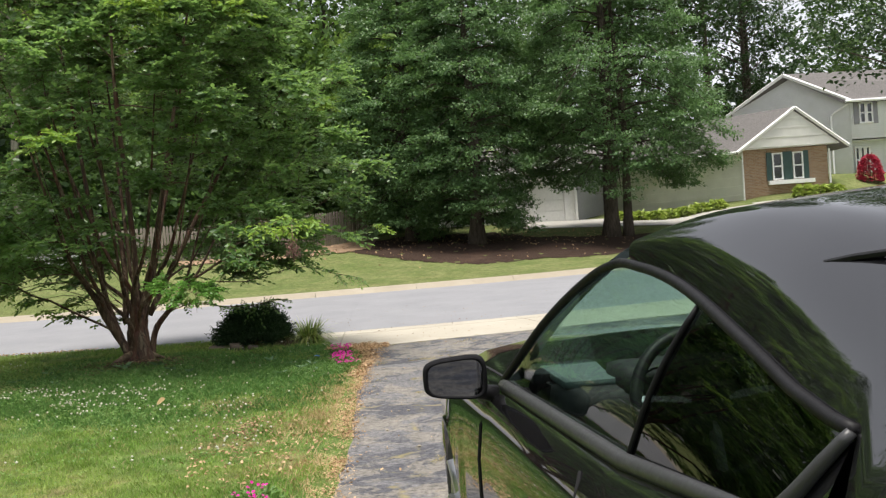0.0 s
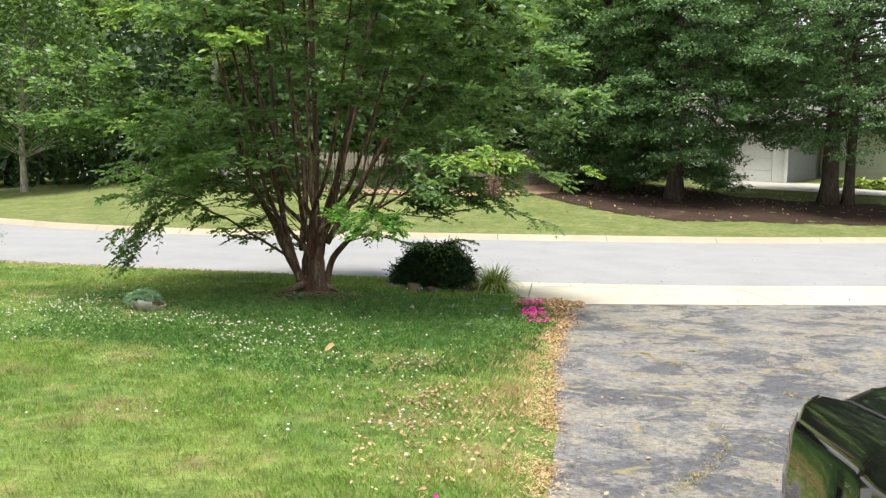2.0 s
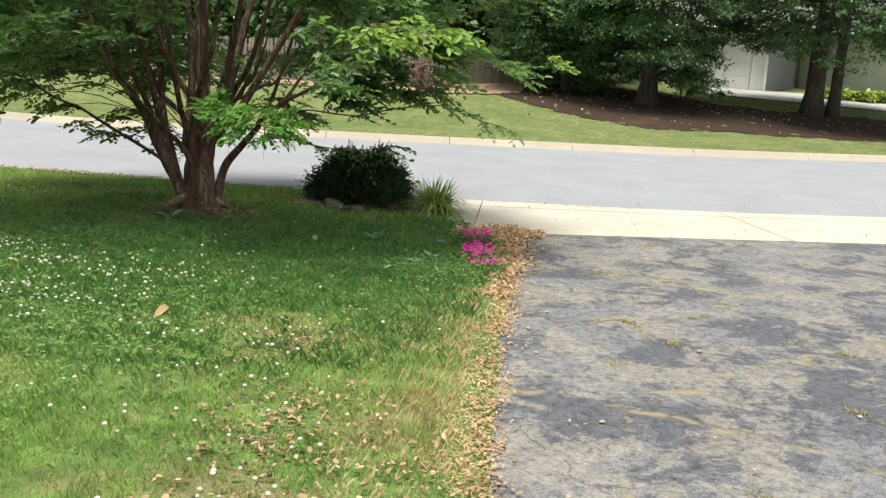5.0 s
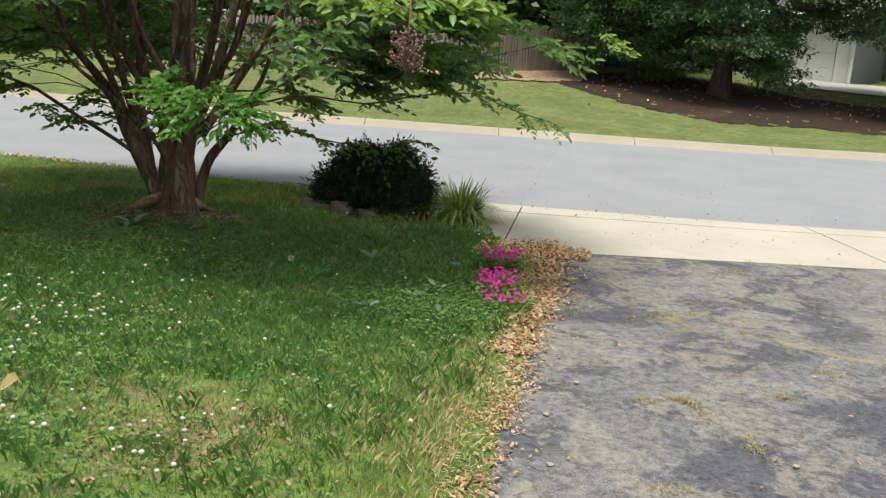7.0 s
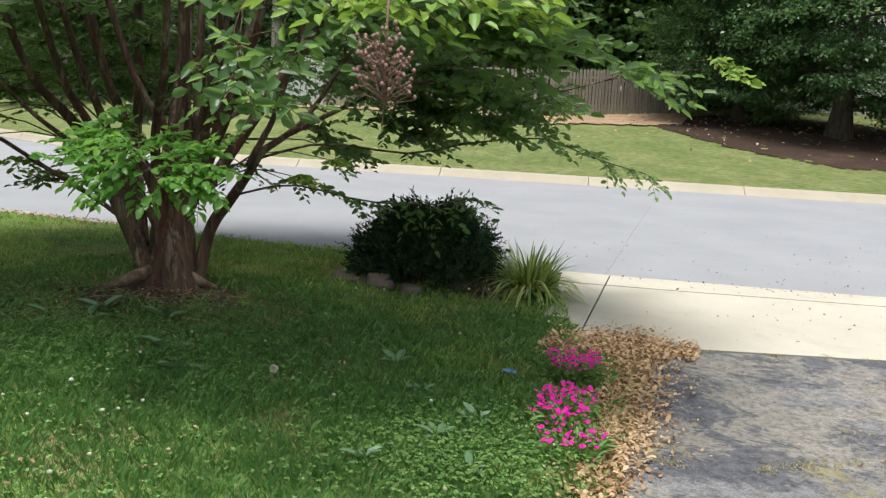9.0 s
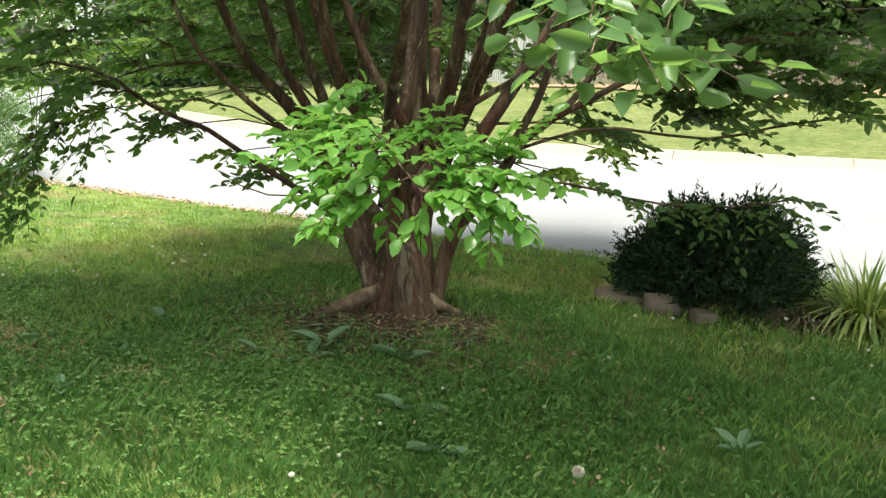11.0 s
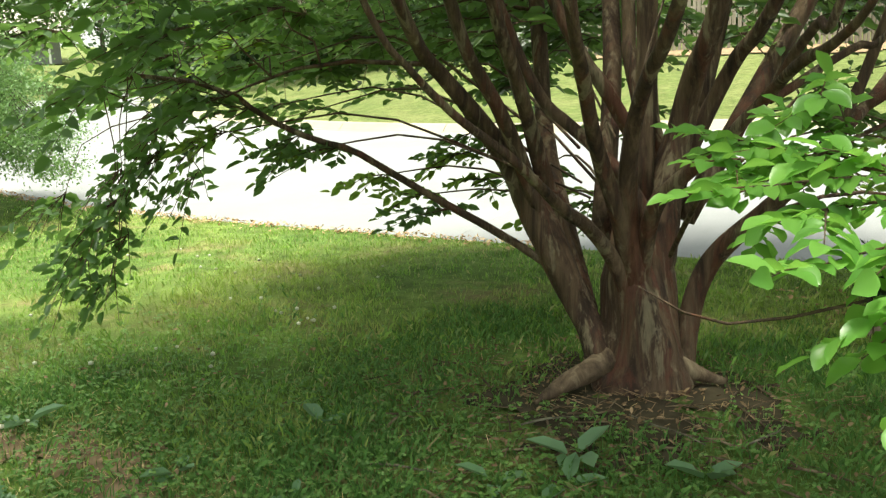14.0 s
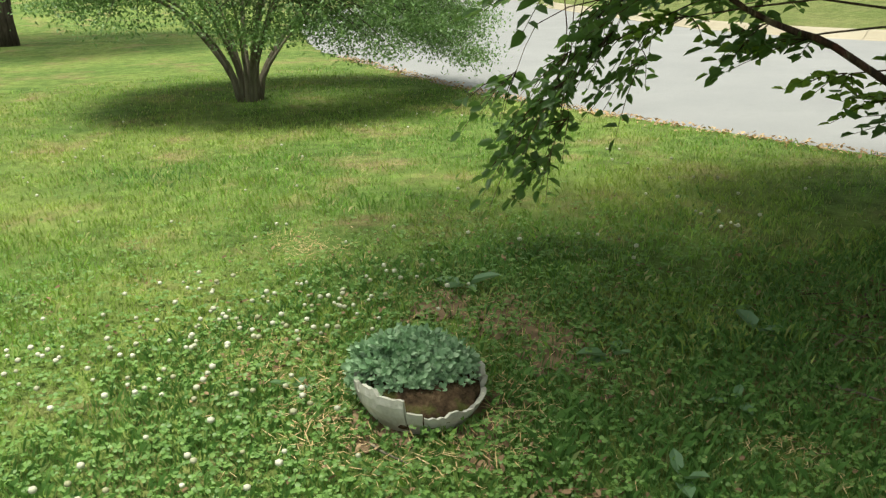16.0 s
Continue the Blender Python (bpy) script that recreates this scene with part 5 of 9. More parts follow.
# ---------------------------------------------------------------- more trees
leafy_tree("lawn_tree", "young broad-crowned tree with pale trunk on the far lawn", (-27.8, 40.0), 9.5, 2.4,
           [(0, 2.6), (0.2, 4.0), (0.45, 3.9), (0.75, 2.6), (1, 0.5)], 620, 0.20, M_FARLEAF, M_BARK3, 0.17, 31, 26)
leafy_tree("pale_trunk_tree", "tall tree with a pale peeling trunk behind the fence", (-18.5, 40.5), 16, 7.5,
           [(0, 2.2), (0.3, 3.6), (0.6, 3.2), (1, 0.5)], 380, 0.30, M_FARLEAF, M_BARK3, 0.24, 32, 24, lean=0.5)
_woods = [
    (-36, 50, 17, 5.5, M_FARLEAF), (-46, 53, 19, 6.0, M_FARLEAF), (-27, 54, 19, 5.5, M_DARKLEAF), (-19, 49, 17, 5.0, M_FARLEAF), (-11, 46, 15, 4.6, M_PALELEAF),
    (-5.5, 49, 18, 5.0, M_FARLEAF), (0.5, 55, 20, 5.5, M_DARKLEAF), (-14, 57, 21, 6.0, M_DARKLEAF), (9, 64, 20, 5.0, M_FARLEAF), (24, 70, 22, 5.5, M_DARKLEAF),
    (34, 66, 22, 6.0, M_FARLEAF), (-58, 62, 20, 6.5, M_DARKLEAF), (-38, 64, 22, 6.5, M_DARKLEAF), (44, 58, 20, 6.0, M_FARLEAF), (-2.5, 44.5, 9, 3.2, M_PALELEAF),
    (-7.5, 42.5, 10, 3.0, M_FARLEAF), (-70, 80, 20, 7, M_DARKLEAF), (-95, 62, 17, 7, M_FARLEAF)]
for i, (x, y, h, r, m) in enumerate(_woods):
    leafy_tree("background_tree", "leafy deciduous tree in the woods behind the houses", (x, y), h, h * 0.20,
               [(0, r * 0.55), (0.2, r * 0.95), (0.5, r), (0.8, r * 0.65), (1, r * 0.12)], 300 if x > 5 else 560, 0.24 if x > 5 else 0.33, m, M_BARK2, 0.26, 100 + i, 70 if x > 5 else 22, group="background trees", inner=0.5, spread_k=1.55 if x > 5 else 3.2)
for i, (x, y, h) in enumerate(((16.5, 62, 24), (20.5, 68, 25), (13, 70, 24), (-50, 60, 24), (-44, 66, 25), (27, 78, 26), (-33, 70, 25), (-54, 70, 25))):
    leafy_tree("pine_tree", "tall pine with bare lower trunk and open crown", (x, y), h, h * 0.45,
               [(0, 2.2), (0.3, 3.4), (0.6, 2.8), (1, 0.4)], 190, 0.36, M_DARKLEAF, M_BARK2, 0.30, 140 + i, 20, group="pine trees", inner=0.6)
# big tree whose limbs hang in over the neighbour's front lawn
leafy_tree("overhanging_tree", "large shade tree with drooping dark limbs over the lawn", (17.8, 30.2), 14, 6.7,
           [(0, 4.2), (0.2, 5.4), (0.5, 5.0), (0.8, 3.2), (1, 0.5)], 620, 0.17, M_DARKLEAF, M_BARK2, 0.32, 161, 34, inner=0.5, spread_k=2.6)
leafy_tree("roadside_tree", "dark-trunked tree on the lawn by the street", (-26.7, 14.6), 11, 2.6,
           [(0, 3.0), (0.2, 4.6), (0.5, 4.5), (0.8, 2.8), (1, 0.5)], 700, 0.16, M_FARLEAF, M_BARK2, 0.26, 162, 26)


def undergrowth(name, label, line, width, height, n, leaf, material, seed):
    """A belt of bushes along a line, built of clumped leaves."""
    rng = np.random.default_rng(seed)
    pts = np.array(line, float)
    seg = np.linalg.norm(np.diff(pts, axis=0), axis=1)
    cum = np.concatenate([[0], np.cumsum(seg)])
    nc = n // 24
    s = rng.random(nc) * cum[-1]
    cx = np.interp(s, cum, pts[:, 0]) + rng.normal(size=nc) * width * 0.4
    cy = np.interp(s, cum, pts[:, 1]) + rng.normal(size=nc) * width * 0.4
    top = height * (0.75 + 0.4 * np.array([noise.noise((a * 0.22, b * 0.22, seed)) for a, b in zip(cx, cy)]))
    cz = ground_z(cx, cy) + top * rng.random(nc) ** 0.75
    c = np.stack([cx, cy, cz], 1)
    idx = np.repeat(np.arange(nc), 24)
    m = len(idx)
    pos = c[idx] + rng.normal(size=(m, 3)) * leaf * np.array([2.6, 2.6, 1.8])
    al = rng.normal(size=(m, 3)) + np.array([0, -0.4, -0.1])
    nr = np.array([0, -0.4, 0.8]) + rng.normal(size=(m, 3)) * 0.5
    ln = leaf * rng.uniform(0.7, 1.3, m)
    ob = new(name, shared_mesh(name, kite_verts(pos, al, nr, ln, ln * 0.65), KITE, material))
    return tagged(ob, label, "bushes", kind="stuff")


undergrowth("woodland_edge", "dark dense undergrowth at the edge of the woods", [(-75, 78), (-50, 52), (-34, 47), (-22, 45), (-17, 44)], 3.2, 9.0, 34000, 0.42, M_DARKLEAF, 41)
undergrowth("woodland_edge", "mixed green shrubs behind the picket fence", [(-19, 42), (-12, 40.5), (-6, 42.5), (0, 46)], 2.0, 6.5, 22000, 0.30, M_FARLEAF, 42)
undergrowth("far_woods", "solid wall of distant trees", [(-110, 110), (-60, 88), (-20, 78), (12, 86)], 7.0, 19.0, 36000, 1.0, M_DARKLEAF, 43)
undergrowth("far_woods", "lower belt of distant trees behind the houses", [(12, 86), (60, 84), (110, 70)], 6.0, 13.0, 16000, 0.8, M_DARKLEAF, 46)
undergrowth("far_woods", "solid wall of distant trees", [(-140, 60), (-120, 20), (-110, -30)], 7.0, 16.0, 9000, 0.8, M_DARKLEAF, 44)
undergrowth("hedge", "trees and hedge behind the lot", [(-40, -22), (0, -26), (40, -18), (60, 20)], 4.0, 9.0, 14000, 0.5, M_FARLEAF, 45)


def round_shrub(at, seed):
    """The many-stemmed shrub on the verge: splayed stems under a dome of small grey-green leaves."""
    rng = np.random.default_rng(seed)
    pr = random.Random(seed)
    z0 = gz(*at) - 0.04
    t = thing("multi_stem_shrub", "wide grey-green shrub with many splayed stems", "shrub", at=(at[0], at[1], z0))
    heap, cr = Heap(), Crown()
    stems = []
    for i in range(15):
        a = i * 2.399
        sp = pr.uniform(0.4, 1.35)
        p = curve_points([(0.13 * math.cos(a), 0.13 * math.sin(a), 0), (0.24 * math.cos(a) * sp, 0.24 * math.sin(a) * sp, 0.45), (0.85 * math.cos(a) * sp, 0.85 * math.sin(a) * sp, 1.15), (1.9 * math.cos(a) * sp, 1.9 * math.sin(a) * sp, 2.0 - 0.45 * sp)], 10)
        sv_, sf_ = tube(p, [(0.030 + 0.018 * (i % 3 == 0)) * (1 - 0.088 * j) for j in range(10)], 7, 0.08, pr, 0.08)
        piece("stem", mesh_from("stem", sv_, sf_, M_GREYBARK, True), t)
        stems.append(p)
    limbs = Heap()
    allv = np.array([q for p in stems for q in p[4:]])
    for i in range(900):
        phi = rng.random() * 6.283
        h = rng.random()
        R = (2.25 + 0.35 * (math.cos(phi) * 0.57 + math.sin(phi) * 0.82)) * math.sqrt(max(0.03, 1 - (h * 0.95) ** 2)) * rng.uniform(0.55, 1.05) ** 0.6
        c = np.array([math.cos(phi) * R, math.sin(phi) * R * 1.08, 1.12 - 0.30 * (math.cos(phi) * 0.57 + math.sin(phi) * 0.82) + 1.9 * h - 0.30 * (R / 2.3) ** 2 * (1 - h)])
        a = allv[int(np.argmin(np.linalg.norm(allv - c, axis=1)))]
        limbs.add(tube(curve_points([a, (a + c) / 2 + np.array([0, 0, 0.1]), c], 5), [0.008, 0.007, 0.005, 0.004, 0.002], 4, cap=False))
        n = 230
        pos = c + rng.normal(size=(n, 3)) * np.array([0.17, 0.17, 0.07])
        cr.add(pos, rng.normal(size=(n, 3)) + [0, 0, 0.2], np.array([0, 0, 0.8]) + rng.normal(size=(n, 3)) * 0.6, 0.036 * rng.uniform(0.7, 1.3, n))
    tagged(under(new("branchwork", limbs.mesh("branchwork", M_BARK2)), t), kind="stuff")
    tagged(under(new("crown", cr.flat_mesh("crown", M_SHRUBLEAF, 0.55)), t), kind="stuff")
    return t


round_shrub((-14.0, 15.0), 51)

# ---------------------------------------------------------------- picket fence
k = Mat("weathered_wood")
b = k.ramp(k.noise(2, 6, 0.65, 0.4, k.stretch(9, 9, 0.8)), (0.3, (0.19, 0.165, 0.135)), (0.7, (0.37, 0.335, 0.285)))
b = k.mix(0.5, b, k.ramp(k.object_random(), (0.0, (0.62, 0.60, 0.58)), (1.0, (1.0, 0.98, 0.95))), "MULTIPLY")
k.surface(b, 0.9, 0, k.bump(k.noise(3, 5, 0.6, 0.2, k.stretch(16, 16, 1)), 0.6, 0.01), 0.2)
M_WOOD = k.m
k = Mat("greyed_white_wood")
b = k.ramp(k.noise(2, 6, 0.65, 0.4, k.stretch(9, 9, 0.8)), (0.3, (0.40, 0.40, 0.39)), (0.7, (0.60, 0.60, 0.58)))
k.surface(b, 0.85, 0, k.bump(k.noise(3, 5, 0.6, 0.2, k.stretch(16, 16, 1)), 0.5, 0.01), 0.2)
M_WOODW = k.m


def picket_mesh(h, mat):
    w, d = 0.045, 0.010
    prof = [(-w, 0), (w, 0), (w, h - 0.06), (0.0, h), (-w, h - 0.06)]
    v = [(x, -d, z) for x, z in prof] + [(x, d, z) for x, z in prof]
    f = [(0, 1, 2, 3, 4), (9, 8, 7, 6, 5)] + [(i, i + 5, (i + 1) % 5 + 5, (i + 1) % 5) for i in range(5)]
    return mesh_from("picket", v, [tuple(q[::-1]) for q in f], mat)


def fence_run(a, b, h, mat, label):
    a, b = Vector((*a, 0)), Vector((*b, 0))
    L = (b - a).length
    ang = math.degrees(math.atan2(b.y - a.y, b.x - a.x))
    t = thing("picket_fence", label, "fence", "picket fence", at=(a.x, a.y, gz(a.x, a.y)), rz=ang)
    me = picket_mesh(h, mat)
    n = int(L / 0.125)
    z0 = gz(a.x, a.y)
    pr = random.Random(int(L * 10))
    for i in range(n):
        s = (i + 0.5) * L / n
        p = a + (b - a) * (s / L)
        o = piece("picket", me, t)
        o.matrix_basis = pose(s, 0, gz(p.x, p.y) - z0 - 0.02 + pr.uniform(-0.02, 0.02), pr.uniform(-1, 1), pr.uniform(-1.2, 1.2), 0)
    dz = gz(b.x, b.y) - z0
    for zz in (0.3, h - 0.3):
        v, f = tube([(0, 0.035, zz), (L, 0.035, zz + dz)], [0.035, 0.035], 4)
        piece("rail", mesh_from("rail", v, f, mat), t)
    for i in range(int(L / 2.4) + 1):
        s = min(L - 0.05, i * 2.4 + 0.05)
        p = a + (b - a) * (s / L)
        part("post", box_bm(0.09, 0.09, h - 0.05, (s, 0.11, gz(p.x, p.y) - z0 + (h - 0.05) / 2 - 0.05), 0.006), mat, t)
    return t


fence_run((-17.4, 37.2), (-13.7, 34.9), 1.55, M_WOODW, "greyish white picket fence at the lawn's edge")
fence_run((-13.7, 34.9), (-7.0, 35.6), 1.45, M_WOOD, "weathered grey-brown wooden picket fence")
fence_run((-7.0, 35.6), (-3.2, 39.8), 1.45, M_WOOD, "weathered grey-brown wooden picket fence")
_strip = grid_object("leaf_strip", np.arange(-14.5, -2.5, 0.3), np.arange(32.6, 40, 0.2), lambda X, Y: ground_z(X, Y) + 0.04,
                     plain("dry_leaf_litter", (0.25, 0.165, 0.098), 0.95, 0, 0.35, 4.0),
                     lambda x, y: (y > np.interp(x, [-14.5, -9, -6, -2.5], [34.3, 34.0, 34.2, 36.2]) + 0.15 * np.sin(x * 2)) & (y < np.interp(x, [-14.5, -13.7, -7, -3.2, -2.5], [35.4, 34.9, 35.6, 39.7, 40])))
tagged(_strip, "tan strip of dry leaf litter under the fence", "leaf litter", kind="structure")


# ---------------------------------------------------------------- the neighbour's house
def siding(name, color, pitch=0.11):
    k = Mat(name)
    wv = k.t.nodes.new("ShaderNodeTexWave")
    wv.wave_type, wv.bands_direction, wv.wave_profile = "BANDS", "Z", "SAW"
    wv.inputs["Scale"].default_value = 0.314 / pitch
    k.link(k.coord, wv.inputs["Vector"])
    b = k.ramp(k.noise(1.5, 5), (0.3, tuple(c * 0.88 for c in color)), (0.7, color))
    k.surface(b, 0.6, 0, k.bump(wv.outputs["Fac"], 1.0, 0.05), 0.4)
    return k.m


M_SIDING = siding("white_siding", (0.79, 0.81, 0.83))
M_SIDING_W = siding("cream_wide_siding", (0.83, 0.82, 0.76), 0.45)
M_WHITE = plain("white_paint", (0.84, 0.84, 0.82), 0.5, 0, 0.06)
M_GREENSH = plain("dark_green_shutter_paint", (0.035, 0.075, 0.068), 0.5)
# shutter grey, which also stands for the shade on the garage's side wall
M_GREYSH_SHADE = plain("grey_shutter_paint", (0.23, 0.23, 0.24), 0.6)
k = Mat("grey_shingles")
b = k.ramp(k.noise(14, 4, 0.7), (0.3, (0.105, 0.098, 0.095)), (0.7, (0.185, 0.175, 0.17)))
k.surface(b, 0.92, 0, k.bump(k.noise(20, 4), 0.6, 0.02), 0.2)
M_SHINGLE = k.m
k = Mat("tan_brick")
br = k.t.nodes.new("ShaderNodeTexBrick")
mp = k.t.nodes.new("ShaderNodeMapping")
mp.inputs["Rotation"].default_value = (radians(90), 0, 0)
k.link(k.coord, mp.inputs["Vector"])
k.link(mp.outputs[0], br.inputs["Vector"])
br.inputs["Color1"].default_value, br.inputs["Color2"].default_value, br.inputs["Mortar"].default_value = (0.27, 0.165, 0.095, 1), (0.36, 0.235, 0.145, 1), (0.38, 0.33, 0.27, 1)
br.inputs["Scale"].default_value, br.inputs["Mortar Size"].default_value = 1.0, 0.008
br.inputs["Brick Width"].default_value, br.inputs["Row Height"].default_value = 0.22, 0.075
b = k.mix(k.ramp(k.noise(3, 4), (0.60, 0.0), (0.75, 0.7)), br.outputs["Color"], (0.13, 0.085, 0.06))
k.surface(b, 0.9, 0, k.bump(br.outputs["Fac"], 0.4, 0.01), 0.2)
M_BRICK = k.m


def glass_mat(name, tint, gloss_ior=1.45, rough=0.0):
    k = Mat(name)
    tr = k.t.nodes.new("ShaderNodeBsdfTransparent")
    tr.inputs[0].default_value = (*tint, 1)
    gl = k.t.nodes.new("ShaderNodeBsdfGlossy")
    gl.inputs["Roughness"].default_value = rough
    gl.inputs["Color"].default_value = (1, 1, 1, 1)
    fr = k.t.nodes.new("ShaderNodeLayerWeight")
    fr.inputs["Blend"].default_value = 0.5
    gloss = k.math("ADD", k.math("MULTIPLY", k.math("POWER", fr.outputs["Facing"], 4.0), 0.5), (gloss_ior - 1) * 0.13)
    mx = k.t.nodes.new("ShaderNodeMixShader")
    k.link(gloss, mx.inputs[0])
    k.link(tr.outputs[0], mx.inputs[1])
    k.link(gl.outputs[0], mx.inputs[2])
    k.link(mx.outputs[0], k.out.inputs[0])
    return k.m


M_WINGLASS = plain("dark_window_glass", (0.02, 0.022, 0.025), 0.08, 0, 0.1, 1.0, 0.8)


def poly_wall(name, pts, thick, material, parent, label=""):
    """A flat wall through the given points (in order, seen from outside), with thickness behind it."""
    p = [Vector(q) for q in pts]
    nrm = (p[1] - p[0]).cross(p[2] - p[0]).normalized()
    back = [q - nrm * thick for q in p]
    n = len(p)
    v = p + back
    f = [tuple(range(n)), tuple(range(2 * n - 1, n - 1, -1))] + [(i, i + n, (i + 1) % n + n, (i + 1) % n) for i in range(n)]
    ob = new(name, mesh_from(name, v, f, material))
    ob.parent = parent
    bmx = bmesh.new()
    bmx.from_mesh(ob.data)
    bmesh.ops.recalc_face_normals(bmx, faces=bmx.faces[:])
    bmx.to_mesh(ob.data)
    bmx.free()
    return tagged(ob, label)


def sash_window(parent, x0, x1, z0, z1, y, cols=1):
    """A window in a wall that faces the street: frame, sill and panes."""
    w = new("window")
    w.parent = parent
    fr = 0.07
    for a, b, c, d in ((x0, x1, z1 - fr, z1), (x0, x1, z0, z0 + fr), (x0, x0 + fr, z0 + fr, z1 - fr), (x1 - fr, x1, z0 + fr, z1 - fr), (x0 + fr, x1 - fr, (z0 + z1) / 2 - 0.03, (z0 + z1) / 2 + 0.03)):
        part("frame", box_bm(b - a, 0.10, d - c, ((a + b) / 2, y - 0.045, (c + d) / 2), 0.008), M_WHITE, w)
    for c, d in ((z0 + fr, (z0 + z1) / 2 - 0.03), ((z0 + z1) / 2 + 0.03, z1 - fr)):
        part("pane", box_bm(x1 - x0 - 2 * fr, 0.02, d - c, ((x0 + x1) / 2, y - 0.022, (c + d) / 2)), M_WINGLASS, w)
        for i in range(1, cols):
            xm = x0 + fr + (x1 - x0 - 2 * fr) * i / cols
            part("muntin", box_bm(0.025, 0.03, d - c, (xm, y - 0.045, (c + d) / 2)), M_WHITE, w)
    return w


def shutter(parent, x0, x1, z0, z1, y, mat):
    s = part("shutter", box_bm(x1 - x0, 0.05, z1 - z0, ((x0 + x1) / 2, y - 0.03, (z0 + z1) / 2), 0.01), mat, parent)
    return s


def house():
    h = thing("house", "white-sided two-storey house with a brick gabled wing and garage", "house")
    zb = 1.7
    # brick wing
    poly_wall("brick_wall", [(15.05, 45, zb), (19.2, 45, zb), (19.2, 45, 4.86), (15.05, 45, 4.86)], 0.25, M_BRICK, h, "tan brick front wall")
    poly_wall("side_wall", [(9.6, 52.1, zb), (15.05, 45, zb), (15.05, 45, 4.86), (9.6, 52.1, 4.86)], 0.2, M_SIDING_W, h, "wide white clapboard wall")
    poly_wall("side_wall", [(19.2, 45, zb), (19.4, 52, zb), (19.4, 52, 4.86), (19.2, 45, 4.86)], 0.2, M_SIDING, h)
    poly_wall("gable", [(14.95, 44.62, 4.90), (19.80, 44.62, 4.95), (17.55, 44.62, 6.66)], 0.12, M_SIDING_W, h, "cream clapboard gable")
    poly_wall("soffit", [(14.95, 44.62, 4.86), (14.95, 45.2, 4.86), (19.8, 45.2, 4.90), (19.8, 44.62, 4.90)], 0.05, M_WHITE, h)
    # wide clapboards, each lapped over the one below
    flank = [o for o in h.children if o.name.startswith("side_wall")][0]
    for r in range(7):
        z_ = zb + 0.02 + r * 0.452
        poly_wall("board", [(9.59, 52.06, z_), (15.01, 44.98, z_), (15.03, 45.0, z_ + 0.45), (9.61, 52.08, z_ + 0.45)], 0.03, M_SIDING_W, flank)
    pediment = [o for o in h.children if o.name.startswith("gable") and "wall" not in o.name][0]
    for r in range(4):
        f0, f1 = r / 4, (r + 1) / 4 - 0.004
        poly_wall("board", [(15.02 + 2.53 * f0, 44.57, 4.92 + 1.72 * f0), (19.75 - 2.20 * f0, 44.57, 4.92 + 1.72 * f0), (19.75 - 2.20 * f1, 44.60, 4.92 + 1.72 * f1), (15.02 + 2.53 * f1, 44.60, 4.92 + 1.72 * f1)], 0.03, M_SIDING_W, pediment)
    sx, sy = -0.67, 0.745
    L = 10.0
    for a, lab in (((14.62, 44.5, 4.78), 1), ((20.05, 44.5, 4.80), -1)):
        p0, p1 = Vector(a), Vector((17.53, 44.5, 6.80))
        s = Vector((sx, sy, 0)) * L if lab == 1 else Vector((sx * 0.6, sy, 0)) * L
        s1 = Vector((sx, sy, 0)) * L
        q = [p0, p1, p1 + s1, p0 + s] if lab == 1 else [p1, p0, p0 + Vector((0, 7, 0)), p1 + s1]
        v = [tuple(x) for x in q] + [tuple(x - Vector((0, 0, 0.14))) for x in q]
        f = [(0, 1, 2, 3), (7, 6, 5, 4), (0, 4, 5, 1), (1, 5, 6, 2), (2, 6, 7, 3), (3, 7, 4, 0)]
        o = new("roof", mesh_from("roof", v, f, M_SHINGLE))
        o.parent = h
        tagged(o, "grey shingle roof slope")
    for a, b in (((14.62, 44.48, 4.74), (17.53, 44.48, 6.76)), ((20.05, 44.48, 4.76), (17.53, 44.48, 6.76))):
        v, f = tube([a, b], [0.085, 0.085], 4)
        piece("rake_board", mesh_from("rake_board", v, f, M_WHITE), h)
    v, f = tube([(14.55, 44.5, 4.74), (14.55 - 6.0 * 0.67, 44.5 + 6.0 * 0.745, 4.74)], [0.07, 0.07], 6)
    piece("gutter", mesh_from("gutter", v, f, M_WHITE), h)
    for x, y in ((14.98, 44.93), (19.26, 44.93)):
        v, f = tube([(x, y, 4.7), (x, y, zb + 0.5)], [0.05, 0.05], 6)
        piece("downspout", mesh_from("downspout", v, f, M_WHITE), h)
    sash_window(h, 16.45, 16.96, 3.32, 4.64, 45)
    sash_window(h, 17.46, 17.97, 3.32, 4.64, 45)
    for a, b in ((16.17, 16.43), (16.98, 17.44), (17.99, 18.25)):
        shutter(h, a, b, 3.30, 4.68, 45, M_GREENSH)
    part("window_box", box_bm(2.25, 0.22, 0.20, (17.32, 44.86, 3.18), 0.02), M_WHITE, h)
    # two-storey part
    R, Lf, pk = (22.60, 49.72), (17.30, 53.0), (19.85, 51.4)
    poly_wall("gable_wall", [(*Lf, zb), (*R, zb), (*R, 7.62), (*pk, 9.25), (*Lf, 7.62)], 0.2, M_SIDING, h, "white clapboard gable wall")
    poly_wall("upper_wall", [(22.62, 49.72, 5.37), (34, 49.72, 5.37), (34, 49.72, 7.62), (22.62, 49.72, 7.62)], 0.2, M_SIDING, h)
    poly_wall("lower_wall", [(21.6, 50.4, zb), (34, 50.4, zb), (34, 50.4, 5.37), (21.6, 50.4, 5.37)], 0.2, M_SIDING, h)
    poly_wall("jetty", [(22.6, 49.72, 5.36), (22.6, 50.5, 5.36), (34, 50.5, 5.36), (34, 49.72, 5.36)], 0.08, M_WHITE, h)
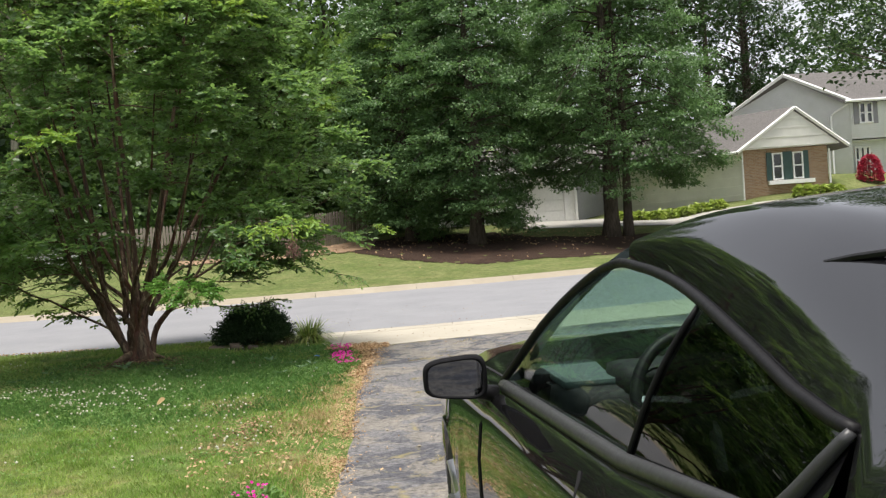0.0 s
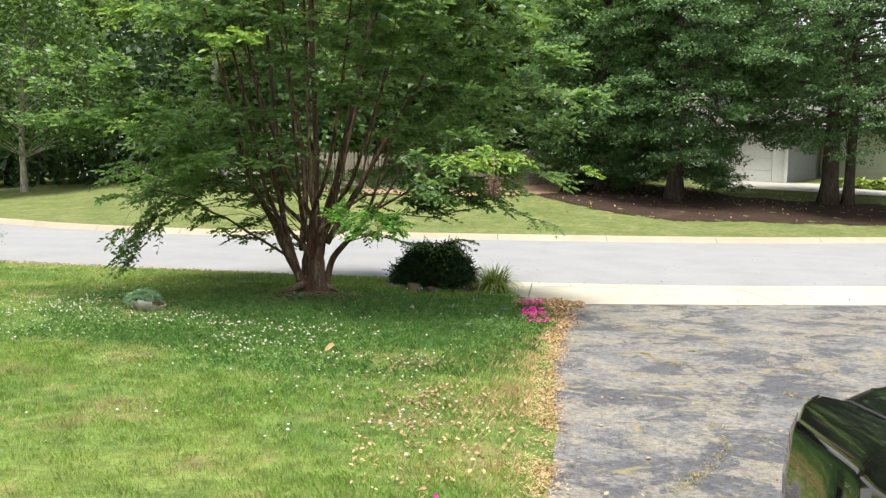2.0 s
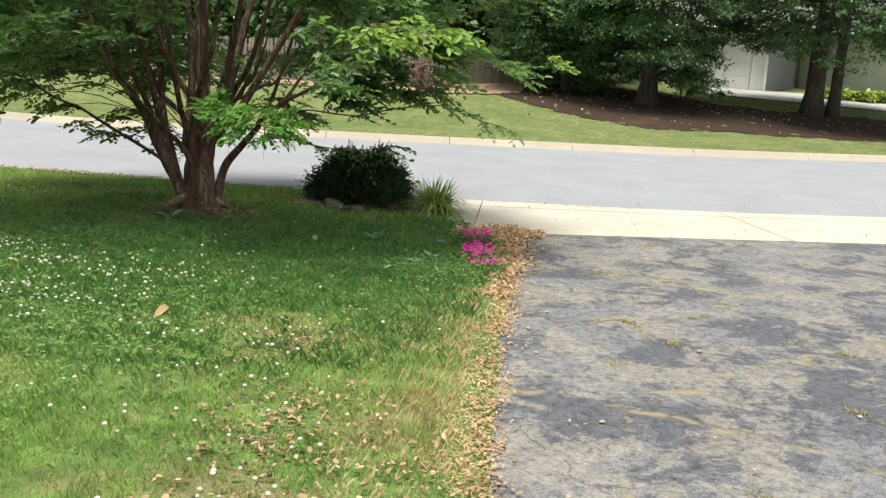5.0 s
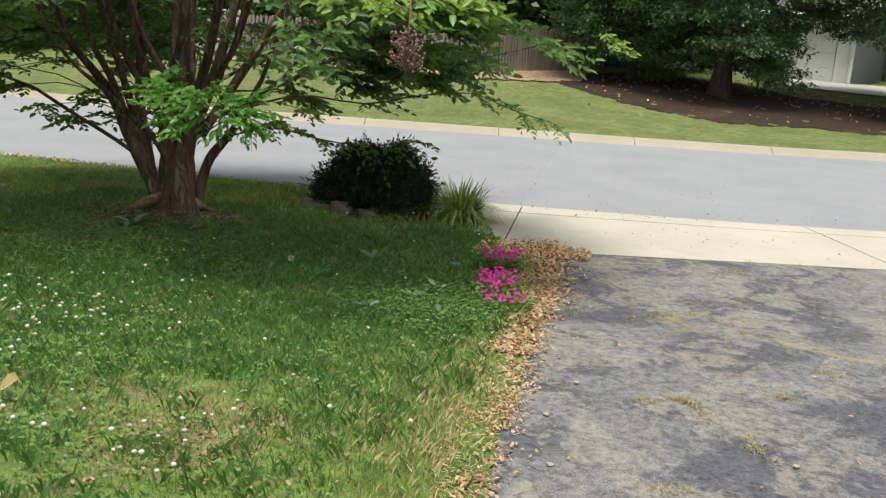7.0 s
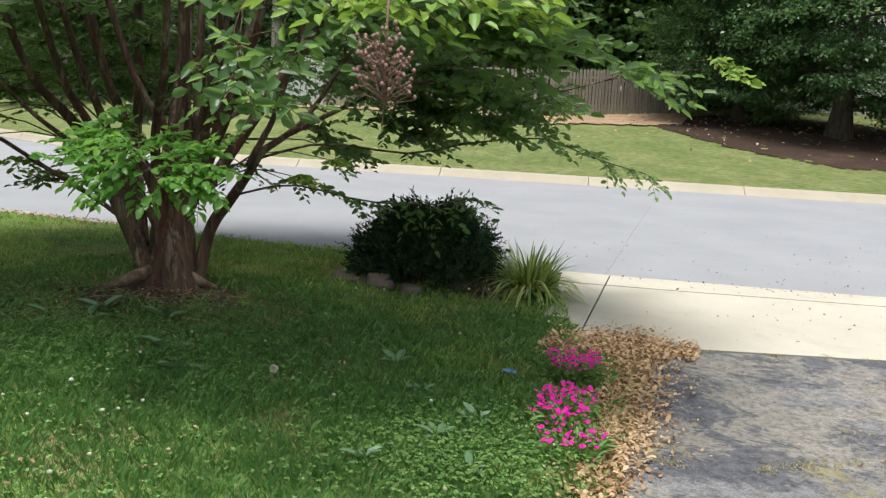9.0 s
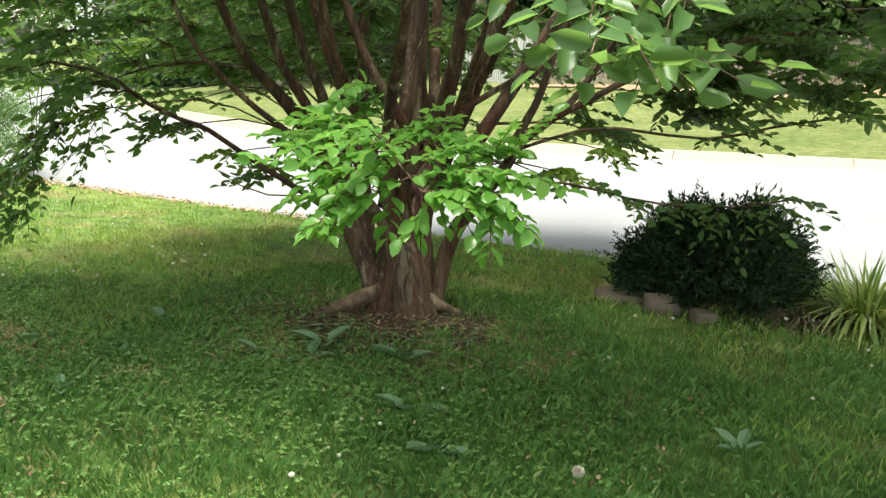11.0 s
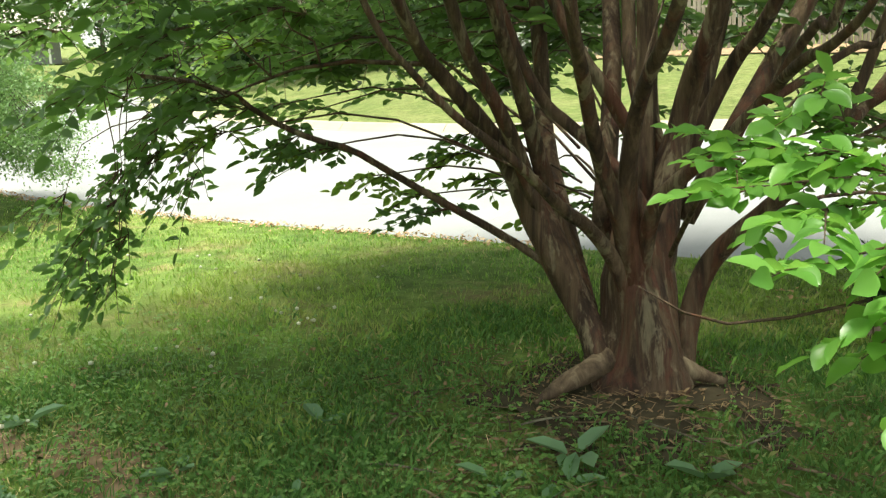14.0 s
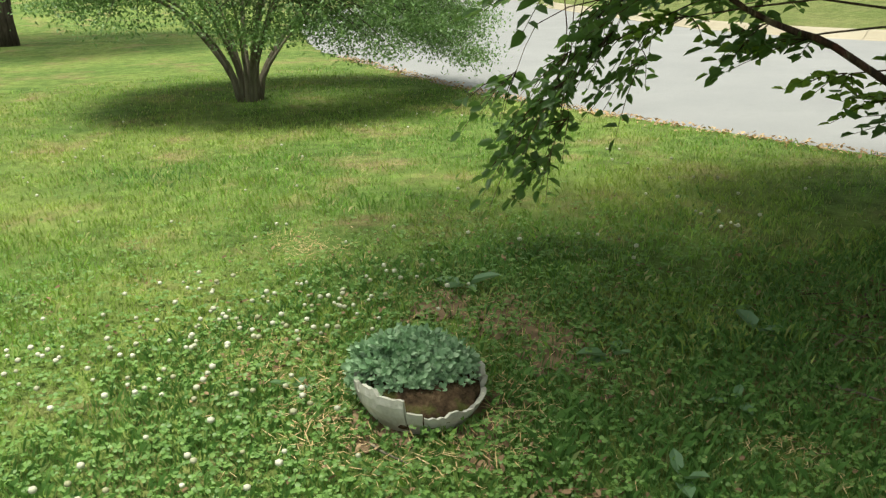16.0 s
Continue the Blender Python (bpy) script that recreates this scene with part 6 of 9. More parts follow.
    for q in ([(22.2, 49.35, 7.52), (34.5, 49.35, 7.52), (34.5, 52.6, 9.42), (19.62, 51.1, 9.42)], [(34.5, 56.2, 7.5), (16.9, 53.3, 7.52), (19.62, 51.1, 9.42), (34.5, 52.6, 9.42)]):
        v = [tuple(x) for x in q] + [(x, y, z - 0.16) for x, y, z in q]
        f = [(0, 1, 2, 3), (7, 6, 5, 4), (0, 4, 5, 1), (1, 5, 6, 2), (2, 6, 7, 3), (3, 7, 4, 0)]
        o = new("roof", mesh_from("roof", v, f, M_SHINGLE))
        o.parent = h
        tagged(o, "grey shingle roof slope")
    for a, b in (((22.45, 49.30, 7.50), (19.60, 51.05, 9.36)), ((16.9, 53.0, 7.46), (19.60, 51.05, 9.36))):
        v, f = tube([a, b], [0.11, 0.11], 4)
        piece("rake_board", mesh_from("rake_board", v, f, M_WHITE), h)
    v, f = tube([(22.2, 49.3, 7.48), (34.5, 49.3, 7.48)], [0.08, 0.08], 6)
    piece("gutter", mesh_from("gutter", v, f, M_WHITE), h)
    v, f = tube([(22.50, 49.40, 7.40), (21.9, 49.9, 7.0), (21.75, 50.15, 6.8), (21.75, 50.15, 2.6)], [0.05] * 4, 6)
    piece("downspout", mesh_from("downspout", v, f, M_WHITE), h)
    sash_window(h, 23.08, 23.44, 6.27, 7.40, 49.72)
    sash_window(h, 23.46, 23.82, 6.27, 7.40, 49.72)
    shutter(h, 22.80, 23.05, 6.24, 7.42, 49.72, M_GREYSH_SHADE)
    shutter(h, 23.85, 24.10, 6.24, 7.42, 49.72, M_GREYSH_SHADE)
    for a, b in ((23.03, 23.30), (23.32, 23.59), (23.61, 23.88)):
        sash_window(h, a, b, 3.62, 5.05, 50.4)
    part("window_box", box_bm(1.0, 0.2, 0.16, (23.45, 50.25, 3.5), 0.02), M_WHITE, h)
    # garage
    poly_wall("garage_wall", [(-1.5, 45.05, 1.2), (6.78, 45.05, 1.2), (6.78, 45.05, 4.5), (-1.5, 45.05, 4.5)], 0.2, M_WHITE, h, "white garage front")
    # a white-grey wall: its shade is put into the darker grey
    poly_wall("side_wall", [(6.78, 45.05, 1.2), (9.6, 52.1, 1.2), (9.6, 52.1, 4.5), (6.78, 45.05, 4.5)], 0.2, M_GREYSH_SHADE, h, "white-grey wall beside the garage, its shade put into the grey")
    d = new("garage_door")
    d.parent = h
    for r in range(4):
        part("panel", box_bm(4.9, 0.05, 0.53, (3.65, 45.02, 1.98 + 0.27 + r * 0.545), 0.012), M_WHITE, d)
    part("trim", box_bm(0.14, 0.10, 2.3, (6.20, 45.0, 3.0), 0.01), M_WHITE, h)
    part("trim", box_bm(0.12, 0.12, 3.2, (6.72, 45.0, 2.9), 0.01), M_WHITE, h)
    q = [(-2.0, 44.6, 4.45), (7.1, 44.6, 4.45), (9.8, 49.5, 6.2), (-2.0, 49.0, 6.2)]
    v = [tuple(x) for x in q] + [(x, y, z - 0.14) for x, y, z in q]
    o = new("roof", mesh_from("roof", v, [(0, 1, 2, 3), (7, 6, 5, 4), (0, 4, 5, 1), (1, 5, 6, 2), (2, 6, 7, 3), (3, 7, 4, 0)], M_SHINGLE))
    o.parent = h
    v, f = tube([(-2.0, 44.55, 4.42), (7.1, 44.55, 4.42)], [0.07, 0.07], 6)
    piece("gutter", mesh_from("gutter", v, f, M_WHITE), h)
    return h


house()

M_HOSTA = leaf_mat("hosta_leaf", (0.17, 0.26, 0.05), (0.30, 0.40, 0.08), (0.46, 0.52, 0.14), (0.4, 0.5, 0.08), 0.3, 1.0)
M_RED = leaf_mat("red_leaf", (0.22, 0.01, 0.03), (0.42, 0.025, 0.06), (0.60, 0.06, 0.12), (0.5, 0.05, 0.08), 0.3, 1.0)


def low_plant(name, label, at, size, n, leaf, mat, seed, ratio=0.7, group=""):
    rng = np.random.default_rng(seed)
    t = thing(name, label, "plant", group, at=(at[0], at[1], gz(*at) - 0.02))
    phi = rng.random(n) * 6.283
    h = rng.random(n)
    R = np.sqrt(np.maximum(0, 1 - h ** 2)) * rng.uniform(0.4, 1, n) ** 0.5
    pos = np.stack([np.cos(phi) * R * size[0] * 0.7, np.sin(phi) * R * size[1] * 0.7, h * size[2] * 0.8], 1)
    al = np.stack([np.cos(phi), np.sin(phi), np.full(n, 0.35)], 1) + rng.normal(size=(n, 3)) * 0.3
    nr = np.array([0, 0, 1.0]) + rng.normal(size=(n, 3)) * 0.35
    ln = leaf * rng.uniform(0.7, 1.2, n)
    tagged(under(new("foliage", shared_mesh("foliage", leaf_verts(pos, al, nr, ln, ln * ratio, 0.2, 0.35), OVATE, mat)), t), kind="stuff")
    v, f = tube([(0, 0, 0), (0.02, 0.01, size[2] * 0.5)], [0.03, 0.015], 5)
    piece("stem", mesh_from("stem", v, f, M_BARK2), t)
    return t


for i in range(7):
    low_plant("hosta", "yellow-green hosta in the bed by the house wall", (8.9 + i * 0.72, 43.75 + 0.1 * (i % 2)), (0.55, 0.5, 0.55), 170, 0.26, M_HOSTA, 200 + i, 0.65, "hostas")
for i, x in enumerate((17.6, 18.4, 19.1)):
    low_plant("hosta", "yellow-green hosta in the bed by the house wall", (x, 44.2), (0.6, 0.5, 0.6), 170, 0.26, M_HOSTA, 210 + i, 0.65, "hostas")
low_plant("red_maple_shrub", "small crimson-leaved ornamental shrub", (22.2, 47.0), (0.85, 0.8, 1.7), 1500, 0.16, M_RED, 220, 0.5)

# house far down the street
def far_house():
    h = thing("far_house", "low ranch house with porch posts down the street", "house", at=(-82, 58, gz(-82, 58) - 0.1), rz=58)
    part("wall", box_bm(16, 8, 2.8, (0, 3.6, 1.4)), M_GREYSH_SHADE, h)
    v = [(-9, -1.6, 2.7), (9, -1.6, 2.7), (9, 3.8, 5.4), (-9, 3.8, 5.4), (9, 8.2, 2.7), (-9, 8.2, 2.7)]
    o = new("roof", mesh_from("roof", v, [(0, 1, 2, 3), (3, 2, 4, 5), (0, 3, 5), (1, 4, 2), (0, 5, 4, 1)], plain("pale_roof", (0.42, 0.38, 0.34), 0.9)))
    o.parent = h
    for x in (-7, -3.5, 0, 3.5, 7):
        part("porch_post", box_bm(0.2, 0.2, 2.7, (x, -1.2, 1.35), 0.02), M_WHITE, h)
    return h


far_house()
for i, (x, y, h, r, b) in enumerate(((-58, 45.5, 13, 5.5, 0.22), (-66, 44, 12, 5.0, 0.25), (-95, 72, 20, 8.0, 0.15), (-86, 76, 21, 8.0, 0.15), (-104, 66, 20, 8.0, 0.15), (-112, 52, 18, 8.0, 0.15))):
    leafy_tree("background_tree", "leafy shade tree by the house down the street", (x, y), h, h * b, [(0, r * 0.6), (0.2, r * 0.95), (0.5, r), (0.8, r * 0.65), (1, r * 0.12)], 420, 0.32, M_FARLEAF, M_BARK2, 0.26, 180 + i, 26, group="background trees", inner=0.5)


def wheelie_bin(at, rz):
    t = thing("wheelie_bin", "blue plastic wheelie bin by the far house", "bin", at=(at[0], at[1], gz(*at)), rz=rz)
    blue = plain("blue_plastic", (0.02, 0.05, 0.28), 0.5)
    bm = box_bm(0.6, 0.7, 1.0, (0, 0, 0.55), 0.03)
    for v in bm.verts:
        if v.co.z < 0.3:
            v.co.x *= 0.85
            v.co.y *= 0.8
    part("body", bm, blue, t)
    part("lid", box_bm(0.64, 0.76, 0.06, (0, 0, 1.08), 0.02), blue, t)
    for x in (-0.3, 0.3):
        v, f = tube([(x - 0.03, 0.3, 0.11), (x + 0.03, 0.3, 0.11)], [0.11, 0.11], 14)
        piece("wheel", mesh_from("wheel", v, f, plain("bin_tyre", (0.02, 0.02, 0.02), 0.8)), t)


wheelie_bin((-70, 50.5), 40)


# shade trees beside the lot, mirrored in the car
for i, (x, y, h) in enumerate(((-12.5, -3.5, 10.5), (-14.0, 1.5, 9.0), (-15.5, 6.0, 8.5))):
    leafy_tree("shade_tree", "dark leafy shade tree beside the lot, mirrored in the car", (x, y), h, h * 0.16, [(0, 1.9), (0.25, 3.0), (0.55, 3.1), (0.8, 2.0), (1, 0.4)], 300, 0.26, M_DARKLEAF, M_BARK2, 0.22, 400 + i, 26, group="shade trees", inner=0.5)

# unseen house front, added behind the walk's start to darken the car's reflections
unseen_house = thing("unseen_house", "unseen brick house front added behind the driveway for the car's reflections", "house")
part("wall", box_bm(20, 0.3, 2.9, (3, -6.7, 1.25)), plain("brown_brick", (0.085, 0.052, 0.040), 0.9, 0, 0.25, 6), unseen_house)
part("garage_door", box_bm(5.0, 0.08, 2.3, (2.6, -6.52, 1.15), 0.02), M_WHITE, unseen_house)
part("roof", box_bm(21, 1.2, 0.2, (3, -6.5, 2.8), 0.02), M_SHINGLE, unseen_house)

# ---------------------------------------------------------------- the parked car
k = Mat("black_paint")
c = k.ramp(k.noise(5, 4), (0.3, (0.006, 0.006, 0.007)), (0.7, (0.010, 0.010, 0.011)))
k.surface(c, k.ramp(k.noise(40, 3), (0.4, 0.03), (0.7, 0.07)), 0, None, 0.0, 1.0).inputs["Coat IOR"].default_value = 2.1
M_PAINT = k.m
M_TRIM = plain("satin_black_trim", (0.010, 0.010, 0.011), 0.5, 0, 0.1, 30, 0.18)
M_BELT = plain("dull_grey_moulding", (0.038, 0.039, 0.041), 0.42, 0.0, 0.1, 30, 0.45)
M_RUBBER = plain("tyre_rubber", (0.022, 0.022, 0.023), 0.75, 0, 0.15, 30, 0.3)
M_ALLOY = plain("silver_alloy", (0.52, 0.53, 0.54), 0.32, 0.9, 0.08, 20)
M_CHROME = plain("chrome", (0.75, 0.76, 0.78), 0.12, 1.0, 0.03, 20)
M_INSIDE = plain("dark_interior", (0.018, 0.018, 0.019), 0.7, 0, 0.15, 20, 0.3)
# dashboard top, with the sky's reflection put into its pale teal
M_DASH_SHEEN = plain("dash_sky_sheen", (0.085, 0.112, 0.108), 0.5, 0, 0.1, 20, 0.4)
M_CARGLASS = glass_mat("tinted_car_glass", (0.58, 0.74, 0.68), 1.30)
M_PRIVACY = glass_mat("dark_privacy_glass", (0.03, 0.036, 0.034), 1.35)
k = Mat("mirror_silver")
k.surface((0.15, 0.16, 0.18), 0.02, 1.0)
M_MIRROR = k.m
M_LAMP = plain("headlamp_lens", (0.35, 0.36, 0.37), 0.1, 0.4, 0.1, 10, 0.8)
M_REDLAMP = plain("tail_lamp_lens", (0.25, 0.01, 0.01), 0.12, 0, 0.1, 10, 0.8)
M_CASE = plain("matt_black_case", (0.008, 0.008, 0.009), 0.85, 0, 0.1, 30, 0.1)
CAR_AT, CAR_TURN, CAR_SIZE = (1.106, 2.651, 0.0), 6.1, 1.07


def face_out(me, centre=(0.0, -0.4, 0.6)):
    """Turns every face of an open sheet away from the car's middle."""
    bmx = bmesh.new()
    bmx.from_mesh(me)
    bmx.normal_update()
    flip = [q for q in bmx.faces if (q.calc_center_median() - Vector(centre)).dot(q.normal) < 0]
    bmesh.ops.reverse_faces(bmx, faces=flip)
    bmx.to_mesh(me)
    bmx.free()
    return me


def car():
    t = thing("car", "glossy black two-door coupe parked on the asphalt driveway", "car")
    t.matrix_world = pose(*CAR_AT, 0, 0, CAR_TURN) @ Matrix.Diagonal((CAR_SIZE, CAR_SIZE, CAR_SIZE, 1))
    ya = [-2.40, -2.3, -2.0, -1.4, -0.5, 0.6, 1.4, 2.0, 2.25, 2.38]
    wid = [0.58, 0.74, 0.86, 0.915, 0.905, 0.910, 0.930, 0.885, 0.76, 0.54]
    shl = [0.88, 1.02, 1.08, 1.095, 0.985, 0.940, 0.915, 0.860, 0.79, 0.66]
    cen = [0.86, 1.04, 1.11, 1.12, 1.0, 1.000, 0.990, 0.935, 0.85, 0.70]
    front, rear, arch_r = 1.42, -1.38, 0.355

    def section(y):
        w, s, c = (float(np.interp(y, ya, q)) for q in (wid, shl, cen))
        low = 0.19 + (0.12 if abs(y) > 2.25 else 0.0)
        for yc in (front, rear):
            d = abs(y - yc)
            if d < arch_r:
                low = max(low, 0.31 + math.sqrt(arch_r ** 2 - d * d))
        cabin = -1.15 < y < 0.52
        e = 0.015 if any(abs(abs(y - yc) - arch_r) < 0.05 or abs(y - yc) < arch_r for yc in (front, rear)) else 0.0
        pts = [(0, low), (0.80 * w, low), (0.95 * w + e, low + 0.01), (0.985 * w + e, max(low + 0.03, 0.36)), (1.0 * w + e * 0.7, max(low + 0.05, 0.55)), (1.0 * w, max(low + 0.055, s - 0.20)), (0.985 * w, s - 0.09), (0.955 * w, s - 0.025), (0.91 * w, s)]
        if cabin:
            pts += [(0.84 * w, s - 0.01), (0.80 * w, 0.60), (0.72 * w, 0.36), (0.3 * w, 0.34), (0, 0.38)]
        else:
            pts += [(0.84 * w, s - 0.012), (0.76 * w, s + (c - s) * 0.30), (0.55 * w, s + (c - s) * 0.72), (0.28 * w, c - 0.006), (0, c)]
        return pts

    ys = sorted(set([round(v, 3) for v in list(np.arange(-2.40, 2.381, 0.05))] + [-1.16, -1.14, 0.51, 0.53, 2.38]))
    secs = [section(y) for y in ys]
    m = len(secs[0])
    v, f = [], []
    for y, sec in zip(ys, secs):
        v += [(-x, y, z) for x, z in sec] + [(x, y, z) for x, z in sec[1:-1][::-1]]
    ring = 2 * m - 2
    for i in range(len(ys) - 1):
        for j in range(ring):
            a, b = i * ring + j, i * ring + (j + 1) % ring
            f.append((a, b, b + ring, a + ring))
    f.append(tuple(range(ring)))
    f.append(tuple((len(ys) - 1) * ring + j for j in range(ring))[::-1])
    me = mesh_from("body", v, f, M_PAINT, True)
    bmx = bmesh.new()
    bmx.from_mesh(me)
    bmesh.ops.recalc_face_normals(bmx, faces=bmx.faces[:])
    for e in bmx.edges:
        if len(e.link_faces) == 2 and e.calc_face_angle(0) > radians(48):
            e.smooth = False
    bmx.to_mesh(me)
    bmx.free()
    piece("body", me, t)

    # upper body from the rail curve
    rail = curve_points([(-0.815, 0.70, 0.945), (-0.735, 0.34, 1.170), (-0.655, -0.04, 1.332), (-0.605, -0.44, 1.400), (-0.600, -0.80, 1.385), (-0.63, -1.10, 1.315), (-0.69, -1.36, 1.225), (-0.77, -1.72, 1.12)], 41)

    def over(i, u):
        x, y, z = rail[i]
        k_ = 1 - u * u
        fwd = 0.14 * max(0, min(1, (y + 0.3) / 0.8)) - 0.12 * max(0, min(1, (-y - 0.8) / 0.8))
        up = 0.022 * max(0.0, math.sin(math.pi * min(1, max(0, (0.75 - y) / 2.6)))) + 0.012
        return (x * -u, y + fwd * k_, z + up * k_)

    us = [-1, -0.93, -0.8, -0.55, -0.28, 0, 0.28, 0.55, 0.8, 0.93, 1]

    def shell(name, rows, cols, material, label=""):
        v = [over(i, us[c]) for i in rows for c in cols]
        nc = len(cols)
        f = [(a * nc + b, a * nc + b + 1, (a + 1) * nc + b + 1, (a + 1) * nc + b) for a in range(len(rows) - 1) for b in range(nc - 1)]
        return piece(name, face_out(mesh_from(name, v, f, material, True)), t, label)

    i_ws = [i for i in range(41) if rail[i][1] > -0.16]
    i_bl = [i for i in range(41) if rail[i][1] <= -1.06 + 0.08]
    g = shell("windscreen", i_ws, range(1, 10), M_CARGLASS, "green-tinted windscreen")
    g.visible_shadow = False
    shell("pillar", i_ws, [0, 1], M_PAINT)
    shell("pillar", i_ws, [9, 10], M_PAINT)
    g = shell("rear_window", i_bl, range(2, 9), M_PRIVACY, "dark rear window")
    v, f = tube([over(i_bl[0], u) for u in np.linspace(-0.95, 0.95, 15)], [0.008] * 15, 5)
    piece("roof_seam", mesh_from("roof_seam", v, f, M_TRIM), t)

    # sides: glass between belt and rail
    def belt(y):
        w, s = float(np.interp(y, ya, wid)), float(np.interp(y, ya, shl))
        return np.array([-0.90 * w, y, s + 0.004])

    def flank(i, q):
        """A point of the side between belt (0) and rail (1), at a rail place that need not be whole."""
        k0 = min(int(i), 39)
        r = np.array(rail[k0]) * (1 - i + k0) + np.array(rail[k0 + 1]) * (i - k0)
        b = belt(r[1])
        return b * (1 - q) + r * q + np.array([-0.035 * math.sin(math.pi * q) * (r[2] - b[2]) / 0.4, 0, 0])

    def glass_top(i):
        return float(np.interp(i, [0, 8, 10, 12, 14, 16, 18, 20, 22, 24, 26, 28, 29], [0.965, 0.965, 0.95, 0.9, 0.815, 0.75, 0.69, 0.625, 0.56, 0.50, 0.44, 0.405, 0.40]))

    def glass_foot(i):
        return float(np.interp(i, [27.2, 28.0, 29.0], [0.0, 0.12, 0.395]))

    END = 29.0
    DOOR_TOP, DOOR_FOOT = 19.6, 18.0
    for sgn in (-1, 1):
        p = [flank(i, q) + np.array([-0.012, 0, 0.010]) for i, q in ((23.9, 0.79), (24.7, 0.83), (25.6, 0.88), (26.5, 0.93), (27.3, 0.98))]
        v, f = tube([(-sgn * a, b, c) for a, b, c in p], [0.0045] * 5, 6)
        piece("roof_seam", mesh_from("roof_seam", v, f, M_TRIM), t)
    # roof with the shoulders down to the side glass, in one skin
    cols_i = [float(q) for q in range(i_ws[-1], 41)]
    v, nc = [], None
    for i in cols_i:
        ring = []
        for q in np.linspace(glass_top(i) - 0.01 if i <= END else 0.0, 1.0, 7)[:-1]:
            p = flank(i, q)
            w = math.sin(math.pi * max(0.0, (q - glass_top(i)) / (1.001 - glass_top(i))))
            ring.append((-p[0] + 0.016 * w, p[1], p[2] + 0.016 * w))
        # from one flank over the roof to the other
        left_top = [over(int(i), u) for u in us]
        v.append([(-x, y, z) for x, y, z in ring] + left_top + [(x, y, z) for x, y, z in ring][::-1])
    nc = len(v[0])
    flat = [p for r in v for p in r]
    f = []
    for a in range(len(cols_i) - 1):
        for b_ in range(nc - 1):
            behind = cols_i[a] >= i_bl[0]
            if behind and 8 <= b_ < nc - 9:
                continue
            f.append((a * nc + b_, a * nc + b_ + 1, (a + 1) * nc + b_ + 1, (a + 1) * nc + b_))
    piece("roof", face_out(mesh_from("roof", flat, f, M_PAINT, True)), t)

    for sgn in (-1, 1):
        def sheet(name, cols, material, label=""):
            """Glass whose columns run from one (place, height) to another."""
            vv = []
            for (i0, q0), (i1, q1) in cols:
                for w in np.linspace(0, 1, 6):
                    p = flank(i0 + (i1 - i0) * w, q0 + (q1 - q0) * w)
                    vv.append((p[0] * -sgn, p[1], p[2]))
            ff = [(a * 6 + b_, a * 6 + b_ + 1, (a + 1) * 6 + b_ + 1, (a + 1) * 6 + b_) for a in range(len(cols) - 1) for b_ in range(5)]
            return piece(name, face_out(mesh_from(name, vv, ff, material, True)), t, label)

        door = [((i * DOOR_FOOT / DOOR_TOP, 0.0), (i, glass_top(i))) for i in np.linspace(0, DOOR_TOP, 24)]
        quart = [((DOOR_FOOT + (i - DOOR_TOP) * (END - DOOR_FOOT) / (END - DOOR_TOP), 0.0), (i, glass_top(i))) for i in np.linspace(DOOR_TOP, END, 16)]
        quart = [((i0, glass_foot(i0)), tp) for (i0, q0), tp in quart]
        g = sheet("side_window", door, M_CARGLASS, "clear tinted door window")
        g.visible_shadow = False
        sheet("quarter_window", quart, M_PRIVACY, "dark rear quarter window")
        # painted corner behind the quarter window
        corner = [((i, 0.0), (i, glass_foot(i))) for i in np.linspace(27.25, END, 6)]
        sheet("corner_panel", corner, M_PAINT)

        def bar(name, places, radius, material, push=0.010):
            pts = []
            for i, q in places:
                p = flank(i, q)
                pts.append(((p[0] - push) * -sgn, p[1], p[2] + 0.002))
            v, f = tube(pts, radius if isinstance(radius, list) else [radius] * len(pts), 10)
            piece(name, mesh_from(name, v, f, material, True), t)

        bar("divider", [(DOOR_FOOT + (DOOR_TOP - DOOR_FOOT) * w, glass_top(DOOR_TOP) * w) for w in np.linspace(0, 1, 8)], 0.005, M_TRIM, 0.002)
        bar("window_frame", [(i, glass_top(i)) for i in np.linspace(0, END, 60)], [0.012 - 0.004 * w for w in np.linspace(0, 1, 60)], M_TRIM, 0.004)
        low = [(i, 0.0) for i in np.linspace(1.0, 26.9, 30)] + [(27.5, 0.03), (28.1, 0.14), (28.6, 0.27), (28.9, 0.36), (END + 0.03, 0.40)]
        bar("belt_moulding", low, [0.018 - 0.012 * w ** 3 for w in np.linspace(0, 1, len(low))], M_BELT, 0.008)
        # door seams
        for seam in ([(0.66, 0.93), (0.66, 0.55), (0.62, 0.27)], [(-0.38, 0.95), (-0.44, 0.62), (-0.40, 0.27)]):
            pts = []
            for y, z, _ in curve_points([(a, b, 0) for a, b in seam], 9):
                sec = section(y)
                zz = [p[1] for p in sec[2:9]]
                xx = [p[0] for p in sec[2:9]]
                pts.append((float(np.interp(z, zz, xx)) * sgn * 1.001, y, z))
            v, f = tube(pts, [0.0045] * len(pts), 4)
            piece("door_seam", mesh_from("door_seam", v, f, M_INSIDE), t)
        # door handle
        hx = float(np.interp(0.80, [p[1] for p in section(-0.15)[2:9]], [p[0] for p in section(-0.15)[2:9]]))
        part("door_handle", box_bm(0.035, 0.20, 0.035, (sgn * (hx + 0.012), -0.18, 0.80), 0.012), M_PAINT, t)
        # door mirror
        mir = new("door_mirror")
        mir.parent = t
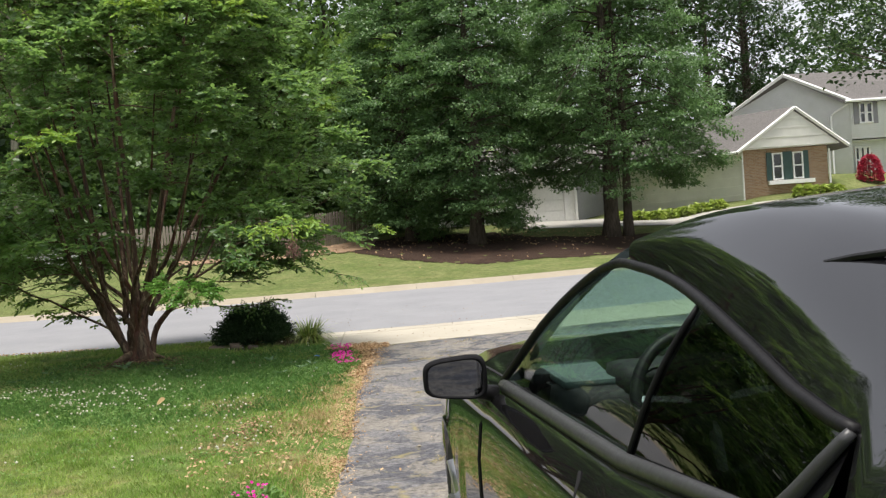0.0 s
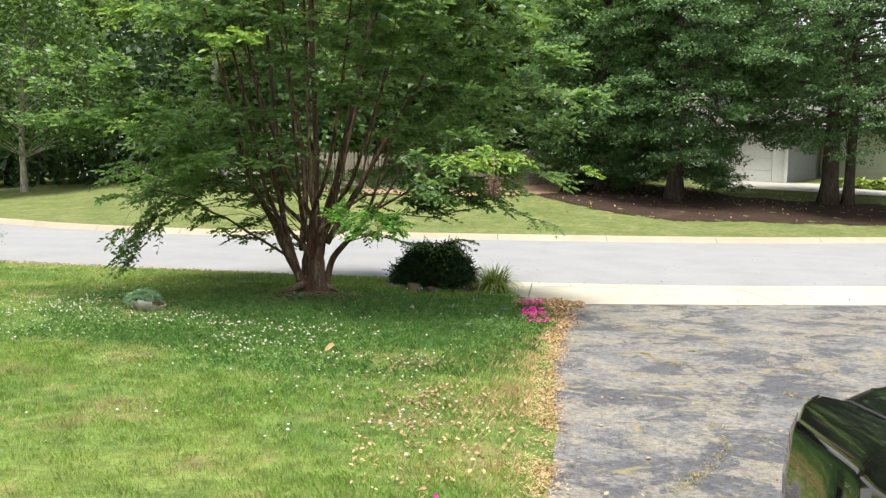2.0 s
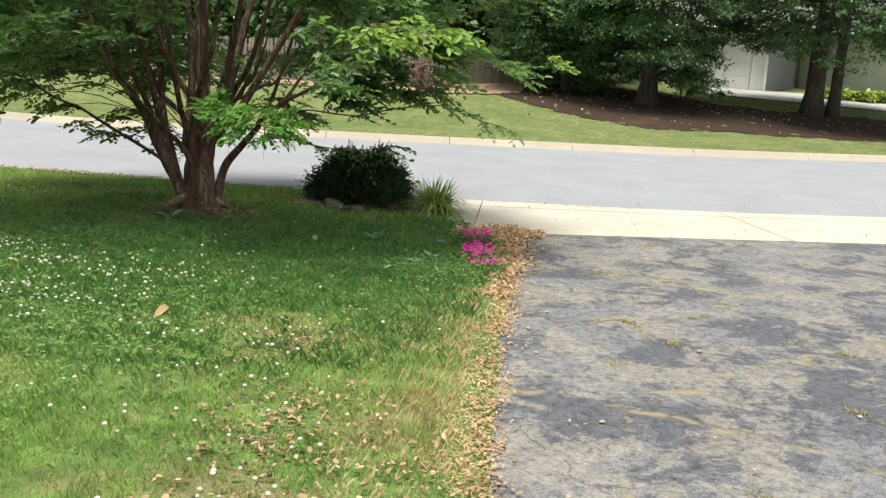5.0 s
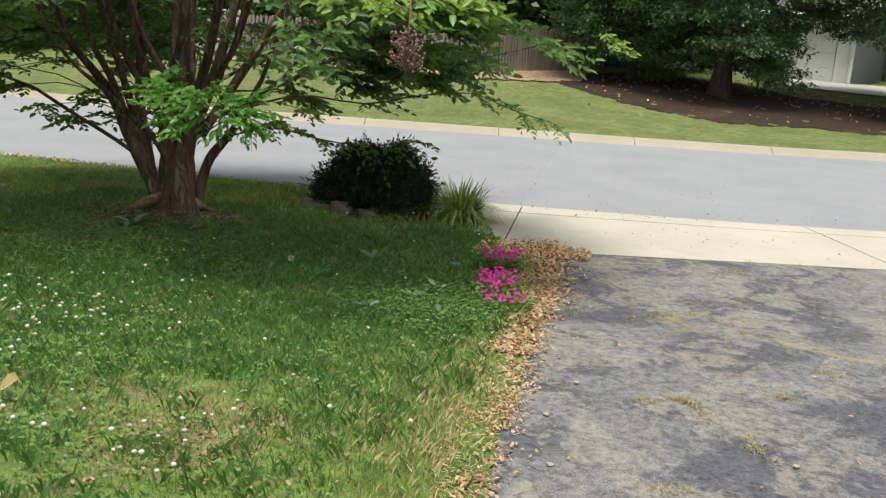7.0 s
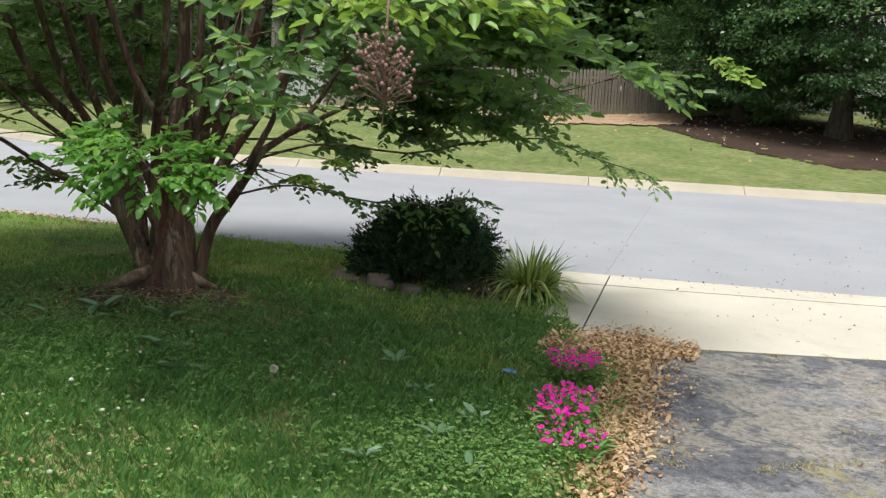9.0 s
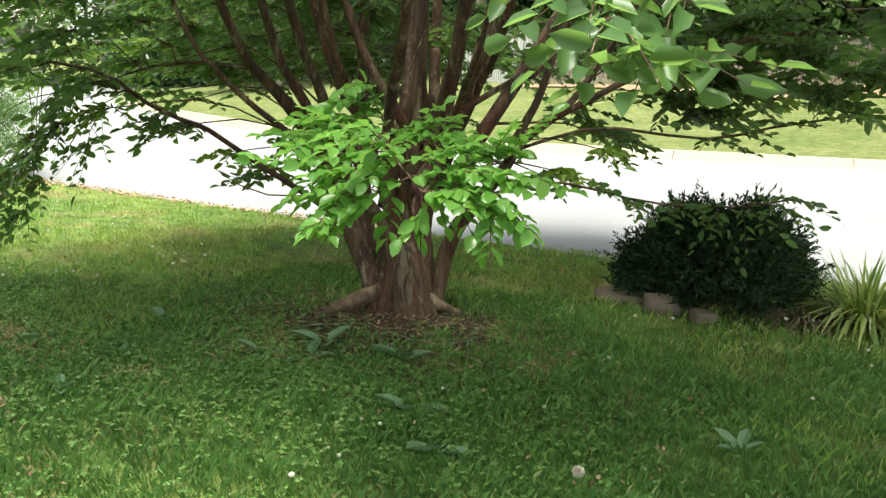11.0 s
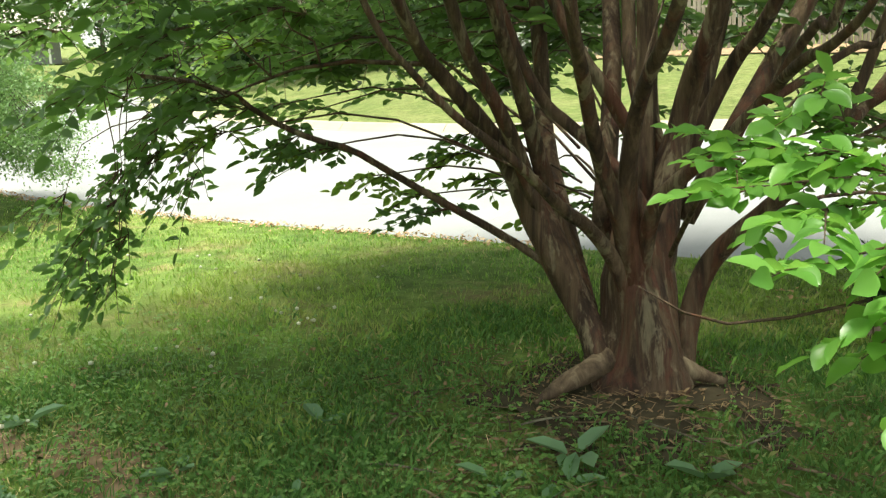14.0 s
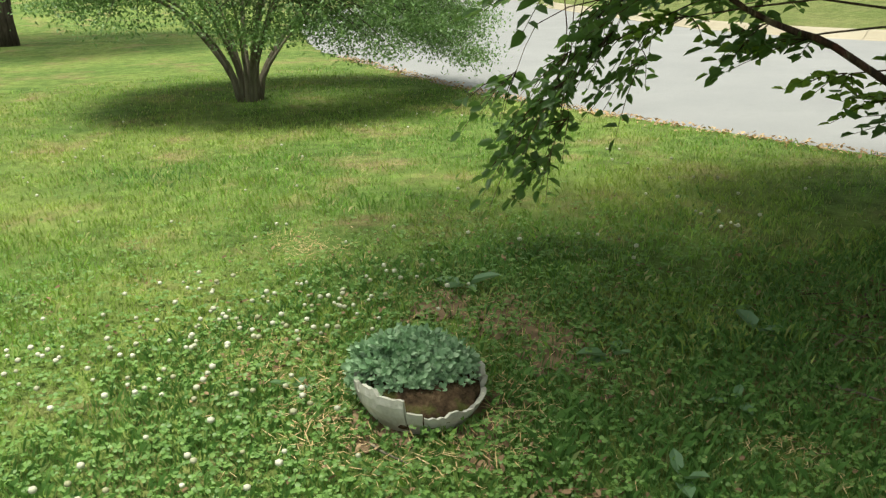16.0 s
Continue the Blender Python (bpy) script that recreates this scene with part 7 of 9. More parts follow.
        mir.matrix_basis = Matrix.Translation((sgn * 0.975, 0.594, 0.985)) @ pose(0, 0, 0, 0, 0, sgn * 4) @ Matrix.Diagonal((0.80, 0.80, 0.80, 1))

        def outline(scale, y):
            o = []
            for i in range(32):
                a = 2 * math.pi * i / 32
                ca, sa = math.cos(a), math.sin(a)
                x = 0.106 * scale * math.copysign(abs(ca) ** 0.5, ca)
                z = 0.066 * scale * math.copysign(abs(sa) ** 0.5, sa)
                z = z * (1 - 0.14 * x * sgn / 0.106) + (0.004 if sa > 0 else 0)
                o.append((x, y, z))
            return o

        rings = [outline(q, y) for q, y in ((0.90, -0.030), (0.93, -0.044), (1.0, -0.046), (1.07, -0.030), (1.08, 0.020), (0.98, 0.075), (0.70, 0.110), (0.25, 0.122))]
        v = [p for r in rings for p in r]
        f = [(a * 32 + b_, a * 32 + (b_ + 1) % 32, (a + 1) * 32 + (b_ + 1) % 32, (a + 1) * 32 + b_) for a in range(len(rings) - 1) for b_ in range(32)] + [tuple(range(len(v) - 32, len(v)))]
        piece("housing", mesh_from("housing", v, f, M_CASE, True), mir, "black mirror housing")
        g1 = outline(0.91, -0.034)
        piece("mirror_glass", mesh_from("mirror_glass", g1, [tuple(range(32))[::-1]], M_MIRROR), mir)
        v, f = tube([(sgn * -0.07, 0.03, -0.055), (sgn * -0.15, 0.05, -0.075)], [0.026, 0.032], 8)
        piece("stalk", mesh_from("stalk", v, f, M_TRIM, True), mir)
        # lamps
        part("headlamp", box_bm(0.26, 0.34, 0.11, (sgn * 0.66, 2.10, 0.665), 0.04, None), M_LAMP, t)
        part("tail_lamp", box_bm(0.26, 0.16, 0.16, (sgn * 0.66, -2.26, 0.80), 0.04), M_REDLAMP, t)
        # wheels
        for yc in (front, rear):
            wh = new("wheel")
            wh.parent = t
            wh.matrix_basis = Matrix.Translation((sgn * 0.80, yc, 0.325))
            prof = [(0.225, -0.10), (0.30, -0.108), (0.322, -0.085), (0.326, 0), (0.322, 0.085), (0.30, 0.108), (0.225, 0.10)]
            v, f = [], []
            n = 36
            for i in range(n):
                a = 2 * math.pi * i / n
                v += [(x, r * math.cos(a), r * math.sin(a)) for r, x in prof]
            for i in range(n):
                for j in range(len(prof) - 1):
                    a, b = i * len(prof) + j, ((i + 1) % n) * len(prof) + j
                    f.append((a, a + 1, b + 1, b))
            piece("tyre", mesh_from("tyre", v, f, M_RUBBER, True), wh)
            hp = Heap()
            hp.add(tube([(-0.09 * sgn, 0, 0), (0.03 * sgn, 0, 0)], [0.224, 0.21], 30))
            piece("barrel", hp.mesh("barrel", M_INSIDE), wh)
            hp = Heap()
            hp.add(tube([(0.03 * sgn, 0, 0), (0.085 * sgn, 0, 0)], [0.06, 0.05], 16))
            for q in range(5):
                a = q * 2 * math.pi / 5
                hp.add(tube([(0.07 * sgn, 0.04 * math.cos(a), 0.04 * math.sin(a)), (0.09 * sgn, 0.222 * math.cos(a), 0.222 * math.sin(a))], [0.035, 0.045], 5))
            ringp = [(0.09 * sgn, 0.225 * math.cos(a), 0.225 * math.sin(a)) for a in np.linspace(0, 2 * math.pi, 37)]
            hp.add(tube(ringp, [0.014] * 37, 6, cap=False))
            piece("rim", hp.mesh("rim", M_ALLOY), wh)
    # hood shut lines
    for sgn in (-1, 1):
        pts = []
        for y in np.linspace(0.75, 2.15, 14):
            sec = section(y)
            pts.append((sgn * sec[9][0], y, sec[9][1] + 0.002))
        v, f = tube(pts, [0.005] * 14, 4)
        piece("hood_seam", mesh_from("hood_seam", v, f, M_INSIDE), t)
    # cowl and dashboard
    part("cowl", box_bm(1.50, 0.22, 0.03, (0, 0.70, 0.962), 0.01), M_TRIM, t)
    bm = box_bm(1.44, 0.40, 0.30, (0, 0.55, 0.81), 0.05)
    part("dashboard", bm, M_INSIDE, t, "dark dashboard", True)
    # thin pad that carries the painted sky sheen of the dashboard top
    part("dash_pad", box_bm(1.40, 0.34, 0.02, (0, 0.58, 0.968), 0.008), M_DASH_SHEEN, t, "dashboard top pad in the teal-grey of reflected sky")
    part("binnacle", box_bm(0.36, 0.18, 0.10, (-0.38, 0.44, 0.965), 0.04), M_INSIDE, t, "", True)
    for x in (-0.46, -0.30):
        cp = [(x + 0.062 * math.cos(a), 0.345, 0.945 + 0.062 * math.sin(a)) for a in np.linspace(0, 2 * math.pi, 25)]
        v, f = tube(cp, [0.004] * 25, 5, cap=False)
        piece("gauge_ring", mesh_from("gauge_ring", v, f, M_CHROME), t)
    sw = new("steering_wheel")
    sw.parent = t
    sw.matrix_basis = Matrix.Translation((-0.38, 0.22, 0.93)) @ pose(0, 0, 0, 68, 0, 0)
    cp = [(0.185 * math.cos(a), 0.185 * math.sin(a), 0) for a in np.linspace(0, 2 * math.pi, 37)]
    v, f = tube(cp, [0.017] * 37, 8, cap=False)
    piece("rim", mesh_from("rim", v, f, M_TRIM, True), sw)
    part("hub", box_bm(0.16, 0.13, 0.05, (0, -0.01, -0.01), 0.02), M_INSIDE, sw)
    for a in (0.1, math.pi - 0.1, -math.pi / 2):
        v, f = tube([(0.05 * math.cos(a), 0.05 * math.sin(a), 0), (0.18 * math.cos(a), 0.18 * math.sin(a), 0)], [0.018, 0.014], 6)
        piece("spoke", mesh_from("spoke", v, f, M_ALLOY), sw)
    v, f = tube([(0, 0, -0.02), (0, 0, -0.30)], [0.035, 0.04], 8)
    piece("column", mesh_from("column", v, f, M_INSIDE), sw)
    for x in (-0.38, 0.38):
        st = new("seat")
        st.parent = t
        st.matrix_basis = Matrix.Translation((x, -0.35, 0))
        part("cushion", box_bm(0.50, 0.52, 0.16, (0, 0, 0.50), 0.06), M_INSIDE, st, "", True)
        bm = box_bm(0.50, 0.14, 0.58, (0, 0, 0), 0.06)
        bmesh.ops.transform(bm, matrix=pose(0, -0.30, 0.82, 16, 0, 0), verts=bm.verts[:])
        part("backrest", bm, M_INSIDE, st, "", True)
        part("headrest", box_bm(0.25, 0.10, 0.15, (0, -0.40, 1.16), 0.04), M_INSIDE, st, "", True)
    part("rear_bench", box_bm(1.2, 0.45, 0.5, (0, -1.05, 0.60), 0.08), M_INSIDE, t, "", True)
    part("parcel_shelf", box_bm(1.25, 0.5, 0.04, (0, -1.42, 0.99), 0.01), M_INSIDE, t)
    # rear-view mirror inside
    part("rear_view_mirror", box_bm(0.22, 0.03, 0.06, (0, 0.10, 1.27), 0.015), M_INSIDE, t)
    return t


car()


# ---------------------------------------------------------------- planter
def planter():
    x0, y0 = -6.115, 12.180
    z0 = gz(x0, y0) - 0.01
    t = thing("planter", "broken grey concrete planter holding a blue-green sedum", "planter", at=(x0, y0, z0))
    pr = random.Random(8)
    front = math.atan2(-0.57, 0.82)  # the side that has lost most of its rim
    n = 96
    k = Mat("weathered_planter")
    b = k.ramp(k.noise(9, 7, 0.7, 0.4, k.stretch(1, 1, 0.35)), (0.30, (0.24, 0.235, 0.20)), (0.5, (0.47, 0.46, 0.41)), (0.7, (0.62, 0.61, 0.56)))
    b = k.mix(k.ramp(k.noise(4, 5), (0.56, 0.0), (0.72, 0.5)), b, (0.20, 0.19, 0.13))
    k.surface(b, 0.9, 0, k.bump(k.noise(60, 4), 0.6, 0.005), 0.2)

    def radius(z):
        return 0.138 + 0.086 * math.sin(min(1.0, (z + 0.012) / 0.155) * math.pi / 2)

    # shards of the bowl, from crack to crack, each with a ragged top
    cuts = [0.03, 0.92, 1.70, 2.9, 4.1, 5.2, 6.05, 6.313]
    step_h = [0.100, 0.085, 0.130, 0.145, 0.155, 0.162, 0.116]
    for lo, hi, top in zip(cuts[:-1], cuts[1:], step_h):
        m = max(5, int((hi - lo) / 6.283 * n))
        v, f = [], []
        jag = 0.0
        for i in range(m + 1):
            a = front + lo + 0.012 + (hi - lo - 0.024) * i / m
            if i % 3 == 0:
                jag = pr.uniform(-0.016, 0.012)
            h = max(0.04, top + jag + pr.uniform(-0.004, 0.004))
            ca, sa = math.cos(a), math.sin(a)
            prof = [(radius(0) - 0.02, 0.0)] + [(radius(h * q), h * q) for q in (0.12, 0.35, 0.6, 0.82, 1.0)] + [(radius(h) - 0.017, h - 0.004), (radius(h * 0.6) - 0.022, h * 0.6), (radius(0) - 0.045, 0.02)]
            v += [(ca * r_, sa * r_, z_) for r_, z_ in prof]
        kk = len(prof)
        for i in range(m):
            for j in range(kk):
                p, q = i * kk + j, i * kk + (j + 1) % kk
                f.append((p, q, q + kk, p + kk))
        f += [tuple(range(kk))[::-1], tuple(m * kk + j for j in range(kk))]
        piece("shard", mesh_from("shard", v, f, k.m), t)
    bm = bmesh.new()
    bmesh.ops.create_icosphere(bm, subdivisions=4, radius=1.0)
    for q in bm.verts:
        w = 1 + 0.10 * noise.noise(q.co * 3) + 0.05 * noise.noise(q.co * 11)
        lift = 0.03 * (q.co.x * math.cos(front) + q.co.y * math.sin(front))
        q.co = Vector((q.co.x * 0.187 * w, q.co.y * 0.187 * w, 0.088 - lift + max(-0.9, q.co.z) * 0.066 * w))
    soil = Mat("potting_soil")
    c = soil.ramp(soil.noise(30, 6, 0.7), (0.32, (0.030, 0.020, 0.012)), (0.55, (0.095, 0.062, 0.036)), (0.75, (0.19, 0.135, 0.085)))
    c = soil.mix(soil.ramp(soil.noise(12, 4), (0.52, 0.0), (0.64, 0.7)), c, (0.10, 0.12, 0.03))
    soil.surface(c, 0.95, 0, soil.bump(soil.noise(45, 6, 0.7), 1.0, 0.02), 0.15)
    part("soil", bm, soil.m, t, "crumbling mossy soil", True)
    # sedum: many small rosettes over a low dome set back from the broken side
    rng = np.random.default_rng(77)
    back = np.array([-math.cos(front), -math.sin(front), 0])
    side = np.array([-math.sin(front), math.cos(front), 0])
    pos, al, nr, ln = [], [], [], []
    for i in range(430):
        u, a = math.sqrt((i + 0.5) / 430), i * 2.39996
        x, y = math.cos(a) * u, math.sin(a) * u
        c = back * (0.055 + 0.158 * x) + side * (0.222 * y - 0.035) + np.array([0, 0, 0.105 + 0.150 * math.sqrt(max(0.0, 1 - u * u)) + rng.normal() * 0.013])
        up = unit(back * x * 0.9 + side * y * 0.9 + np.array([0, 0, 0.75]) + rng.normal(size=3) * 0.30)
        e1 = unit(np.cross(up, [0.3, 0.9, 0.1]))
        e2 = np.cross(up, e1)
        for r in range(11):
            th = r * 2.39996 + i
            o = 0.35 + 0.06 * r
            d = e1 * math.cos(th) + e2 * math.sin(th)
            pos.append(c - up * 0.004 * r)
            al.append(d * o + up * (1.05 - o))
            nr.append(up - d * 0.4)
            ln.append(rng.uniform(0.017, 0.030))
    pos, al, nr, ln = (np.array(q) for q in (pos, al, nr, ln))
    m = leaf_mat("sedum_leaf", (0.14, 0.27, 0.135), (0.29, 0.45, 0.27), (0.48, 0.62, 0.43), (0.24, 0.42, 0.18), 0.25, 5.0, 0.55, 0.3)
    tagged(under(new("sedum", shared_mesh("sedum", ellipse_verts(pos, al, nr, ln, ln * 0.62, 0.1, 0.05), ELLIPSE, m)), t), "dome of fleshy blue-green rosettes", kind="stuff")
    return t


planter()

# ---------------------------------------------------------------- flowers, weeds and litter
M_PINK = leaf_mat("magenta_petal", (0.46, 0.006, 0.20), (0.66, 0.010, 0.32), (0.80, 0.035, 0.44), (0.8, 0.03, 0.4), 0.2, 8.0, 0.6, 0.15)
M_HERB = leaf_mat("herb_leaf", (0.075, 0.160, 0.042), (0.145, 0.280, 0.070), (0.235, 0.380, 0.105), (0.2, 0.36, 0.06), 0.35, 3.0)


def flowering_plant(at, size, nbloom, seed):
    rng = np.random.default_rng(seed)
    t = thing("flowering_plant", "low cushion of magenta flowers at the driveway's edge", "flower", "magenta flowers", at=(at[0], at[1], gz(*at) - 0.01))
    n = 620
    phi = rng.random(n) * 6.283
    R = np.sqrt(rng.random(n))
    pos = np.stack([np.cos(phi) * R * size[0], np.sin(phi) * R * size[1], rng.random(n) * size[2] * 0.75], 1)
    al = np.stack([np.cos(phi), np.sin(phi), np.full(n, 0.6)], 1) + rng.normal(size=(n, 3)) * 0.5
    nr = np.array([0, 0, 1.0]) + rng.normal(size=(n, 3)) * 0.5
    ln = 0.040 * rng.uniform(0.6, 1.3, n)
    tagged(under(new("foliage", shared_mesh("foliage", leaf_verts(pos, al, nr, ln, ln * 0.4), OVATE, M_HERB)), t), kind="stuff")
    pos, al, nr, ln = [], [], [], []
    for i in range(nbloom):
        a, r = rng.random() * 6.283, math.sqrt(rng.random())
        c = np.array([math.cos(a) * r * size[0], math.sin(a) * r * size[1], size[2] * (0.65 + 0.55 * rng.random())])
        up = unit(np.array([rng.normal() * 0.4, rng.normal() * 0.4 - 0.3, 1.0]))
        e1 = unit(np.cross(up, [1, 0.2, 0]))
        e2 = np.cross(up, e1)
        for p in range(5):
            th = p * 1.2566 + a
            d = e1 * math.cos(th) + e2 * math.sin(th)
            pos.append(c + d * 0.002)
            al.append(d + up * 0.25)
            nr.append(up)
            ln.append(0.0112 * rng.uniform(0.75, 1.25))
    pos, al, nr, ln = np.array(pos), np.array(al), np.array(nr), np.array(ln)
    tagged(under(new("blossom", shared_mesh("blossom", leaf_verts(pos, al, nr, ln, ln * 0.95, 0.05, 0.1), OVATE, M_PINK)), t), "magenta five-petalled blossoms", kind="stuff")
    return t


flowering_plant((-1.62, 13.86), (0.16, 0.15, 0.17), 120, 1)
flowering_plant((-1.53, 13.18), (0.17, 0.26, 0.14), 160, 2)
flowering_plant((-1.42, 12.82), (0.17, 0.22, 0.10), 60, 3)
flowering_plant((-1.28, 6.05), (0.15, 0.18, 0.10), 22, 4)

M_DRY = leaf_mat("dead_leaf", (0.19, 0.110, 0.058), (0.41, 0.265, 0.145), (0.66, 0.49, 0.30), (0.4, 0.22, 0.1), 0.15, 2.0, 0.8, 0.15)
M_STRAW = leaf_mat("straw", (0.40, 0.27, 0.13), (0.58, 0.42, 0.22), (0.72, 0.57, 0.34), (0.5, 0.36, 0.18), 0.2, 2.0, 0.8, 0.15)


M_CORNER = plain("leaf_mould", (0.19, 0.125, 0.072), 0.95, 0, 0.45, 9.0, 0.15)
M_LITTER = leaf_mat("leaf_litter", (0.09, 0.055, 0.032), (0.22, 0.145, 0.085), (0.42, 0.30, 0.185), (0.2, 0.12, 0.06), 0.1, 2.0, 0.85, 0.15)


def top_z(x, y):
    """Height of the paved or grassy surface."""
    g = ground_z(x, y)
    dv = np.where((x > drive_edge(y)) & (y < apron_line(x)), drive_z(y), -9)
    av = np.where((y >= apron_line(x)) & (y < near_edge(x)) & (x > -2.05 - 0.0 * y), -0.16, -9)
    rv = np.where((y >= near_edge(x) - 0.1) & (y < far_edge(x)), road_z(x, y), -9)
    sv = np.where((x > -2.1) & (x <= drive_edge(y) + 0.1) & (y > 14.3) & (y < apron_line(x)), -0.166, -9)
    return np.maximum(np.maximum(np.maximum(g, dv), sv), np.maximum(av, rv))


def broken(x, y, low=0.35):
    """Keeps drifts of litter and leaves gaps between them."""
    n = np.array([noise.noise((a * 1.3, b * 1.0, 8)) + 0.6 * noise.noise((a * 5, b * 4, 3)) for a, b in zip(x, y)])
    return rng.random(len(x)) < np.clip(low + 1.5 * n + np.interp(y, [10, 13], [0.0, 0.35]), 0.08, 1)


def scatter_leaves(name, label, xy, size, material, seed, category="leaf litter", ratio=0.6, tilt=0.35, lift=0.012):
    rng = np.random.default_rng(seed)
    n = len(xy)
    z = top_z(xy[:, 0], xy[:, 1]) + lift + rng.random(n) * 0.012
    a = rng.random(n) * 6.283
    al = np.stack([np.cos(a), np.sin(a), rng.normal(size=n) * tilt], 1)
    nr = np.array([0, 0, 1.0]) + rng.normal(size=(n, 3)) * tilt
    ln = size * rng.uniform(0.6, 1.3, n)
    pos = np.stack([xy[:, 0], xy[:, 1], z], 1)
    ob = new(name, shared_mesh(name, leaf_verts(pos, al, nr, ln, ln * ratio, 0.25, -0.15), OVATE, material))
    return tagged(ob, label, category, kind="stuff")


rng = np.random.default_rng(99)
_n = 8000
_y = rng.random(_n) * 13.5 + 2.0
_w = np.interp(_y, [2, 10, 12.5, 14, 15.5], [0.055, 0.06, 0.10, 0.17, 0.18])
_x = drive_edge(_y) - 0.03 + np.interp(_y, [2, 12, 14, 15.5], [0.0, 0.0, -0.03, -0.12]) + rng.normal(size=_n) * _w
_q = broken(_x, _y)
_x, _y = _x[_q], _y[_q]
scatter_leaves("dead_leaves", "dry tan leaves along the driveway's edge", np.stack([_x, _y], 1), 0.024, M_DRY, 1)
_soil2 = grid_object("bare_soil", np.arange(-2.1, -1.05, 0.05), np.arange(14.25, 15.15, 0.05), lambda X, Y: -0.170 + 0.004 * np.sin(X * 19) * np.sin(Y * 23), M_CORNER,
                     lambda x, y: (y < apron_line(x) - 0.005) & (x < drive_edge(y) + 0.06))
tagged(_soil2, "brown leaf mould at the corner of the driveway", "soil", kind="structure")
_x = -1.95 + rng.random(2600) ** 1.5 * 0.98
_y = apron_line(_x) - 0.13 + rng.normal(size=2600) * np.interp(_x, [-2, -1.5, -1.1, -0.8], [0.20, 0.19, 0.11, 0.05])
scatter_leaves("dead_leaves", "tan dry leaves heaped against the concrete apron", np.stack([_x, _y], 1), 0.036, M_DRY, 22, lift=0.014)
_y = 11.8 + rng.random(3600) * 3.4
_x = drive_edge(_y) + np.interp(_y, [11.8, 13.5, 15.5], [-0.08, -0.06, -0.16]) + rng.normal(size=3600) * np.interp(_y, [11.8, 13, 14.5], [0.06, 0.09, 0.13])
scatter_leaves("dead_leaves", "tan dry leaves drifted at the corner of the driveway", np.stack([_x, _y], 1), 0.032, M_DRY, 21)
_y = rng.random(8000) * 13.5 + 2.0
_x = drive_edge(_y) - 0.04 + rng.normal(size=8000) * 0.07 - np.abs(rng.normal(size=8000)) * 0.06
_q = broken(_x, _y, 0.55)
_x, _y = _x[_q], _y[_q]
scatter_leaves("straw", "pale dry straw along the driveway's edge", np.stack([_x, _y], 1), 0.042, M_STRAW, 2, "straw", 0.07, 0.2, 0.015)
_a, _r = rng.random(420) * 6.283, np.sqrt(rng.random(420))
scatter_leaves("dead_leaves", "scattered brown leaves in thin grass", np.stack([-1.60 + np.cos(_a) * _r * 0.55, 7.9 + np.sin(_a) * _r * 1.5], 1), 0.032, M_DRY, 3, lift=0.024)
_x = -18 + rng.random(1700) * 11.5
scatter_leaves("dead_leaves", "russet leaves gathered at the street's edge", np.stack([_x, near_edge(_x) - 0.10 + rng.normal(size=1700) * 0.09], 1), 0.036, M_DRY, 4)
_a, _r = rng.random(1300) * 6.283, rng.random(1300) ** 0.6
scatter_leaves("dead_leaves", "brown litter round the foot of the tree", np.stack([-4.75 + np.cos(_a) * _r * 1.25, 14.2 + np.sin(_a) * _r * 0.95], 1), 0.030, M_LITTER, 5, ratio=0.4, lift=0.015)
_a, _r = rng.random(420) * 6.283, rng.random(420) ** 0.6
scatter_leaves("dry_stems", "fine dry stems and twigs round the foot of the tree", np.stack([-4.75 + np.cos(_a) * _r * 1.3, 14.1 + np.sin(_a) * _r * 0.95], 1), 0.085, M_LITTER, 15, "straw", 0.05, 0.15, 0.02)
_a, _r = rng.random(420) * 6.283, rng.random(420) ** 0.7
scatter_leaves("dead_leaves", "litter under the juniper", np.stack([-3.4 + np.cos(_a) * _r * 1.3, 16.3 + np.sin(_a) * _r * 0.6], 1), 0.036, M_DRY, 6, lift=0.02)
_a, _r = rng.random(620) * 6.283, rng.random(620) ** 0.7
scatter_leaves("straw", "dry stems round the planter", np.stack([-6.10 + np.cos(_a) * (0.20 + _r * 0.26), 12.14 + np.sin(_a) * (0.20 + _r * 0.26)], 1), 0.06, M_STRAW, 7, "straw", 0.06, 0.2, 0.02)
_x, _y = 1.5 + rng.normal(size=600) * 5.0, 37 + rng.normal(size=600) * 2.0
scatter_leaves("dead_leaves", "pale leaves scattered over the mulch bed", np.stack([_x, _y], 1), 0.09, M_DRY, 8, lift=0.06)
_x = -1.9 + rng.random(520) * 8.5
scatter_leaves("dead_leaves", "brown litter along the lip of the apron", np.stack([_x, near_edge(_x) - 0.20 + rng.normal(size=520) * 0.05], 1), 0.030, M_LITTER, 51, lift=0.008)
_x, _v = -1.7 + rng.random(170) * 7.5, rng.random(170)
scatter_leaves("dead_leaves", "small leaf scraps on the concrete apron", np.stack([_x, apron_line(_x) + 0.1 + _v * (near_edge(_x) - apron_line(_x) - 0.35)], 1), 0.024, M_LITTER, 52, lift=0.012)
_x = -4.0 + rng.random(260) * 10
scatter_leaves("dead_leaves", "small leaf scraps on the street", np.stack([_x, near_edge(_x) + 0.1 + rng.random(260) ** 2 * 4.0], 1), 0.024, M_LITTER, 53, lift=0.012)
_x, _y = rng.random(260) * 5 - 0.9, 6.5 + rng.random(260) * 8.5
scatter_leaves("dead_leaves", "small leaf scraps on the asphalt", np.stack([_x, np.minimum(_y, apron_line(_x) - 0.05)], 1), 0.024, M_DRY, 54, lift=0.012)
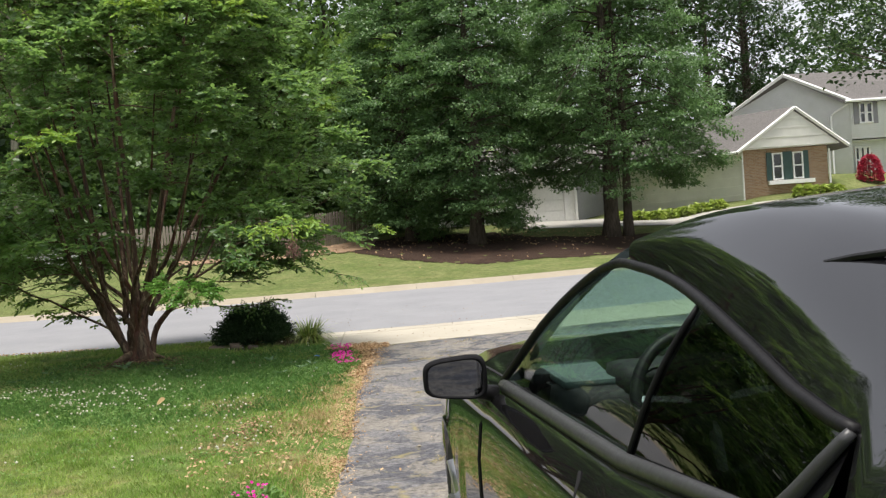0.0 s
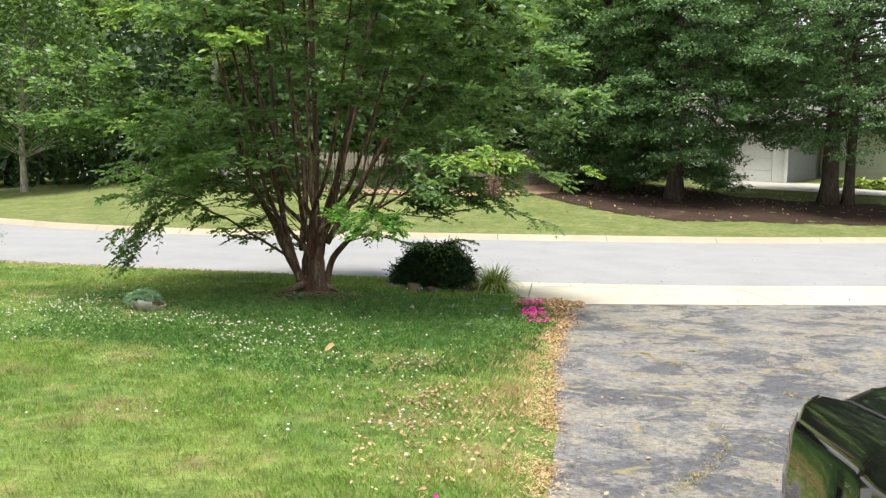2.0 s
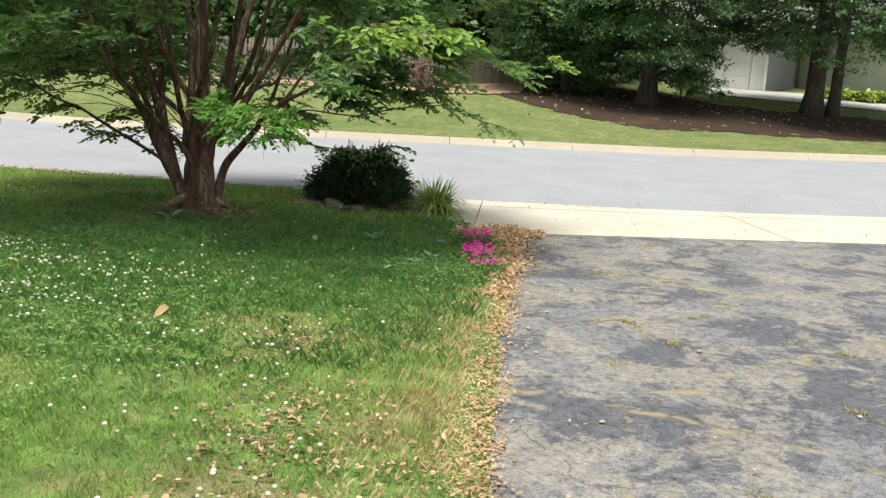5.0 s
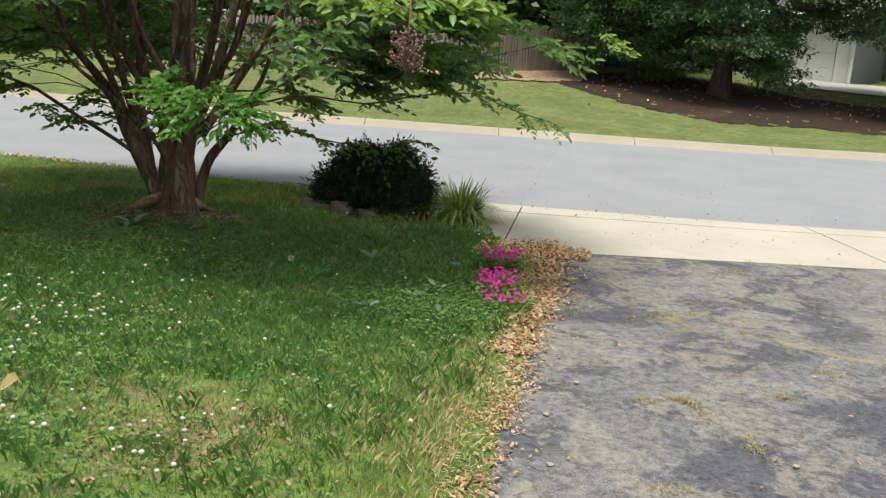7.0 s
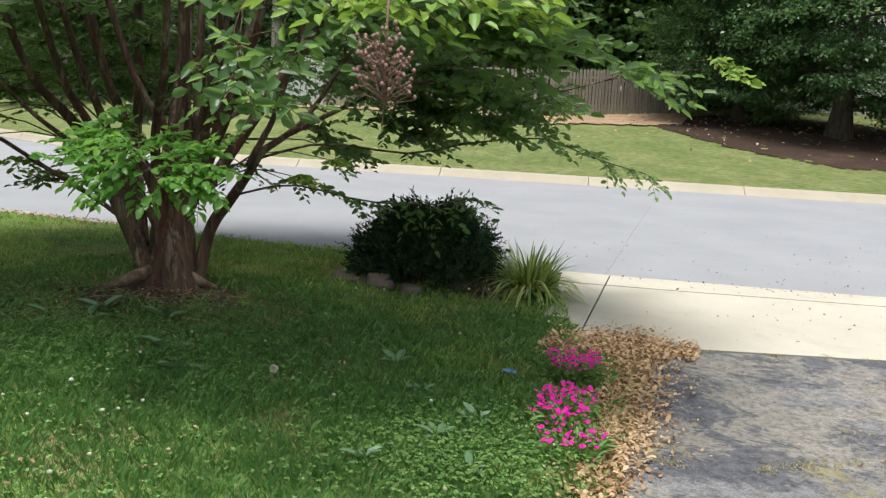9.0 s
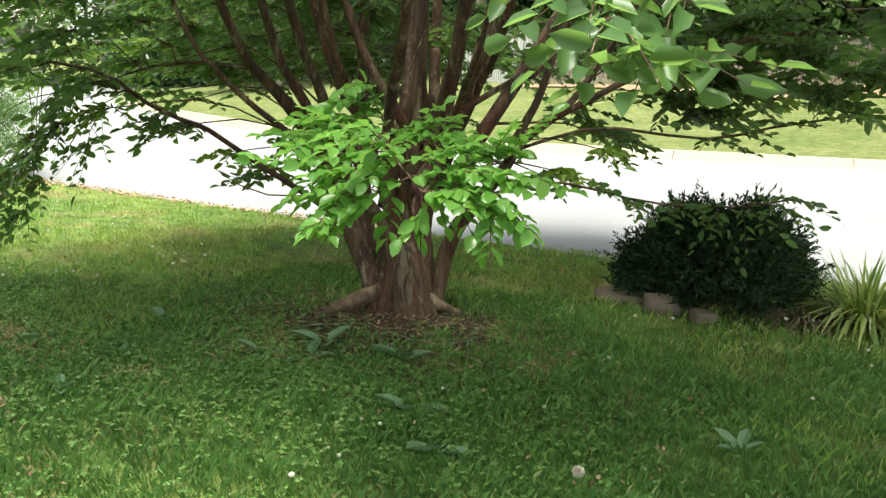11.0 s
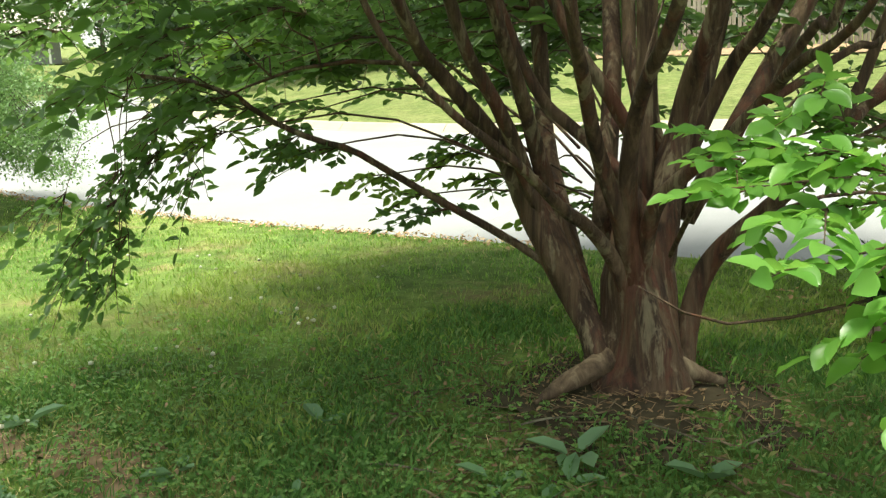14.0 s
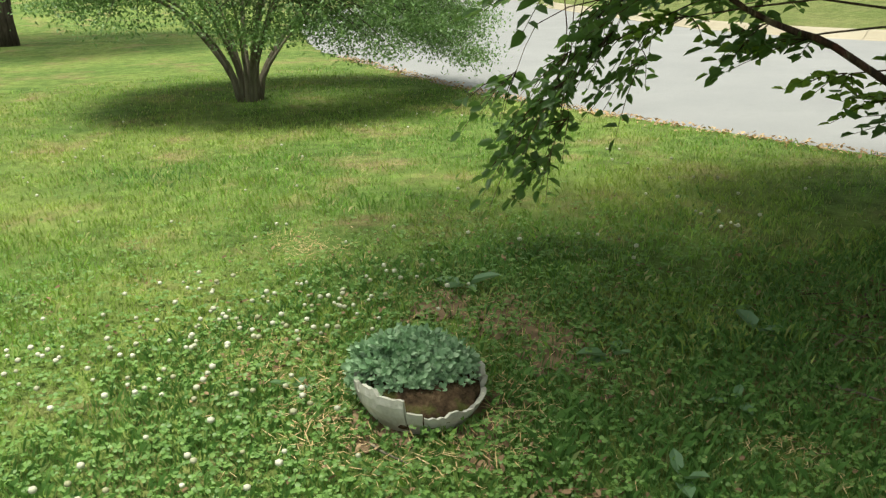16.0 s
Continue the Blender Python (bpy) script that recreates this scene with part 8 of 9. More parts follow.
# dried grass between the lawn and the drive
_y = 5.0 + rng.random(5200) * 6.9
_x = drive_edge(_y) - 0.16 - np.abs(rng.normal(size=5200)) * np.interp(_y, [5, 9, 11, 12], [0.30, 0.30, 0.22, 0.1])
_q = broken(_x, _y, 0.45)
_x, _y = _x[_q], _y[_q]
_n = len(_x)
_a, _hh = rng.random(_n) * 6.283, rng.uniform(0.025, 0.065, _n)
_b = np.stack([_x, _y, ground_z(_x, _y) - 0.004], 1)
_o = np.stack([np.cos(_a), np.sin(_a), np.zeros(_n)], 1) * (_hh * rng.uniform(0.2, 0.9, _n))[:, None]
_s = np.stack([-np.sin(_a), np.cos(_a), np.zeros(_n)], 1) * 0.0018
_u = np.array([0, 0, 1.0]) * _hh[:, None]
tagged(new("dry_grass", quads_mesh("dry_grass", np.stack([_b - _s, _b + _s, _b + _o * 0.4 + _u * 0.65 + _s, _b + _o + _u], 1), 4, M_STRAW)), "bleached dry grass along the driveway's edge", "grass", kind="stuff")
_x, _y = -8.2 + rng.random(1500) * 5.4, 11.3 + rng.random(1500) * 3.2
_q = broken(_x, _y, 0.25)
scatter_leaves("dead_leaves", "crumbled brown leaves among the grass under the tree", np.stack([_x[_q], _y[_q]], 1), 0.024, M_LITTER, 55, lift=0.028)
_x, _y = -8.2 + rng.random(1100) * 5.4, 11.3 + rng.random(1100) * 3.2
_q = broken(_x, _y, 0.2)
scatter_leaves("straw", "bleached grass stems lying in the lawn", np.stack([_x[_q], _y[_q]], 1), 0.042, M_STRAW, 56, "straw", 0.06, 0.3, 0.02)
# small pale stones on the asphalt
_sx = np.array([-0.81, -0.91, -0.83, -0.45, 0.2, -0.6, 0.5, -0.3, 0.9])
_sy = np.array([11.5, 10.97, 10.4, 9.3, 10.8, 8.4, 12.2, 7.7, 9.8])
for i, (a, b) in enumerate(zip(_sx, _sy)):
    bm = bmesh.new()
    bmesh.ops.create_icosphere(bm, subdivisions=2, radius=0.016)
    for q in bm.verts:
        q.co = q.co * (1 + 0.3 * noise.noise(q.co * 60 + Vector((i, 0, 0))))
        q.co.z *= 0.5
    me = bpy.data.meshes.new("pebble")
    bm.to_mesh(me)
    bm.free()
    me.materials.append(M_KERB)
    o = new("pebble", me)
    o.matrix_world = pose(a, b, drive_z(b) + 0.008, 0, 0, i * 40)
    tagged(o, "small pale stone lying on the asphalt", "pebble", "pebbles")

# moss and grass tufts in the cracks
_tv = []
for i in range(38):
    cx, cy = rng.uniform(-0.9, 4.5), rng.uniform(5.5, 15.5)
    if cy > apron_line(cx) - 0.05:
        cy = float(apron_line(cx)) - 0.03
    v, f = blades(rng, 12, 0.05, 0.032, 0.0035, 0.4, 1.6, 3)
    v[:, :, 0] *= 1.8
    v += np.array([cx, cy, float(drive_z(cy))])
    _tv.append(v)
for line, count, size in (([(-1.0, 12.9), (-0.7, 13.07), (-0.47, 13.08), (-0.24, 13.27), (-0.04, 13.29), (0.13, 13.09), (0.23, 12.91)], 70, 0.022), ([(0.38, 12.89), (0.45, 12.6), (0.56, 12.37), (0.69, 12.27), (0.84, 11.99)], 55, 0.022), ([(-0.84, 11.24), (-0.73, 11.15), (-0.59, 11.22), (-0.48, 11.37), (-0.3, 11.48), (-0.18, 11.36), (-0.14, 11.04)], 60, 0.022),
                          ([(0.01, 11.07), (0.07, 10.92), (0.11, 10.78), (0.22, 10.79), (0.33, 10.72)], 45, 0.022), ([(0.13, 14.7), (0.36, 15.2), (0.45, 14.66), (0.57, 14.58)], 30, 0.022), ([(0.72, 14.71), (0.8, 14.05), (0.85, 13.65)], 26, 0.022),
                          ([(0.23, 11.76), (0.31, 11.71), (0.3, 11.37)], 16, 0.022), ([(-0.58, 10.3), (-0.49, 10.37), (-0.38, 10.36), (-0.22, 10.36)], 24, 0.022), ([(0.04, 12.76), (0.48, 12.94), (0.78, 13.08), (0.98, 13.13)], 22, 0.022),
                          ([(0.9, 9.9), (1.3, 9.2), (1.5, 8.0)], 40, 0.024), ([(-0.2, 7.0), (0.2, 8.1), (0.15, 9.0)], 36, 0.024), ([(0.9, 11.2), (1.6, 11.0), (2.6, 11.3)], 36, 0.024),
                          ([(-1.1, 15.06), (1.0, 15.78), (3.4, 16.6), (5.5, 17.3)], 70, 0.030), ([(-1.9, 17.05), (0.5, 17.55), (3.5, 18.5)], 45, 0.026)):
    pts = curve_points([(a, b, 0) for a, b in line], 160)
    for i in range(count):
        p = pts[int(rng.random() ** 1.3 * 159) if rng.random() < 0.5 else int(rng.random() * 159)]
        if noise.noise((p[0] * 2.1, p[1] * 2.1, 5)) < -0.12:
            continue
        cx, cy = p[0] + rng.normal() * 0.020, p[1] + rng.normal() * 0.026
        v, f = blades(rng, 14, 0.038, size * rng.uniform(0.6, 1.5), 0.0035, 0.5, 1.7, 3)
        v += np.array([cx, cy, float(top_z(np.array([cx]), np.array([cy]))[0])])
        _tv.append(v)
k = Mat("yellow_moss")
c = k.ramp(k.island(), (0.0, (0.13, 0.13, 0.045)), (0.6, (0.26, 0.22, 0.10)), (1.0, (0.42, 0.34, 0.19)))
k.leafy(c, c, 0.2, 0.7, 0.2)
tagged(new("moss_tufts", shared_mesh("moss_tufts", np.concatenate(_tv), f, k.m)), "yellowish moss and grass tufts in the asphalt cracks", "moss", kind="stuff")

# bare soil round the tree's foot, edge strip beside the drive
M_SOIL = plain("bare_soil", (0.062, 0.050, 0.032), 0.95, 0, 0.45, 7.0, 0.15)
_soil = grid_object("bare_soil", np.arange(-6.3, -3.3, 0.035), np.arange(13.2, 15.4, 0.035), lambda X, Y: ground_z(X, Y) + 0.008 + 0.007 * np.sin(X * 19) * np.sin(Y * 23), M_SOIL,
                    lambda x, y: ((x + 4.78) / 0.74) ** 2 + ((y - 14.28) / 0.56) ** 2 + 1.5 * np.array([noise.noise((a * 2.6, b * 2.6, 7)) + 0.6 * noise.noise((a * 9, b * 9, 8)) for a, b in zip(np.ravel(x), np.ravel(y))]).reshape(np.shape(x)) < 0.62)
tagged(_soil, "bare brown soil round the foot of the tree", "soil", kind="structure")


M_DRYSOIL = plain("dry_lawn_soil", (0.205, 0.142, 0.090), 0.95, 0, 0.5, 9.0, 0.15)


def weed(at, n, size, seed, label="broad-leaved weed with drooping grey-green leaves"):
    rr = np.random.default_rng(seed)
    t = thing("weed", label, "weed", "weeds in the lawn", at=(at[0], at[1], gz(*at)), rz=float(rr.random() * 360))
    for i in range(n):
        a = i * 2.4 + rr.random()
        p0 = np.array([[0, 0, 0.01]])
        d = np.array([[math.cos(a), math.sin(a), rr.uniform(0.3, 1.2)]])
        L = np.array([size * rr.uniform(0.7, 1.25)])
        w = L * 0.52
        v1 = leaf_verts(p0 + d * 0.02, d, np.array([[0, 0, 1.0]]) - d * 0.3, L, w, 0.15, 0.35)[0]
        piece("leaf", mesh_from("leaf", v1, OVATE, M_WEED), t)
    return t


M_WEED = leaf_mat("weed_leaf", (0.085, 0.165, 0.082), (0.145, 0.255, 0.130), (0.220, 0.345, 0.190), (0.18, 0.32, 0.12), 0.3, 6.0)
for i, (x, y, n, s) in enumerate(((-4.77, 13.70, 4, 0.16), (-5.83, 13.56, 3, 0.12), (-4.30, 13.75, 4, 0.13), (-4.71, 13.50, 3, 0.14), (-6.02, 12.96, 4, 0.12), (-6.97, 12.98, 4, 0.13), (-4.95, 13.42, 3, 0.10),
                                  (-3.6, 12.9, 4, 0.14), (-3.9, 13.2, 3, 0.15), (-2.6, 13.6, 4, 0.10), (-2.3, 13.2, 5, 0.08), (-2.0, 12.6, 6, 0.07), (-1.9, 12.9, 6, 0.08), (-1.75, 12.3, 5, 0.07), (-2.2, 12.2, 5, 0.07), (-5.5, 13.0, 3, 0.09), (-5.3, 12.5, 3, 0.09), (-6.5, 11.9, 4, 0.07))):
    weed((x, y), n, s, 300 + i)

for i, (x, y, L, a) in enumerate(((-5.29, 13.35, 0.30, 10), (-4.55, 14.05, 0.38, -25), (-4.95, 13.95, 0.30, 40), (-5.9, 11.92, 0.22, 5), (-4.2, 14.2, 0.25, 70))):
    rr = random.Random(i)
    pts = [(-L / 2, 0, 0.012), (-L / 6, rr.uniform(-0.02, 0.02), 0.018), (L / 6, rr.uniform(-0.02, 0.02), 0.016), (L / 2, 0.01, 0.012)]
    v, f = tube(curve_points(pts, 8), [0.004, 0.005, 0.005, 0.0045, 0.004, 0.0035, 0.003, 0.002], 6, 0.1, rr)
    o = new("twig", mesh_from("twig", v, f, M_GREYBARK, True))
    o.matrix_world = pose(x, y, gz(x, y) + 0.012, 0, 0, a)
    tagged(o, "dry fallen twig lying on the ground", "twig", "twigs")

# strips of shed bark and thin sticks round the foot of the tree
_br = random.Random(44)
_strips = Heap()
for i in range(150):
    _bx, _by = _br.gauss(-4.85, 0.55), _br.gauss(13.98, 0.36)
    if math.hypot((_bx + 4.80) / 0.24, (_by - 14.52) / 0.24) < 1:
        continue
    _ba, _bl = _br.uniform(0, 6.28), _br.uniform(0.06, 0.26)
    _q = [(_bx + math.cos(_ba) * _bl * u + _br.uniform(-0.006, 0.006), _by + math.sin(_ba) * _bl * u + _br.uniform(-0.006, 0.006)) for u in (-0.5, -0.17, 0.17, 0.5)]
    _r = _br.choice([0.0018, 0.0022, 0.003, 0.005])
    _strips.add(tube([(a, b, gz(a, b) + 0.016 + _br.uniform(0, 0.014)) for a, b in _q], [_r, _r * 1.1, _r, _r * 0.6], 5, 0.15, _br))
tagged(new("bark_strips", _strips.mesh("bark_strips", M_ROOT)), "shed strips of tan bark and thin sticks on the soil", "bark litter", kind="stuff")

# crumpled blue wrapper
v, f = [], []
for i in range(9):
    for j in range(5):
        v.append((i * 0.010 - 0.040, j * 0.009 - 0.018, 0.02 + 0.016 * noise.noise((i * 0.7, j * 0.9, 2)) + 0.004))
for i in range(8):
    for j in range(4):
        f.append((i * 5 + j, i * 5 + j + 1, (i + 1) * 5 + j + 1, (i + 1) * 5 + j))
o = new("wrapper", mesh_from("wrapper", v, f, plain("blue_foil", (0.10, 0.24, 0.45), 0.35, 0.2)))
o.matrix_world = pose(-1.955, 13.72, gz(-1.955, 13.72) + 0.03, 10, 12, 20)
tagged(o, "crumpled blue wrapper in the grass", "litter")

# ---------------------------------------------------------------- clover and grass
_walk_line = np.array([(0, -1), (-0.6, 7), (-1.0, 9.4), (-2.6, 10.5), (-3.7, 10.8)])


def to_line(x, y):
    p = np.stack([x, y], 1)
    best = np.full(len(x), 1e9)
    for a, b in zip(_walk_line[:-1], _walk_line[1:]):
        d = b - a
        t = np.clip(((p - a) @ d) / (d @ d), 0, 1)
        best = np.minimum(best, np.linalg.norm(p - a - t[:, None] * d, axis=1))
    return best


def lawn_mask(x, y):
    ok = (y < near_edge(x) - 0.05) & (x < drive_edge(y) - 0.02)
    ok &= ~((y > apron_line(x) - 0.4) & (x > -2.35 + (near_edge(x) - y) * 0.22))
    ok &= ((x + 6.135) ** 2 + (y - 12.195) ** 2) > 0.21 ** 2
    ok &= ((x + 4.75) / 0.34) ** 2 + ((y - 14.38) / 0.30) ** 2 > 1
    return ok


WORN = ((-6.45, 12.85, 0.70, 0.30), (-5.2, 12.9, 0.18, 0.10), (-8.0, 12.7, 0.26, 0.14), (-6.75, 12.0, 0.28, 0.2), (-5.4, 12.2, 0.22, 0.12), (-2.3, 9.9, 0.35, 0.3), (-1.9, 8.6, 0.3, 0.5))


def worn(x, y):
    best = np.zeros(len(x))
    for a, b, c, d in WORN:
        best = np.maximum(best, np.exp(-(((x - a) / c) ** 2 + ((y - b) / d) ** 2)))
    return best


def patchy(x, y, s, seed):
    return np.array([noise.noise((a * s, b * s, seed)) for a, b in zip(x, y)])


def clover():
    rr = np.random.default_rng(17)
    n = 22000
    x = -13 + rr.random(n) * 11.6
    y = 6.5 + rr.random(n) * 9.5
    near_planter = np.exp(-((x + 7.1) ** 2 + (y - 11.2) ** 2) / 1.6)
    band = np.exp(-((y - 11.4 + (x + 5)) ** 2) / 4.5) * np.exp(-((x + 4.2) ** 2) / 8)
    score = patchy(x, y, 0.7, 3) * 0.9 + patchy(x, y, 2.0, 4) * 0.5 + band * 0.9 + near_planter * 0.8
    keep = lawn_mask(x, y) & (score + rr.normal(size=n) * 0.26 > 1.03)
    keep |= lawn_mask(x, y) & (rr.random(n) < 0.012)
    keep &= ~((x > -6.7) & (x < -4.0) & (y > 11.9))
    keep &= (y > 9.6) | (rr.random(n) < 0.45)
    x, y = x[keep], y[keep]
    z = ground_z(x, y)
    h = rr.uniform(0.05, 0.095, len(x))
    # ball-shaped heads
    bm = bmesh.new()
    bmesh.ops.create_icosphere(bm, subdivisions=1, radius=1.0)
    sv = np.array([q.co[:] for q in bm.verts])
    sf = [tuple(q.index for q in p.verts) for p in bm.faces]
    bm.free()
    r = rr.uniform(0.0085, 0.0140, len(x))
    ctr = np.stack([x + rr.normal(size=len(x)) * 0.01, y, z + h], 1)
    v = ctr[:, None] + sv[None] * r[:, None, None] * np.array([1, 1, 0.85])
    kk = Mat("clover_head")
    c = kk.ramp(kk.island(), (0.0, (0.34, 0.34, 0.20)), (0.4, (0.54, 0.54, 0.42)), (1.0, (0.72, 0.71, 0.60)))
    kk.leafy(c, c, 0.2, 0.8, 0.2)
    tagged(new("clover_flowers", shared_mesh("clover_flowers", v, sf, kk.m)), "small white clover heads scattered in the lawn", "clover", kind="stuff")
    # leaflets in threes
    m = 42000
    x = -12 + rr.random(m) * 10.6
    y = 5.5 + rr.random(m) * 9.5
    near_planter = np.exp(-((x + 6.6) ** 2 + (y - 11.6) ** 2) / 2.2)
    corner = np.exp(-((x + 1.8) ** 2 + (y - 12.6) ** 2) / 0.8)
    ok = lawn_mask(x, y) & (patchy(x, y, 1.1, 6) * 0.6 + near_planter + corner + rr.normal(size=m) * 0.3 > 0.62)
    x, y = x[ok], y[ok]
    for cx, cy, s, q in ((-7.0, 11.2, 0.95, 2600), (-1.85, 12.45, 0.33, 1300), (-3.3, 10.2, 0.8, 1800), (-5.6, 11.6, 0.5, 1200), (-5.7, 13.2, 0.7, 2000), (-4.5, 13.3, 0.5, 1300), (-6.7, 13.4, 0.7, 1500), (-3.6, 13.2, 0.5, 900)):
        px, py = cx + rr.normal(size=q) * s, cy + rr.normal(size=q) * s
        in_lawn = lawn_mask(px, py)
        x, y = np.concatenate([x, px[in_lawn]]), np.concatenate([y, py[in_lawn]])
    n = len(x)
    c0 = np.stack([x, y, ground_z(x, y) + rr.uniform(0.015, 0.06, n)], 1)
    a0 = rr.random(n) * 6.283
    pos, al, nr = [], [], []
    for q in range(3):
        a = a0 + q * 2.094
        d = np.stack([np.cos(a), np.sin(a), rr.normal(size=n) * 0.15], 1)
        pos.append(c0 + d * 0.001)
        al.append(d)
        nr.append(np.array([0, 0, 1.0]) + rr.normal(size=(n, 3)) * 0.38)
    pos, al, nr = np.concatenate(pos), np.concatenate(al), np.concatenate(nr)
    ln = 0.0145 * rr.uniform(0.7, 1.3, len(pos))
    tagged(new("clover_leaves", shared_mesh("clover_leaves", leaf_verts(pos, al, nr, ln, ln * 0.95, 0.1, 0.1), OVATE, M_HERB)), "patches of clover leaves low in the lawn", "clover", kind="stuff")


clover()

# dry stems, soil crumbs and dead leaves on the worn spots
for a, b, c, d in WORN[:1] + ((-6.13, 12.17, 0.42, 0.36),):
    _patch = grid_object("bare_soil", np.arange(a - 1.3 * c, a + 1.3 * c, 0.03), np.arange(b - 1.3 * d, b + 1.3 * d, 0.03), lambda X, Y: ground_z(X, Y) + 0.007 + 0.004 * np.sin(X * 31) * np.sin(Y * 27), M_DRYSOIL,
                         lambda x, y: ((x - a) / c) ** 2 + ((y - b) / d) ** 2 + 1.3 * patchy(x, y, 4.0, 61) + 0.9 * patchy(x, y, 13.0, 62) < 0.42)
    tagged(_patch, "bare brown soil in a worn patch of the lawn", "soil", kind="structure")
_wx, _wy = [], []
for a, b, c, d in WORN:
    q = int(620 * (c * d) ** 0.5 / 0.4)
    _wx.append(a + rng.normal(size=q) * c * 0.75)
    _wy.append(b + rng.normal(size=q) * d * 0.75)
_wx, _wy = np.concatenate(_wx), np.concatenate(_wy)
_q = lawn_mask(_wx, _wy)
_wx, _wy = _wx[_q], _wy[_q]
_h = len(_wx) // 2
scatter_leaves("dry_stems", "dry stems on worn patches of the lawn", np.stack([_wx[:_h], _wy[:_h]], 1), 0.040, M_STRAW, 41, "straw", 0.07, 0.25, 0.02)
scatter_leaves("dead_leaves", "brown crumbled leaves on worn patches of the lawn", np.stack([_wx[_h:], _wy[_h:]], 1), 0.026, M_LITTER, 42, ratio=0.55, lift=0.015)


def grass():
    rr = np.random.default_rng(23)
    n = 1020000
    x = -17 + rr.random(n) * 16.4
    y = -1.5 + rr.random(n) * 19.0
    d = to_line(x, y)
    dens = np.interp(d, [0, 2.2, 3.5, 6, 9, 14], [1.0, 1.0, 0.75, 0.34, 0.17, 0.06])
    keep = (rr.random(n) < dens)
    x, y = x[keep], y[keep]
    ok = lawn_mask(x, y)
    x, y = x[ok], y[ok]
    thin = patchy(x, y, 1.3, 9)
    ok = rr.random(len(x)) < np.clip(1.15 - np.maximum(thin - 0.15, 0) * 3.0, 0.25, 1)
    # thinner towards the strip beside the drive
    ok &= rr.random(len(x)) < np.clip((drive_edge(y) - x) / 0.28, 0.15, 1)
    foot = ((x + 4.75) / 1.15) ** 2 + ((y - 14.2) / 0.85) ** 2
    ok &= rr.random(len(x)) < np.clip(0.55 + foot * 0.55 + 1.5 * patchy(x, y, 3.0, 44), 0.10, 1)
    ok &= rr.random(len(x)) > worn(x, y) * 0.72
    x, y, thin = x[ok], y[ok], thin[ok]
    m = len(x)
    d = to_line(x, y)
    shade = np.exp(-(((x + 4.3) / 3.2) ** 2 + ((y - 14.0) / 2.6) ** 2) ** 2)
    h = (0.035 + 0.018 * shade + 0.02 * np.clip(patchy(x, y, 0.8, 12), -0.5, 0.8) + 0.026 * np.clip(patchy(x, y, 4.5, 14), -0.6, 0.8)) * rr.uniform(0.6, 1.35, m)
    w = np.interp(d, [0, 3, 8, 14], [0.0030, 0.0042, 0.009, 0.014]) * rr.uniform(0.7, 1.3, m)
    a = rr.random(m) * 6.283
    lean = rr.uniform(0.1, 0.75, m)
    dx, dy = np.cos(a), np.sin(a)
    b = np.stack([x, y, ground_z(x, y) - 0.004], 1)
    sd = np.stack([-dy, dx, np.zeros(m)], 1) * (w * 0.5)[:, None]
    out = np.stack([dx, dy, np.zeros(m)], 1)
    mid = b + out * (h * lean * 0.35)[:, None] + np.array([0, 0, 1.0]) * (h * 0.62)[:, None]
    tip = b + out * (h * lean)[:, None] + np.array([0, 0, 1.0]) * (h * np.sqrt(np.maximum(0.2, 1 - lean ** 2 * 0.7)))[:, None]
    v = np.stack([b - sd, b + sd, mid + sd * 0.9, tip], 1)
    # lush grass, spread further under the tree to paint its shade darker
    lush_shade = np.exp(-(((x + 4.0) / 3.3) ** 2 + ((y - 12.4) / 3.4) ** 2) ** 2) + 0.7 * patchy(x, y, 0.9, 31) + rr.normal(size=m) * 0.22 > 0.55
    tagged(new("grass", quads_mesh("grass", v[~lush_shade], 4, M_GRASS)), "mown yellow-green grass with dry blades", "grass", kind="stuff")
    # longer tufts among the lush grass
    tv = [v[lush_shade]]
    q = 60000
    ex, ey = -7.6 + rr.random(q) * 6.1, 10.2 + rr.random(q) * 6.2
    ok = lawn_mask(ex, ey) & (np.exp(-(((ex + 4.0) / 3.3) ** 2 + ((ey - 12.4) / 3.4) ** 2) ** 2) + 0.7 * patchy(ex, ey, 0.9, 31) > 0.5)
    ok &= rr.random(q) < np.clip(((ex + 4.75) / 1.15) ** 2 + ((ey - 14.2) / 0.85) ** 2 - 0.6, 0, 1)
    ok &= rr.random(q) > worn(ex, ey) * 0.9
    ex, ey = ex[ok], ey[ok]
    q = len(ex)
    hh, ang, ln_ = rr.uniform(0.03, 0.07, q), rr.random(q) * 6.283, rr.uniform(0.2, 0.75, q)
    o2 = np.stack([np.cos(ang), np.sin(ang), np.zeros(q)], 1)
    s2 = np.stack([-np.sin(ang), np.cos(ang), np.zeros(q)], 1) * 0.002
    b2 = np.stack([ex, ey, ground_z(ex, ey) - 0.004], 1)
    m2 = b2 + o2 * (hh * ln_ * 0.35)[:, None] + np.array([0, 0, 1.0]) * (hh * 0.62)[:, None]
    t2 = b2 + o2 * (hh * ln_)[:, None] + np.array([0, 0, 1.0]) * (hh * 0.85)[:, None]
    tv.append(np.stack([b2 - s2, b2 + s2, m2 + s2 * 0.9, t2], 1))
    n = 2000
    cx, cy = -8.5 + rr.random(n) * 7.2, 8.2 + rr.random(n) * 7.5
    ok = lawn_mask(cx, cy) & (((cx + 4.75) / 1.1) ** 2 + ((cy - 14.2) / 0.8) ** 2 > 1)
    ok &= np.exp(-(((cx + 3.4) / 2.6) ** 2 + ((cy - 12.4) / 3.2) ** 2) ** 2) + 0.5 * patchy(cx, cy, 0.9, 31) > 0.45
    cx, cy = np.repeat(cx[ok], 9), np.repeat(cy[ok], 9)
    q = len(cx)
